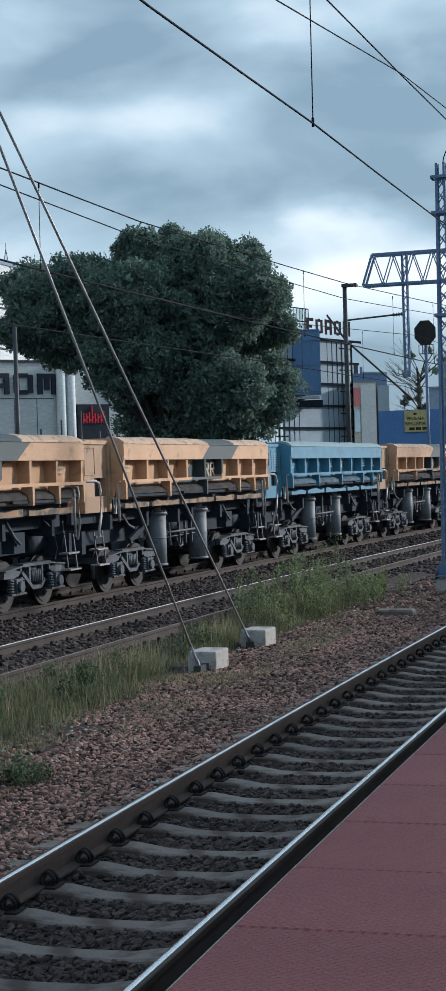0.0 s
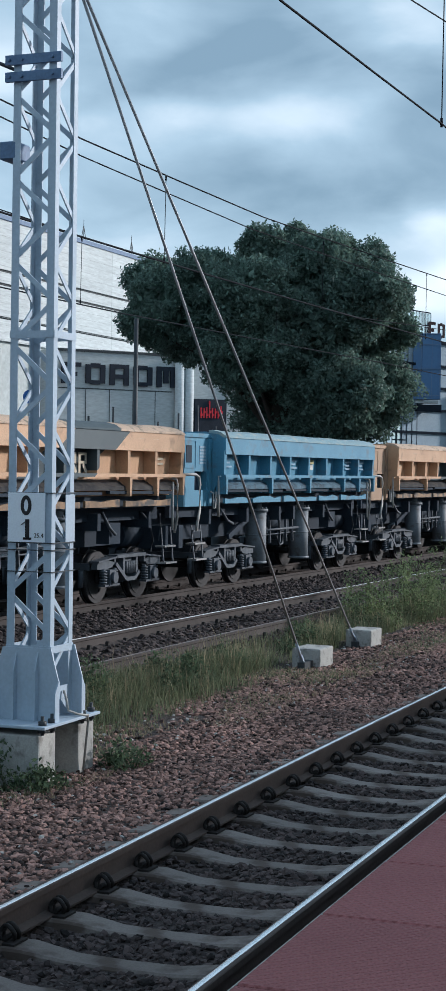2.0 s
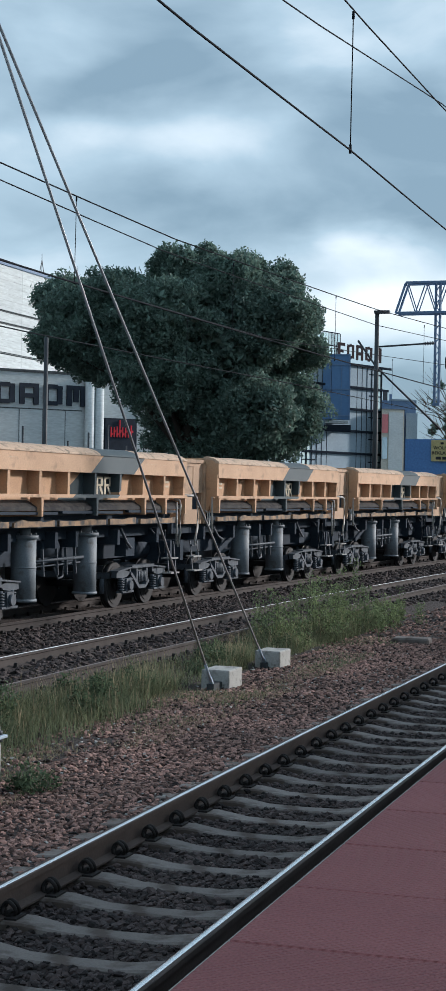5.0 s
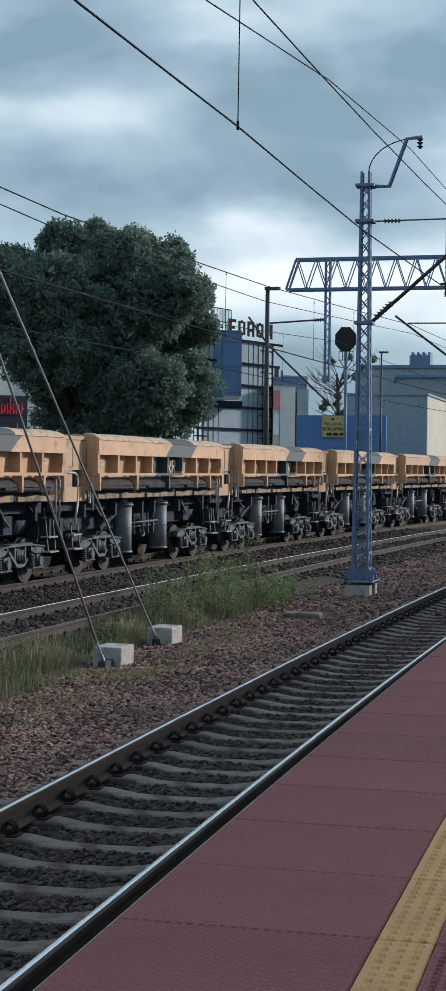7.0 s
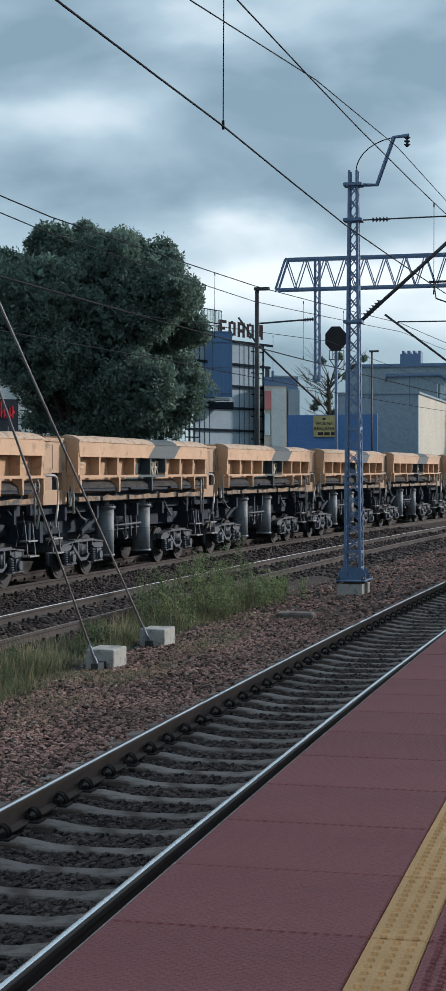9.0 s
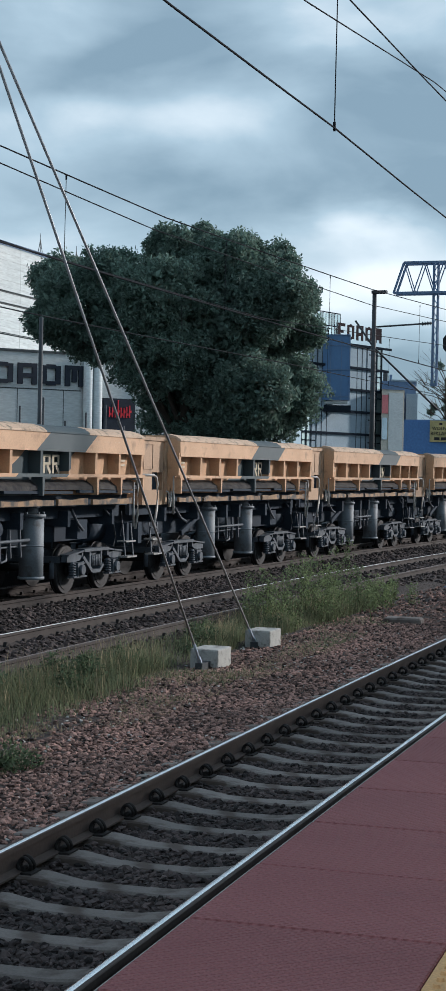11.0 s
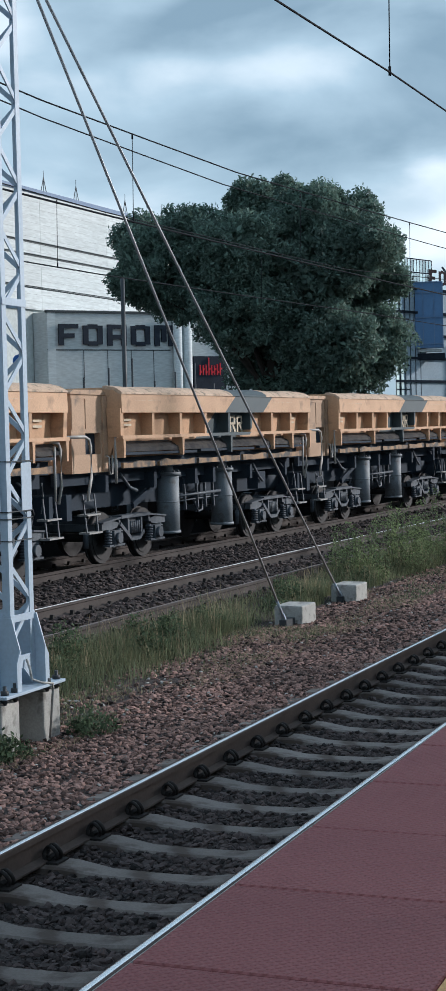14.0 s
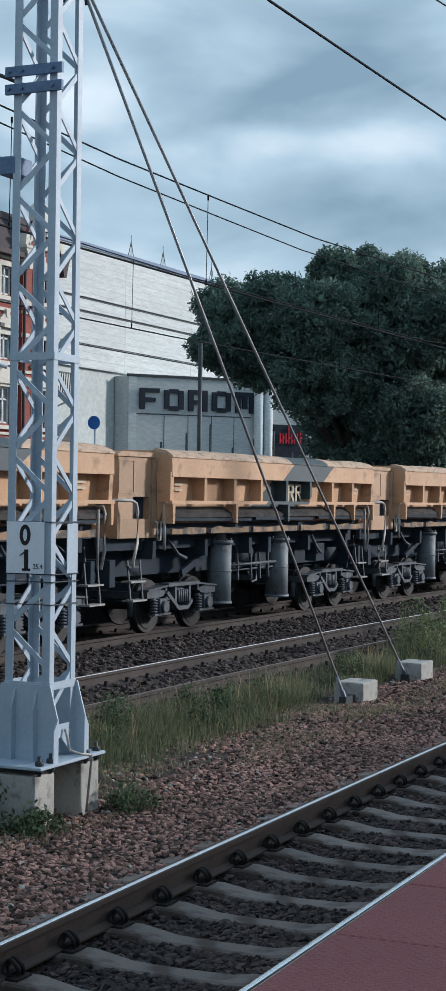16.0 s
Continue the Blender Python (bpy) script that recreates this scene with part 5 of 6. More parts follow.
def signal_post():
    s = thing("signal", "black octagonal railway signal seen from behind", "railway signal")
    x, y = 60.8, 10.46
    bm = bmesh.new()
    tube(bm, [(x, y, -0.45), (x, y, 8.0)], 0.075, 10)
    part("post", bm, M_GALV_DARK, s)
    bm = bmesh.new()
    pts = [(0.52 * math.cos(a + math.pi / 8), 0.6 * math.sin(a + math.pi / 8)) for a in [i * math.tau / 8 for i in range(8)]]
    prism(bm, pts, 0.06, pose(x - 0.1, y, 8.38, 0, 0, 90))
    part("backboard", bm, M_BLACK, s, "black octagonal backboard")
    bm = bmesh.new()
    for dy in (-0.32, -0.16, 0.16, 0.32):
        bar(bm, (x, y + dy, 7.45), (x, y + dy, 7.85), 0.03)
    for z in (7.45, 7.85):
        bar(bm, (x, y - 0.34, z), (x, y + 0.34, z), 0.035)
    bar(bm, (x, y - 0.3, 7.45), (x, y, 7.0), 0.04)
    bar(bm, (x, y + 0.3, 7.45), (x, y, 7.0), 0.04)
    parts("cage_bar", bm, M_IRON, s)


def portal():
    g = thing("catenary_portal", "blue-grey lattice portal beam across all tracks", "catenary portal")
    x = 59.8
    ya, yb, z0, z1 = 13.0, -9.0, 10.55, 11.9
    for zz, lo, hi in ((z1, ya - 0.45, yb), (z0, ya, yb)):
        for dx in (-0.3, 0.3):
            bm = bmesh.new()
            bar(bm, (x + dx, lo, zz), (x + dx, hi, zz), 0.11, 0.11)
            part("chord", bm, M_GALV_DARK, g)
    n = 24
    for dx in (-0.3, 0.3):
        bm = bmesh.new()
        for i in range(n):
            a = ya - 0.45 + (yb - ya + 0.45) * i / n
            b = ya - 0.45 + (yb - ya + 0.45) * (i + 0.5) / n
            c = ya - 0.45 + (yb - ya + 0.45) * (i + 1) / n
            bar(bm, (x + dx, a, z1), (x + dx, b, z0), 0.045)
            bar(bm, (x + dx, b, z0), (x + dx, c, z1), 0.045)
        bar(bm, (x + dx, ya, z0), (x + dx, ya - 0.45, z1), 0.09)
        parts("web_bar", bm, M_GALV_DARK, g)
    bm = bmesh.new()
    tube(bm, [(x, -8.5, -0.45), (x, -8.5, 12.0)], 0.2, 10, 0.16)
    part("post", bm, M_GALV_DARK, g)
    bm = bmesh.new()
    for dx in (-0.1, 0.1):
        for dy in (-0.1, 0.1):
            bar(bm, (x + dx, 11.14 + dy, 6.5), (x + dx, 11.14 + dy, 11.9), 0.07)
    for k in range(18):
        bar(bm, (x - 0.1, 11.14 + (0.1 if k % 2 else -0.1), 6.55 + 0.29 * k), (x - 0.1, 11.14 - (0.1 if k % 2 else -0.1), 6.84 + 0.29 * k), 0.04)
    box(bm, x - 0.16, x + 0.16, 10.98, 11.3, 6.4, 6.52)
    part("drop_post", bm, M_GALV_DARK, g, "lattice post hanging from the beam")
    bm = bmesh.new()
    tube(bm, [(x, 8.08, 9.33), (x, 4.6, 6.67)], 0.05, 8)
    tube(bm, [(x, 7.52, 9.0), (x, 4.4, 8.97)], 0.03, 8)
    tube(bm, [(x, 4.5, 6.5), (x, 4.5, 10.6)], 0.09, 8)
    parts("cantilever", bm, M_IRON, g, "dark diagonal cantilever tube")


def street_lamp(x, y, top, arm=(0, -0.4), label="slim dark street lamp with a flat head"):
    l = thing("street_lamp", label, "street lamp", "street lamps")
    bm = bmesh.new()
    tube(bm, [(x, y, -0.45), (x, y, top)], 0.08, 10, 0.05)
    part("pole", bm, M_IRON, l)
    bm = bmesh.new()
    box(bm, x - 0.1, x + 0.1, y + min(arm[1], 0.15), y + max(arm[1], 0.15), top, top + 0.1)
    part("head", bm, M_IRON, l)


far_pole()
signal_post()
portal()
street_lamp(80.8, 12.0, 9.2)
street_lamp(24.2, 20.7, 6.7, (0, -1.0))


def street_furniture():
    g = thing("traffic_gantry", "grey steel street gantry post with a long arm", "gantry")
    bm = bmesh.new()
    tube(bm, [(24.32, 20.43, -0.45), (24.32, 20.43, 6.55)], 0.13, 12)
    part("post", bm, M_GALV, g)
    bm = bmesh.new()
    tube(bm, [(22.0, 24.0, 7.2), (24.7, 19.85, 5.7)], 0.07, 10)
    part("arm", bm, M_GALV, g)
    s = thing("traffic_light", "black traffic light head on a dark post", "traffic light")
    bm = bmesh.new()
    tube(bm, [(24.4, 20.75, -0.45), (24.4, 20.75, 5.0)], 0.06, 8)
    part("post", bm, M_IRON, s)
    bm = bmesh.new()
    box(bm, 24.2, 24.5, 20.42, 20.68, 4.1, 4.75)
    part("head", bm, M_BLACK, s)
    r = thing("crossing_sign", "blue square crossing sign with a white triangle", "road sign")
    bm = bmesh.new()
    box(bm, 23.88, 23.91, 20.85, 21.4, 4.2, 4.78)
    part("board", bm, M_ROADBLUE, r)
    bm = bmesh.new()
    prism(bm, [(-0.2, 4.3), (0.2, 4.3), (0, 4.68)], 0.01, pose(23.868, 21.12, 0, 0, 0, -90))
    part("triangle", bm, M_WHITE, r)
    bm = bmesh.new()
    tube(bm, [(23.95, 21.12, -0.45), (23.95, 21.12, 4.7)], 0.04, 8)
    part("post", bm, M_GALV, r)
    r = thing("direction_sign", "round blue direction sign on a post", "road sign")
    bm = bmesh.new()
    tube(bm, [(28.0, 19.06, 4.38), (27.97, 19.06, 4.38)], 0.19, 20)
    part("board", bm, M_ROADBLUE, r)
    bm = bmesh.new()
    tube(bm, [(28.05, 19.06, -0.45), (28.05, 19.06, 4.5)], 0.035, 8)
    part("post", bm, M_GALV, r)
    bm = bmesh.new()
    tube(bm, [(26.9, 15.3, -0.45), (26.9, 15.3, 6.4)], 0.07, 10, 0.055)
    single("steel_pole", bm, M_IRON, "dark slim steel pole before the pale building", "pole")
    for i in range(16):
        x = 46 + 2.3 * i
        bm = bmesh.new()
        tube(bm, [(x, 26, -0.45), (x, 26, 4.5 + 0.45 * ((i * 7) % 3))], 0.045, 8)
        single("bollard_post", bm, M_IRON, "dark slim fence post before the pale building", "post", "fence posts")


street_furniture()

# ---- buildings ----


def wall_with_openings(bm, x0, x1, z0, z1, holes, y0, y1):
    ux = sorted({x0, x1, *[v for h in holes for v in h[:2]]})
    uz = sorted({z0, z1, *[v for h in holes for v in h[2:]]})
    for a, b in zip(ux, ux[1:]):
        start = None
        cells = []
        for c, d in zip(uz, uz[1:]):
            solid = not any(h[0] <= (a + b) / 2 <= h[1] and h[2] <= (c + d) / 2 <= h[3] for h in holes)
            if solid:
                start = c if start is None else start
            if not solid and start is not None:
                cells.append((start, c))
                start = None
        if start is not None:
            cells.append((start, uz[-1]))
        for c, d in cells:
            box(bm, a, b, y0, y1, c, d)


def arched_window(parent, xa, xb, za, zb, y, arch):
    """A sash window with its pane, frame bars and plaster surround."""
    w = 0.15
    bm = bmesh.new()
    box(bm, xa - w, xa, y - 0.14, y + 0.1, za - 0.1, zb)
    box(bm, xb, xb + w, y - 0.14, y + 0.1, za - 0.1, zb)
    box(bm, xa - 0.35, xb + 0.35, y - 0.22, y + 0.1, za - 0.28, za - 0.1)
    cx, r = (xa + xb) / 2, (xb - xa) / 2 + w
    if arch == 1:
        outer = [(cx + r * math.cos(i * math.pi / 12), zb + r * 0.95 * math.sin(i * math.pi / 12)) for i in range(13)]
        prism(bm, outer, 0.2, pose(0, y - 0.14, 0))
        prism(bm, [(cx - 0.12, zb + r * 0.7), (cx + 0.12, zb + r * 0.7), (cx + 0.18, zb + r * 1.2), (cx - 0.18, zb + r * 1.2)], 0.26, pose(0, y - 0.2, 0))
    elif arch == 2:
        box(bm, xa - 0.4, xb + 0.4, y - 0.26, y + 0.1, zb + 0.15, zb + 0.42)
        outer = [(cx + r * math.cos(i * math.pi / 10), zb + 0.42 + r * 0.8 * math.sin(i * math.pi / 10)) for i in range(11)]
        prism(bm, outer, 0.2, pose(0, y - 0.14, 0))
        box(bm, xa, xb, y - 0.14, y + 0.1, zb, zb + 0.15)
    else:
        box(bm, xa - w, xb + w, y - 0.14, y + 0.1, zb, zb + 0.25)
    win = part("window", bm, M_PLASTER, parent, "cream plaster window surround")
    bm = bmesh.new()
    box(bm, xa, xb, y + 0.16, y + 0.19, za, zb)
    part("pane", bm, M_PANE, win)
    bm = bmesh.new()
    for x in (xa + 0.05, cx, xb - 0.05):
        box(bm, x - 0.04, x + 0.04, y + 0.08, y + 0.15, za, zb)
    for z in (za + 0.05, za + (zb - za) * 0.66, zb - 0.05):
        box(bm, xa, xb, y + 0.08, y + 0.15, z - 0.04, z + 0.04)
    part("frame", bm, M_FRAME_W, win)


def brick_house():
    h = thing("brick_house", "red brick tenement house with cream trim and dark roof", "house", at=(-0.45, 0, 0))
    y = 40.0
    cols = [(50.1, 51.2), (53.9, 55.0), (56.55, 57.7)]
    rows = [(5.8, 7.6, 2), (8.95, 10.5, 1), (12.1, 13.5, 0)]
    holes = [(a, b, c, d) for a, b in cols for c, d, _ in rows]
    bay = [(59.5, 60.6, c, d) for c, d, _ in rows]
    bm = bmesh.new()
    wall_with_openings(bm, 44, 58.35, -0.45, 14.0, holes, y, y + 0.45)
    box(bm, 44, 44.45, y + 0.45, y + 12, -0.45, 14)
    part("wall", bm, M_BRICK, h)
    bm = bmesh.new()
    wall_with_openings(bm, 58.35, 61.85, -0.45, 14.6, bay, y - 0.25, y + 0.3)
    box(bm, 61.4, 61.85, y + 0.3, y + 12, -0.45, 14.4)
    prism(bm, [(58.7, 14.6), (61.5, 14.6), (60.5, 16.15), (59.7, 16.15)], 0.5, pose(0, y - 0.25, 0))
    part("bay_wall", bm, M_BRICK, h)
    for a, b in cols:
        for c, d, k in rows:
            arched_window(h, a, b, c, d, y, k)
    for c, d, k in rows:
        arched_window(h, 59.5, 60.6, c, d, y - 0.25, 1 if k == 0 else k)
    arched_window(h, 59.85, 60.35, 14.95, 15.6, y - 0.25, 1)
    bm = bmesh.new()
    for z, t in ((4.9, 0.2), (5.25, 0.12), (7.95, 0.22), (8.35, 0.14), (10.15, 0.2), (11.3, 0.16), (11.75, 0.3), (13.85, 0.2)):
        box(bm, 44, 58.3, y - 0.1, y + 0.05, z, z + t)
        box(bm, 58.3, 61.9, y - 0.35, y - 0.2, z, z + t)
    parts("cornice_band", bm, M_PLASTER, h, "cream plaster string course")
    bm = bmesh.new()
    box(bm, 44, 58.5, y - 0.6, y + 0.1, 14.0, 14.25)
    part("gutter_board", bm, M_ROOF, h)
    for x in (58.4, 61.75):
        bm = bmesh.new()
        prism(bm, [(-0.5, 14.5), (0.5, 14.5), (0.3, 14.1), (0.12, 13.5), (-0.12, 13.5), (-0.3, 14.1)], 0.7, pose(x, y - 0.7, 0))
        box(bm, x - 0.55, x + 0.55, y - 0.75, y + 0.05, 14.5, 14.65)
        part("corbel", bm, M_PLASTER if x < 60 else M_ROOF, h)
    bm = bmesh.new()
    prism(bm, [(-0.5, 14.25), (0.9, 16.55), (8, 17.2), (12, 14.25)], 17.0, pose(61.0, y + 0.4, 0, 0, 0, 90))
    part("roof", bm, M_ROOF, h, "dark brown sheet roof")
    # gable with scrolls, top aedicule and urn
    bm = bmesh.new()
    for s in (-1, 1):
        bar(bm, (60.1 + s * 1.62, y - 0.3, 14.6), (60.1 + s * 0.5, y - 0.3, 16.25), 0.3, 0.14)
        prism(bm, [(-0.2, 14.6), (0.2, 14.6), (0.14, 15.3), (-0.14, 15.3)], 0.4, pose(60.1 + s * 1.65, y - 0.45, 0))
    box(bm, 59.55, 60.65, y - 0.4, y + 0.2, 16.1, 16.65)
    prism(bm, [(59.4, 16.65), (60.8, 16.65), (60.1, 17.15)], 0.6, pose(0, y - 0.4, 0))
    tube(bm, [(60.1, y - 0.1, 17.0), (60.1, y - 0.1, 17.3), (60.1, y - 0.1, 17.45), (60.1, y - 0.1, 17.7)], 0.1, 10, 0.24)
    box(bm, 58.9, 61.3, y - 0.33, y - 0.2, 15.0, 15.12)
    part("gable_trim", bm, M_PLASTER, h, "cream scrolled gable top with urn")
    for x, yy, z in ((57.0, 44, 17.75), (52.0, 44.2, 17.7)):
        bm = bmesh.new()
        box(bm, x - 0.4, x + 0.4, yy - 0.3, yy + 0.3, 15.5, z)
        box(bm, x - 0.5, x + 0.5, yy - 0.4, yy + 0.4, z, z + 0.15)
        part("chimney", bm, M_ROOF, h)
    bm = bmesh.new()
    tube(bm, [(58.3, y - 0.4, -0.45), (58.3, y - 0.4, 13.9)], 0.08, 8)
    part("downpipe", bm, M_ROOF, h)
    bm = bmesh.new()
    tube(bm, [(54.6, 43.5, 16.5), (54.6, 43.5, 19.1)], 0.03, 6)
    for z in (18.6, 18.8, 19.0):
        tube(bm, [(54.3, 43.5, z), (55.8, 43.5, z)], 0.02, 6)
    part("aerial", bm, M_IRON, h)
    # iron balcony on the side wall
    b = bmesh.new()
    box(b, 61.9, 65.2, y + 0.5, y + 2, 7.6, 7.75)
    for i in range(14):
        x = 62 + 0.24 * i
        bar(b, (x, y + 0.5, 7.75), (x + 0.12, y + 0.5, 8.8), 0.04)
    bar(b, (61.9, y + 0.5, 8.8), (65.2, y + 0.5, 8.8), 0.07)
    bar(b, (61.9, y + 0.5, 6.6), (65.2, y + 0.5, 7.6), 0.07)
    part("balcony", b, M_IRON, h, "dark iron balcony")
    b = bmesh.new()
    box(b, 61.9, 64.9, y + 0.5, y + 2, 4.9, 6.05)
    bevelled(b, 0.15, 2)
    for z in (5.2, 5.5, 5.8):
        box(b, 61.95, 64.85, y + 0.46, y + 0.5, z, z + 0.06)
    part("balcony", b, M_IRON, h, "dark closed lower balcony")


def sign_shapes(parent, x0, x1, zb, zt, put, material, weight=0.22):
    """A row of five plain open blocks built of butted bars; put(bm, a, b, lo, hi) sets one bar."""
    w = (x1 - x0) / 5
    lw, t = w * 0.8, 0.2
    v = lw * weight
    r = lw - v
    ring = [(0, v, 0.06, 0.94), (r, lw, 0.06, 0.94), (v, r, 1 - t, 1), (v, r, 0, t)]
    bracket = [(0, v, 0, 1), (v, lw, 1 - t, 1), (v, lw * 0.8, 0.36, 0.36 + t)]
    barred = [(0, v, 0, 1), (v, r, 1 - t, 1), (v, r, 0.32, 0.32 + t), (r, lw, 0, 1)]
    comb = [(0, v, 0, 1), (r, lw, 0, 1), (v, r, 1 - t, 1), (lw / 2 - v / 2, lw / 2 + v / 2, 0.2, 1 - t)]
    for i, bars in enumerate((bracket, ring, barred, ring, comb)):
        bm = bmesh.new()
        for a, b, c, d in bars:
            put(bm, x0 + i * w + a, x0 + i * w + b, zb + c * (zt - zb), zb + d * (zt - zb))
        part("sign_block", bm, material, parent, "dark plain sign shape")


def mall():
    m = thing("shopping_centre", "white clad shopping centre with dark sign shapes", "building")
    y = 42.0
    bm = bmesh.new()
    box(bm, 55, 135, y + 0.1, y + 30, -0.45, 16.0)
    part("core_wall", bm, M_CLAD_W, m)
    levels = [9.45, 10.65, 10.8, 12.5, 12.65, 13.25, 13.4, 16.15]
    for a, b in zip(levels[::2], levels[1::2]):
        n = 9
        for i in range(n):
            x0, x1 = 55 + 80 * i / n, 55 + 80 * (i + 1) / n
            bm = bmesh.new()
            box(bm, x0 + 0.012, x1 - 0.012, y - 0.12, y + 0.08, a, b)
            part("cladding_panel", bm, M_CLAD, m)
    bm = bmesh.new()
    for a in levels[1:-1:2]:
        box(bm, 55, 135, y - 0.04, y + 0.085, a - 0.02, a + 0.17)
    parts("cladding_joint", bm, M_GROOVE, m)
    bm = bmesh.new()
    for i in range(16):
        z = 9.5 + 0.41 * i
        box(bm, 55, 135, y - 0.125, y + 0.05, z, z + 0.018)
    parts("cladding_seam", bm, M_SEAM, m)
    bm = bmesh.new()
    box(bm, 55, 135, y - 0.2, y + 0.4, 16.15, 16.4)
    part("parapet", bm, M_GALV_DARK, m)
    for x, w, z in ((71, 2.6, 17.3), (68, 1.5, 17.8), (83.5, 2, 17.2), (62, 3, 17.4)):
        bm = bmesh.new()
        box(bm, x, x + w, y + 3, y + 5, 16.0, z)
        part("roof_unit", bm, M_GALV_DARK, m)
    for x in (66.5, 75.5, 79.8, 87, 93):
        bm = bmesh.new()
        tube(bm, [(x, y + 1, 16.2), (x, y + 1, 18.0)], 0.025, 6, 0.015)
        for s in (-0.5, 0.5):
            bar(bm, (x + s, y + 1, 16.3), (x, y + 1, 17.6), 0.035)
        part("lightning_rod", bm, M_IRON, m)
    # lower front, turned towards the railway, carrying the sign
    cx, cy, ex, ey = 72.2, 41.0, 0.784, -0.62

    def front(bm, u0, u1, out0, out1, z0, z1):
        """A box on the turned front: u along it, out from its face."""
        v = [bm.verts.new((cx + u * ex + o * ey, cy + u * ey - o * ex, z)) for z in (z0, z1) for u, o in ((u0, out0), (u1, out0), (u1, out1), (u0, out1))]
        for f in ((3, 2, 1, 0), (4, 5, 6, 7), (0, 1, 5, 4), (1, 2, 6, 5), (2, 3, 7, 6), (3, 0, 4, 7)):
            bm.faces.new([v[k] for k in f])
    bm = bmesh.new()
    plan = [(cx - 0.34 * ex, cy - 0.34 * ey), (cx + 7.8 * ex, cy + 7.8 * ey), (cx + 18 * ex, cy + 18 * ey), (98, 42.05), (cx - 0.34 * ex, 42.05)]
    low, high = ([bm.verts.new((x, yy, z)) for x, yy in plan] for z in (-0.45, 9.25))
    bm.faces.new(high)
    for i in range(5):
        bm.faces.new((low[i], low[(i + 1) % 5], high[(i + 1) % 5], high[i]))
    part("front_wall", bm, M_CLAD, m)
    bm = bmesh.new()
    front(bm, -0.4, 7.75, -0.05, 0.08, 9.25, 9.4)
    front(bm, -0.34, 7.75, 0.002, 0.02, 7.08, 7.14)
    for u in (0.0, 2.0, 3.55, 5.1, 6.6):
        front(bm, u - 0.02, u + 0.02, 0.002, 0.015, -0.4, 7.08)
    parts("wall_joint", bm, M_GROOVE, m)
    bm = bmesh.new()
    front(bm, -0.3, 0.2, 0.003, 0.05, -0.4, 9.25)
    part("corner_pier", bm, M_CLAD, m)
    for u in (8.1, 8.75):
        bm = bmesh.new()
        px, py = cx + u * ex + 0.3 * ey, cy + u * ey - 0.3 * ex
        tube(bm, [(px, py, -0.45), (px, py, 9.3)], 0.29, 14)
        part("column", bm, M_CLAD, m)
    sign_shapes(m, 0.37, 8.2, 7.36, 8.6, lambda bm, a, b, lo, hi: front(bm, a, b, 0.05, 0.17, lo, hi), M_SIGN_D, 0.26)
    bm = bmesh.new()
    front(bm, 9.2, 11.4, 0.02, 0.3, -0.45, 6.75)
    part("dark_panel", bm, M_SIGN_D, m, "dark glossy shop front panel")
    bm = bmesh.new()
    rnd = random.Random(4)
    for i in range(8):
        u = 9.55 + 0.2 * i
        zt = 6.3 + (0.35 if i == 3 else rnd.uniform(-0.12, 0.06))
        front(bm, u, u + 0.07, 0.3, 0.36, 5.6, zt)
        front(bm, u + 0.07, u + 0.17, 0.3, 0.35, 5.72 + 0.18 * (i % 2), 5.86 + 0.18 * (i % 2))
    part("red_sign", bm, M_RED_SIGN, m, "jagged red sign shapes")
    for i in range(4):
        bm = bmesh.new()
        front(bm, 11.5 + 1.4 * i, 12.86 + 1.4 * i, 0.01, 0.12, -0.45, 9.2)
        part("white_panel", bm, M_CLAD, m)


def oblique(u, z, out, D=215.0, slant=0.13):
    """A point of the far street front: u along the view, z height, out towards the viewer."""
    th = 0.302 - math.atan((u - 353) / 2604)
    d = D + (u - 489) * slant - out
    return (-13 + d * math.cos(th), -2.78 + d * math.sin(th), z)


def slant_box(bm, u0, u1, z0, z1, back, front, slant=0.13, D=215.0):
    v = [bm.verts.new(oblique(u, z, o, D, slant)) for o in (back, front) for u, z in ((u0, z0), (u1, z0), (u1, z1), (u0, z1))]
    for f in ((0, 1, 2, 3), (7, 6, 5, 4), (0, 4, 5, 1), (1, 5, 6, 2), (2, 6, 7, 3), (3, 7, 4, 0)):
        bm.faces.new([v[k] for k in f])
    bmesh.ops.recalc_face_normals(bm, faces=bm.faces)


def lift(v):
    return 2.38 + (748 - v) * 215 / 2604


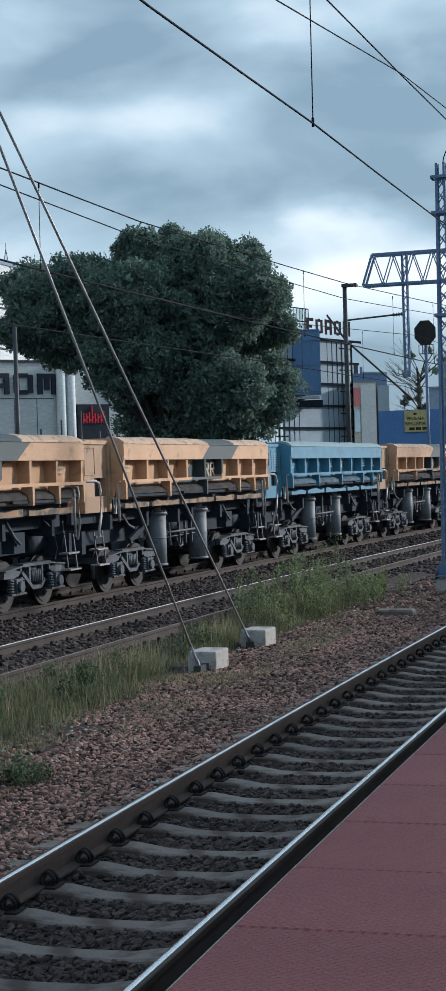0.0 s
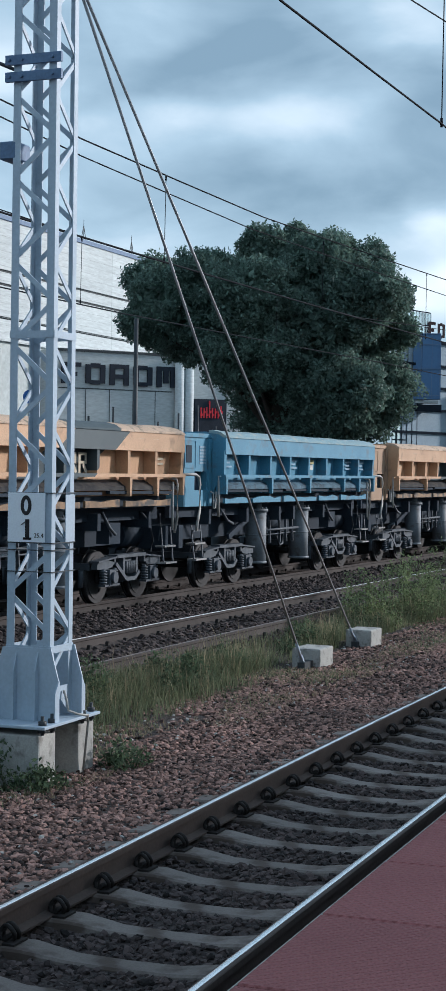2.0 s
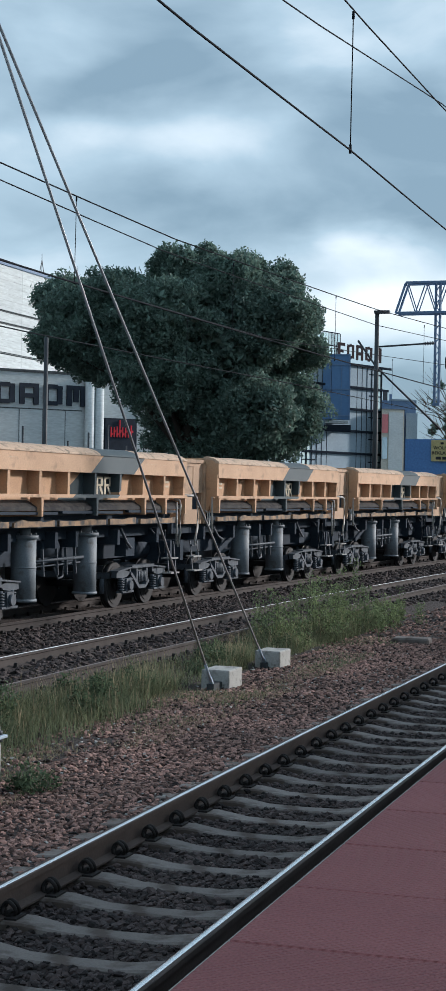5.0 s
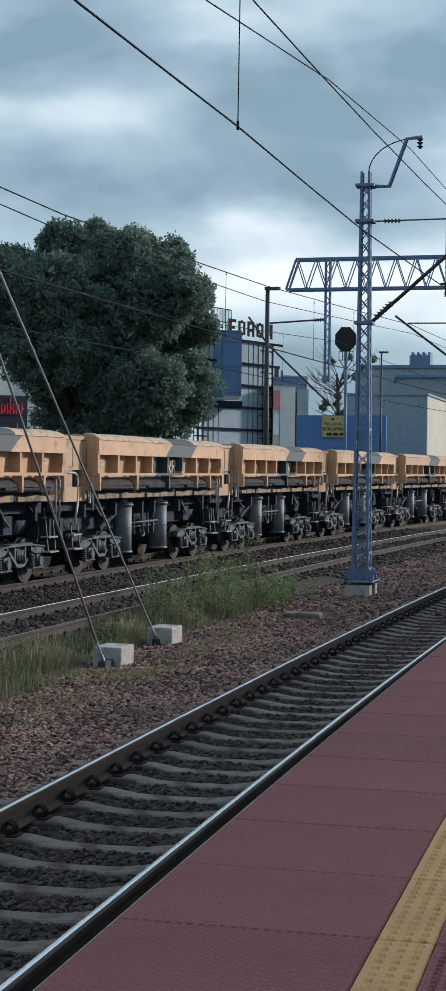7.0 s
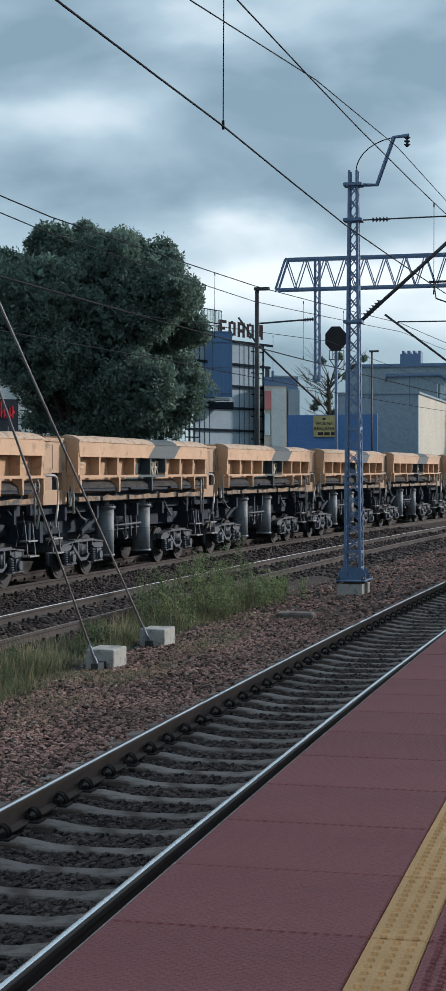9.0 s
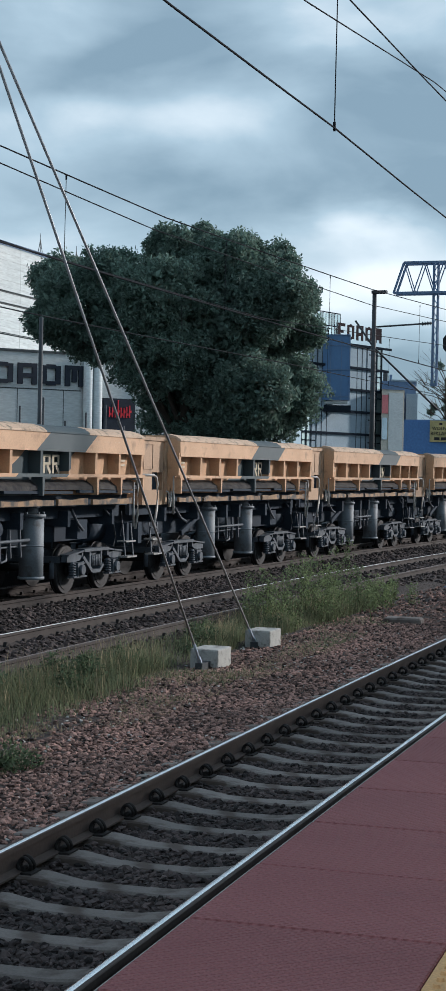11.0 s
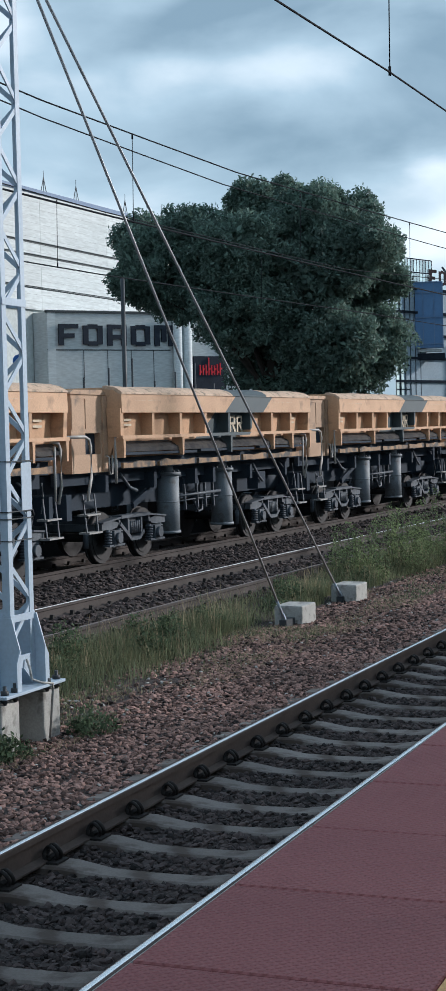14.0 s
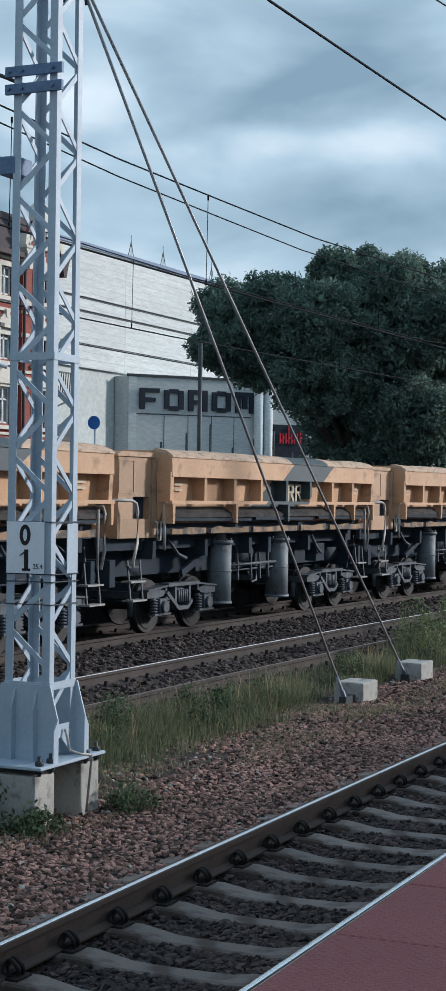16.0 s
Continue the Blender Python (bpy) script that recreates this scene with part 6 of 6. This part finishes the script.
def glass_block():
    g = thing("glass_office", "glass fronted office block with blue box and roof sign", "building")
    floors = [1.6, 4.7, 7.75, 10.7, 13.6, 16.5, 19.5]

    def add(name, material, *boxes, label="", parent=None, slant=0.13):
        bm = bmesh.new()
        for b in boxes:
            slant_box(bm, *b, slant=slant)
        return part(name, bm, material, parent or g, label)
    add("core_wall", M_GREYWALL, (436, 561, -0.45, 19.5, -9, -0.12))
    cols = [436 + 125 * k / 16 for k in range(17)]
    for a, b in zip(floors, floors[1:]):
        for c, d in zip(cols, cols[1:]):
            add("pane", M_CURTAIN, (c + 0.75, d - 0.75, a + 0.1, b - 0.1, -0.1, 0))
            add("transom", M_DARKLINE, (c + 0.75, d - 0.75, a + 1.92, a + 2.08, 0, 0.08))
    for c in cols:
        add("mullion", M_DARKLINE, (c - 0.5, c + 0.5, 1.6, 19.5, -0.1, 0.2))
    for z, right in ((4.7, 561), (7.75, 561), (10.7, 580), (13.6, 580), (16.5, 572), (19.5, 576)):
        add("floor_ledge", M_DARKLINE, (436, right, z - 0.15, z + 0.15, 0.0, 0.45))
    bx = add("blue_box", M_BLUEGLASS, (462, 511, lift(632), lift(530), 0.8, 3.0), label="projecting blue panelled box", slant=0)
    for u in (462.5, 480, 497, 509.5):
        add("box_rib", M_GALV_DARK, (u - 0.5, u + 0.5, lift(632), lift(530), 3.0, 3.1), parent=bx, slant=0)
    for v in (531, 547, 585, 626):
        add("box_rib", M_GALV_DARK, (462, 511, lift(v) - 0.05, lift(v) + 0.05, 3.1, 3.18), parent=bx, slant=0)
    add("white_band", M_CLAD, (463, 508, lift(637.5), lift(633.5), 0.8, 2.4), label="white band under the box", slant=0)
    add("soffit", M_DARKLINE, (464, 513, lift(650), lift(640), 0.8, 2.6), slant=0)
    for k in range(15):
        u = 430 + 4.6 * k
        add("screen_bar", M_DARKLINE, (u - 0.4, u + 0.4, 19.6, 23.3, -0.1, 0))
    for k in range(14):
        u = 430.5 + 4.6 * k
        for lo, hi in ((19.75, 21.5), (21.7, 23.2)):
            add("screen_pane", M_CURTAIN, (u, u + 3.6, lo, hi, -0.12, -0.04))
    for z in (20.4, 21.6, 23.3):
        add("screen_rail", M_DARKLINE, (430, 494, z - 0.07, z + 0.07, 0.0, 0.08))
    sign_shapes(g, 490.5, 562.5, 20.2, 22.2, lambda bm, a, b, lo, hi: slant_box(bm, a, b, lo, hi, 0, 0.2), M_SIGN_R, 0.34)
    # shops beyond it
    n = thing("shop_building", "cream shop building with a red banner", "building")

    def shop(name, material, b, label=""):
        bm = bmesh.new()
        slant_box(bm, *b, slant=0.06)
        part(name, bm, material, n, label)
    shop("wall", M_CREAMWALL, (561.5, 597, -0.45, lift(609), -14, -1))
    shop("coping", M_GALV_DARK, (561.5, 598, lift(609), lift(607), -14, -0.8))
    shop("pale_pier", M_CLAD, (573, 595, 0, lift(614), -1, -0.8), "pale smooth panel")
    shop("banner", M_RED_SIGN_F, (562.5, 572, lift(648), lift(618), -1, -0.8), "faded red banner")
    shop("shop_window", M_PANE, (562.5, 571, lift(690), lift(655), -1, -0.8))
    far = thing("grey_block", "blue-grey block with roof plant behind the shops", "building")
    for name, material, b in (("wall", M_GALV_DARK, (561, 615, -0.45, lift(585), -26, -16)), ("parapet", M_GREYWALL, (575, 616, lift(585), lift(582), -26, -15.8)), ("roof_plant", M_IRON, (563, 570, lift(585), lift(566), -24, -17)), ("roof_plant", M_GALV_DARK, (573, 577, lift(585), lift(573), -24, -17)), ("side_wing", M_GREYWALL, (600, 618, -0.45, lift(607), -15.5, -13))):
        bm = bmesh.new()
        slant_box(bm, *b, slant=0.06)
        part(name, bm, material, far)


M_RED_SIGN_F = mat("faded_red_banner", (0.5, 0.16, 0.17), 0.7, second=(0.42, 0.13, 0.15), scale=0.6, grain=8)


def right_buildings():
    b = thing("low_building", "pale low building, front coloured blue-grey for shade, side cream for sun", "building")
    # one pale building: shade on the front is painted blue-grey
    bm = bmesh.new()
    box(bm, 95.1, 95.5, 11.2, 16.6, -0.45, 7.45)
    part("wall", bm, M_GREYWALL, b)
    # and sunlight on the side is painted cream
    bm = bmesh.new()
    box(bm, 95.5, 116, 11.2, 11.6, -0.45, 7.45)
    part("side_wall", bm, M_CREAMWALL, b, "side wall coloured cream for sunlight")
    bm = bmesh.new()
    box(bm, 95.0, 116, 11.1, 16.7, 7.45, 7.6)
    part("roof", bm, M_GREYWALL, b)
    u = thing("station_building", "blue-grey upper building with windows and roof vents", "building")
    bm = bmesh.new()
    holes = [(y0, y0 + 1.3, 8.2, 9.4) for y0 in (6.5, 8.2, 9.9, 11.6)]
    wall_with_openings(bm, 2, 20, -0.45, 10.8, holes, -0.2, 0.2)
    w = part("wall", bm, M_GREYWALL, u)
    w.matrix_basis = pose(120, 0, 0, 0, 0, 90)
    bm = bmesh.new()
    box(bm, 119.6, 135, 2, 20.2, 10.8, 11.05)
    part("roof", bm, M_GALV_DARK, u)
    bm = bmesh.new()
    box(bm, 120.3, 135, 2, 20, -0.45, 10.8)
    part("core", bm, M_PANE, u)
    for y0 in (6.5, 8.2, 9.9, 11.6):
        bm = bmesh.new()
        for a, c in ((0, 0.1), (1.2, 1.3), (0.6, 0.7)):
            box(bm, 119.75, 119.85, y0 + a, y0 + c, 8.2, 9.4)
        part("window_frame", bm, M_FRAME_W, u)
    bm = bmesh.new()
    box(bm, 122, 123.5, 14.5, 16.2, 11.05, 12.0)
    for k in range(4):
        box(bm, 122, 123.5, 14.5 + 0.45 * k, 14.7 + 0.45 * k, 12.0, 12.25)
    part("roof_vent", bm, M_GALV_DARK, u)
    bm = bmesh.new()
    tube(bm, [(119.7, 17, 9.6), (119.6, 17, 10.1), (119.6, 12.5, 10.1), (119.6, 12.2, 9.7)], 0.12, 8)
    part("duct", bm, M_GALV_DARK, u)
    bm = bmesh.new()
    box(bm, 118, 119.8, 2, 13, 7.5, 7.75)
    part("canopy", bm, M_GALV_DARK, u)
    h = thing("billboard", "blue hoarding with a yellow advertising board", "billboard")
    bm = bmesh.new()
    box(bm, 90.0, 90.15, 13.1, 18.9, -0.45, 5.95)
    part("hoarding", bm, M_BLUEWALL, h)
    bm = bmesh.new()
    box(bm, 89.0 + 0.88, 89.96, 15.78, 17.2, 4.55, 5.9)
    s = part("board", bm, M_YSIGN, h, "yellow board with dark capitals")
    lettering("WOLNA", 0.3, pose(89.86, 16.49, 5.3, 90, 0, -90), 0.01, M_BLACK, s, "writing")
    lettering("REKLAMA", 0.3, pose(89.86, 16.49, 4.98, 90, 0, -90), 0.01, M_BLACK, s, "writing")
    bm = bmesh.new()
    for k in range(3):
        box(bm, 89.85, 89.87, 16.9 - 0.42 * k - 0.34, 16.9 - 0.42 * k, 4.66, 4.84)
    box(bm, 89.85, 89.87, 16.4, 16.6, 5.62, 5.75)
    parts("plain_bar", bm, M_BLACK, s)


brick_house()
mall()
glass_block()
right_buildings()

# ---- trees and plants ----


def leaves_mesh(name, centres, count, size, material, seed, spread=0.3):
    """Leaf pairs spread through uneven lobes: (x, y, z, rx, ry, rz)."""
    rng = np.random.default_rng(seed)
    vol = np.array([c[3] * c[4] * c[5] for c in centres]) ** 0.8
    pick = rng.choice(len(centres), count, p=vol / vol.sum())
    C = np.array(centres)[pick]
    d = rng.normal(size=(count, 3))
    d /= np.linalg.norm(d, axis=1)[:, None]
    r = rng.uniform(0.25, 1.0, count) ** 0.45
    # clumps: push the leaves towards twig ends
    twig = rng.normal(size=(len(centres), 40, 3))
    twig /= np.linalg.norm(twig, axis=2)[:, :, None]
    near = twig[pick, rng.integers(0, 40, count)]
    d = d * spread + near
    d /= np.linalg.norm(d, axis=1)[:, None]
    wob = 1 + 0.16 * np.sin(9 * d[:, 0] + 5 * d[:, 2] + pick) * np.cos(7 * d[:, 1] - 3 * d[:, 2])
    P = C[:, :3] + d * C[:, 3:] * (r * wob)[:, None] + rng.normal(0, size * 0.35, (count, 3))
    a, b = rng.normal(size=(count, 3)), rng.normal(size=(count, 3))
    a /= np.linalg.norm(a, axis=1)[:, None]
    b = np.cross(a, b)
    b /= np.linalg.norm(b, axis=1)[:, None]
    s = size * rng.uniform(0.55, 1.25, count)[:, None]
    V = np.stack([P - a * s, P + b * s * 0.45, P + a * s, P - b * s * 0.45], 1).reshape(-1, 3)
    F = np.arange(4 * count).reshape(-1, 4)
    return raw_mesh(name, V, F.tolist(), material)


def big_tree():
    t = thing("broadleaf_tree", "large dark green broadleaf tree with uneven rounded crown", "tree")
    base = Vector((-13, -2.78, 2.38))
    D = 56.0

    def at(u, v, dd=0.0):
        th = 0.302 - math.atan((u - 353) / 2604)
        d = D + dd
        return Vector((base.x + d * math.cos(th), base.y + d * math.sin(th), base.z + (748 - v) / 2604 * d))
    m = D / 2604
    lobes = [(95, 490, 72, 0), (62, 452, 42, 0.6), (132, 440, 44, -0.4), (245, 432, 60, 0.5), (325, 430, 60, -0.3), (392, 420, 36, 0.2), (285, 520, 118, 0), (382, 540, 64, 0.8), (215, 550, 84, -0.6), (420, 608, 44, 0), (122, 545, 48, 0.5), (350, 625, 74, -0.5), (255, 645, 66, 0.6), (424, 648, 34, 0), (405, 470, 44, -0.7), (205, 470, 62, -1), (38, 520, 30, 0), (392, 660, 45, 0.5), (310, 690, 55, 0), (428, 470, 30, 0), (440, 525, 30, 0.3), (232, 392, 32, 0), (285, 388, 26, 0.3), (345, 404, 32, 0)]
    centres = []
    for u, v, r, dd in lobes:
        p = at(u, v, dd * 2)
        centres.append((p.x, p.y, p.z, r * m, r * m * 1.15, r * m * 0.92))
    foot = at(262, 748)
    bm = bmesh.new()
    tube(bm, [(foot.x, foot.y, -0.45), (foot.x + 0.1, foot.y, 1.5), (foot.x, foot.y + 0.1, 3.6), (foot.x + 0.2, foot.y, 6)], 0.42, 12, 0.2)
    trunk = part("trunk", bm, M_BARK, t)
    for c in centres[::2]:
        bm = bmesh.new()
        a = Vector((foot.x, foot.y, 2.6 + random.uniform(0, 2.4)))
        b = Vector(c[:3])
        mid = a.lerp(b, 0.45) + Vector((0, 0, 0.9))
        tube(bm, [a, mid, b], 0.11, 7, 0.02)
        part("limb", bm, M_BARK, t)
    rnd = random.Random(31)
    clumps = []
    for x, y, z, a, b, c in centres:
        for k in range(int(26 + 34 * a)):
            u = Vector((rnd.gauss(0, 1), rnd.gauss(0, 1), rnd.gauss(0.1, 1))).normalized()
            q = rnd.uniform(0.5, 1.0) ** 0.6 * 1.02
            r = rnd.uniform(0.22, 0.5) * (0.6 + 0.3 * a)
            clumps.append((x + u.x * a * q, y + u.y * b * q, z + u.z * c * q, r, r, r * 0.8))
        # boughs that stand out of the crown's outline
        for k in range(7):
            u = Vector((rnd.gauss(0, 1), rnd.gauss(0, 1), rnd.gauss(0.3, 1))).normalized()
            q, r = rnd.uniform(1.02, 1.14), rnd.uniform(0.2, 0.42)
            clumps.append((x + u.x * a * q, y + u.y * b * q, z + u.z * c * q, r, r, r * 0.7))
    crown = new("crown", leaves_mesh("crown", clumps, 260000, 0.075, M_LEAF, 11, 0.9))
    crown.parent = t
    sprays = []
    for x, y, z, a, b, c in centres:
        for k in range(int(10 + 14 * a)):
            u = Vector((rnd.gauss(0, 1), rnd.gauss(0, 1), rnd.gauss(0.2, 1))).normalized()
            q = rnd.uniform(0.96, 1.1)
            sprays.append((x + u.x * a * q, y + u.y * b * q, z + u.z * c * q, 0.2, 0.2, 0.16))
    ob = new("outer_sprays", leaves_mesh("outer_sprays", sprays, 15000, 0.08, M_LEAF, 13, 0.6))
    ob.parent = t
    inner = [(x, y, z, a * 0.85, b * 0.85, c * 0.85) for x, y, z, a, b, c in centres]
    ob = new("inner_foliage", leaves_mesh("inner_foliage", inner, 50000, 0.15, M_LEAF, 12, 0.6))
    ob.parent = t


def bare_tree():
    t = thing("mistletoe_tree", "thin bare tree with dark mistletoe balls", "tree")
    x, y = 105, 18.9
    rng = random.Random(8)
    bm = bmesh.new()
    tube(bm, [(x, y, -0.45), (x, y, 6), (x, y + 0.2, 9.5)], 0.2, 8, 0.06)
    part("trunk", bm, M_BARK, t)
    tips = []
    bm = bmesh.new()
    for i in range(46):
        z = rng.uniform(4, 9)
        a = rng.uniform(0, math.tau)
        l = rng.uniform(1.0, 2.6)
        e = Vector((x + l * math.cos(a), y + l * math.sin(a), z + rng.uniform(0.6, 2.0)))
        tube(bm, [(x, y, z), Vector((x, y, z)).lerp(e, 0.5) + Vector((0, 0, 0.15)), e], 0.04, 5, 0.012)
        tips.append(e)
        for k in range(3):
            f = e + Vector((rng.uniform(-0.7, 0.7), rng.uniform(-0.7, 0.7), rng.uniform(0.1, 0.8)))
            tube(bm, [Vector((x, y, z)).lerp(e, 0.7), f], 0.018, 4, 0.008)
    part("branch_work", bm, M_BARK, t)
    balls = [(e.x, e.y, e.z, 0.28, 0.28, 0.26) for e in tips[::3]]
    ob = new("mistletoe", leaves_mesh("mistletoe", balls, 2600, 0.12, M_LEAF, 5))
    ob.parent = t


def grass(name, label, count, region, height, material, seed, width=0.006, lean=0.35):
    """Blades as slim bent triangles; region gives random (x, y, strength)."""
    rng = np.random.default_rng(seed)
    V, F, k = [], [], 0
    for _ in range(count):
        x, y, s = region(rng)
        if (7.4 < x < 8.3 and 3.7 < y < 4.4) or (10.2 < x < 11.1 and 3.8 < y < 4.4) or (-1.3 < x < -0.1 and 3.2 < y < 4.0):
            continue
        z = ground_z(x, y) - 0.02
        h = height * s * rng.uniform(0.45, 1.15)
        a = rng.uniform(0, math.tau)
        l = rng.uniform(0.05, lean) * h
        dx, dy = math.cos(a), math.sin(a)
        w = width * rng.uniform(0.6, 1.5)
        yy = y + bend(x)
        V += [(x - dy * w, yy + dx * w, z), (x + dy * w, yy - dx * w, z), (x + dx * l * 0.4 + dy * w * 0.8, yy + dy * l * 0.4 - dx * w * 0.8, z + h * 0.6), (x + dx * l * 0.4 - dy * w * 0.8, yy + dy * l * 0.4 + dx * w * 0.8, z + h * 0.6), (x + dx * l, yy + dy * l, z + h)]
        F += [(k, k + 1, k + 2, k + 3), (k + 3, k + 2, k + 4)]
        k += 5
    tagged(new(name, raw_mesh(name, V, F, material)), label, "grass", kind="stuff")


def strip_region(rng):
    while True:
        x = rng.uniform(-4.5, 19)
        y = 4.62 + rng.normal(0, 0.33)
        n = noise.noise((x * 0.55, y * 0.9, 3.1))
        if y < (3.9 if x < 5.5 else 4.4) or y > 5.6 or (7.3 < x < 8.4 and y < 4.5) or (10.1 < x < 11.3 and y < 4.6) or rng.uniform(-0.4, 0.55) > n + 0.15:
            continue
        return x, y, 0.75 + 0.6 * n


def sparse_region(rng):
    while True:
        x, y = rng.uniform(-6, 16), rng.uniform(3.2, 5.8)
        if rng.uniform(-0.2, 0.6) < noise.noise((x * 0.9, y * 1.2, 8.4)):
            return x, y, 0.5


def litter_region(rng):
    while True:
        x, y = rng.uniform(-4, 12), rng.uniform(3.0, 4.6)
        if rng.uniform(-0.1, 0.7) < noise.noise((x * 0.7, y * 1.1, 2.2)) + 0.1:
            return x, y, 0.6


big_tree()
bare_tree()
grass("tall_grass", "tall dry green grass growing between the tracks", 40000, strip_region, 0.36, M_GRASS, 21, 0.0035, 0.9)
grass("sparse_grass", "low sparse grass tufts in gravel", 14000, sparse_region, 0.16, M_GRASS, 22, 0.004, 0.9)

grass("dry_stalks", "thin dry straw stalks standing in the grass", 2600, strip_region, 0.62, M_STRAW, 23, 0.0022, 0.5)
grass("dry_litter", "pale dry grass lying in the gravel", 7000, litter_region, 0.13, M_STRAW, 24, 0.003, 1.8)


def weeds():
    spots = [(14.4, 4.75, 0.9, 1.1), (15.8, 4.6, 0.9, 1.3), (17.4, 4.5, 0.75, 1.0), (13.0, 4.9, 0.6, 0.8), (19.0, 4.2, 0.6, 0.65), (-2.6, 4.55, 0.35, 0.5), (-1.55, 4.1, 0.3, 0.3), (-3.2, 4.0, 0.5, 0.25), (1.6, 4.8, 0.3, 0.4), (4.6, 4.9, 0.35, 0.45), (6.3, 4.75, 0.3, 0.45), (-0.2, 4.45, 0.3, 0.35), (3.0, 4.9, 0.35, 0.5), (-1.55, 3.75, 0.3, 0.4), (-1.3, 3.3, 0.22, 0.22), (-2.2, 3.7, 0.35, 0.28), (-0.1, 3.15, 0.2, 0.2), (-3.4, 3.5, 0.4, 0.2)]
    more = random.Random(77)
    for k in range(26):
        spots.append((more.uniform(-4.5, 13), more.uniform(4.45, 5.1), more.uniform(0.18, 0.34), more.uniform(0.22, 0.46)))
    for i, (x, y, r, h) in enumerate(spots):
        rng = random.Random(i)
        w = thing("weed_bush", "bushy green weed growing in the ballast", "weed", "weeds")
        bm = bmesh.new()
        lob = []
        for k in range(16):
            a, q = rng.uniform(0, math.tau), rng.uniform(0, r)
            hh = h * rng.uniform(0.5, 1.15) * (1.1 - 0.5 * q / r)
            p = Vector((x + q * math.cos(a), y + bend(x) + q * math.sin(a), -0.25))
            e = p + Vector((rng.uniform(-0.1, 0.1), rng.uniform(-0.1, 0.1), hh))
            tube(bm, [p, e], 0.006, 4, 0.003)
            for f in (0.45, 0.7, 0.95):
                c = p.lerp(e, f)
                lob.append((c.x, c.y, c.z, 0.09 + 0.05 * r, 0.09 + 0.05 * r, 0.1 * h + 0.05))
        part("stalk", bm, M_WEED, w)["kind"] = "stuff"
        ob = new("leaves", leaves_mesh("leaves", lob, int(3200 * r), 0.026, M_WEED if i < 5 else M_WEED_D, 40 + i))
        ob.parent = w


weeds()


# ---- movement of the train ----


def motions():
    for k, w in wagons:
        walk(w, [(t, wagon_pose(k, t)) for t in range(0, 17)])
        for b in w.children:
            if not b.name.startswith("bogie"):
                continue
            for s in b.children:
                if s.name.startswith("wheelset"):
                    x = s.location.x
                    step = math.degrees(SPEED * 0.1 / AXIS_WHEEL_R)
                    walk(s, [(i * 0.1, pose(x, 0, AXIS_WHEEL_R, 0, -step * i, 0)) for i in range(161)])


motions()
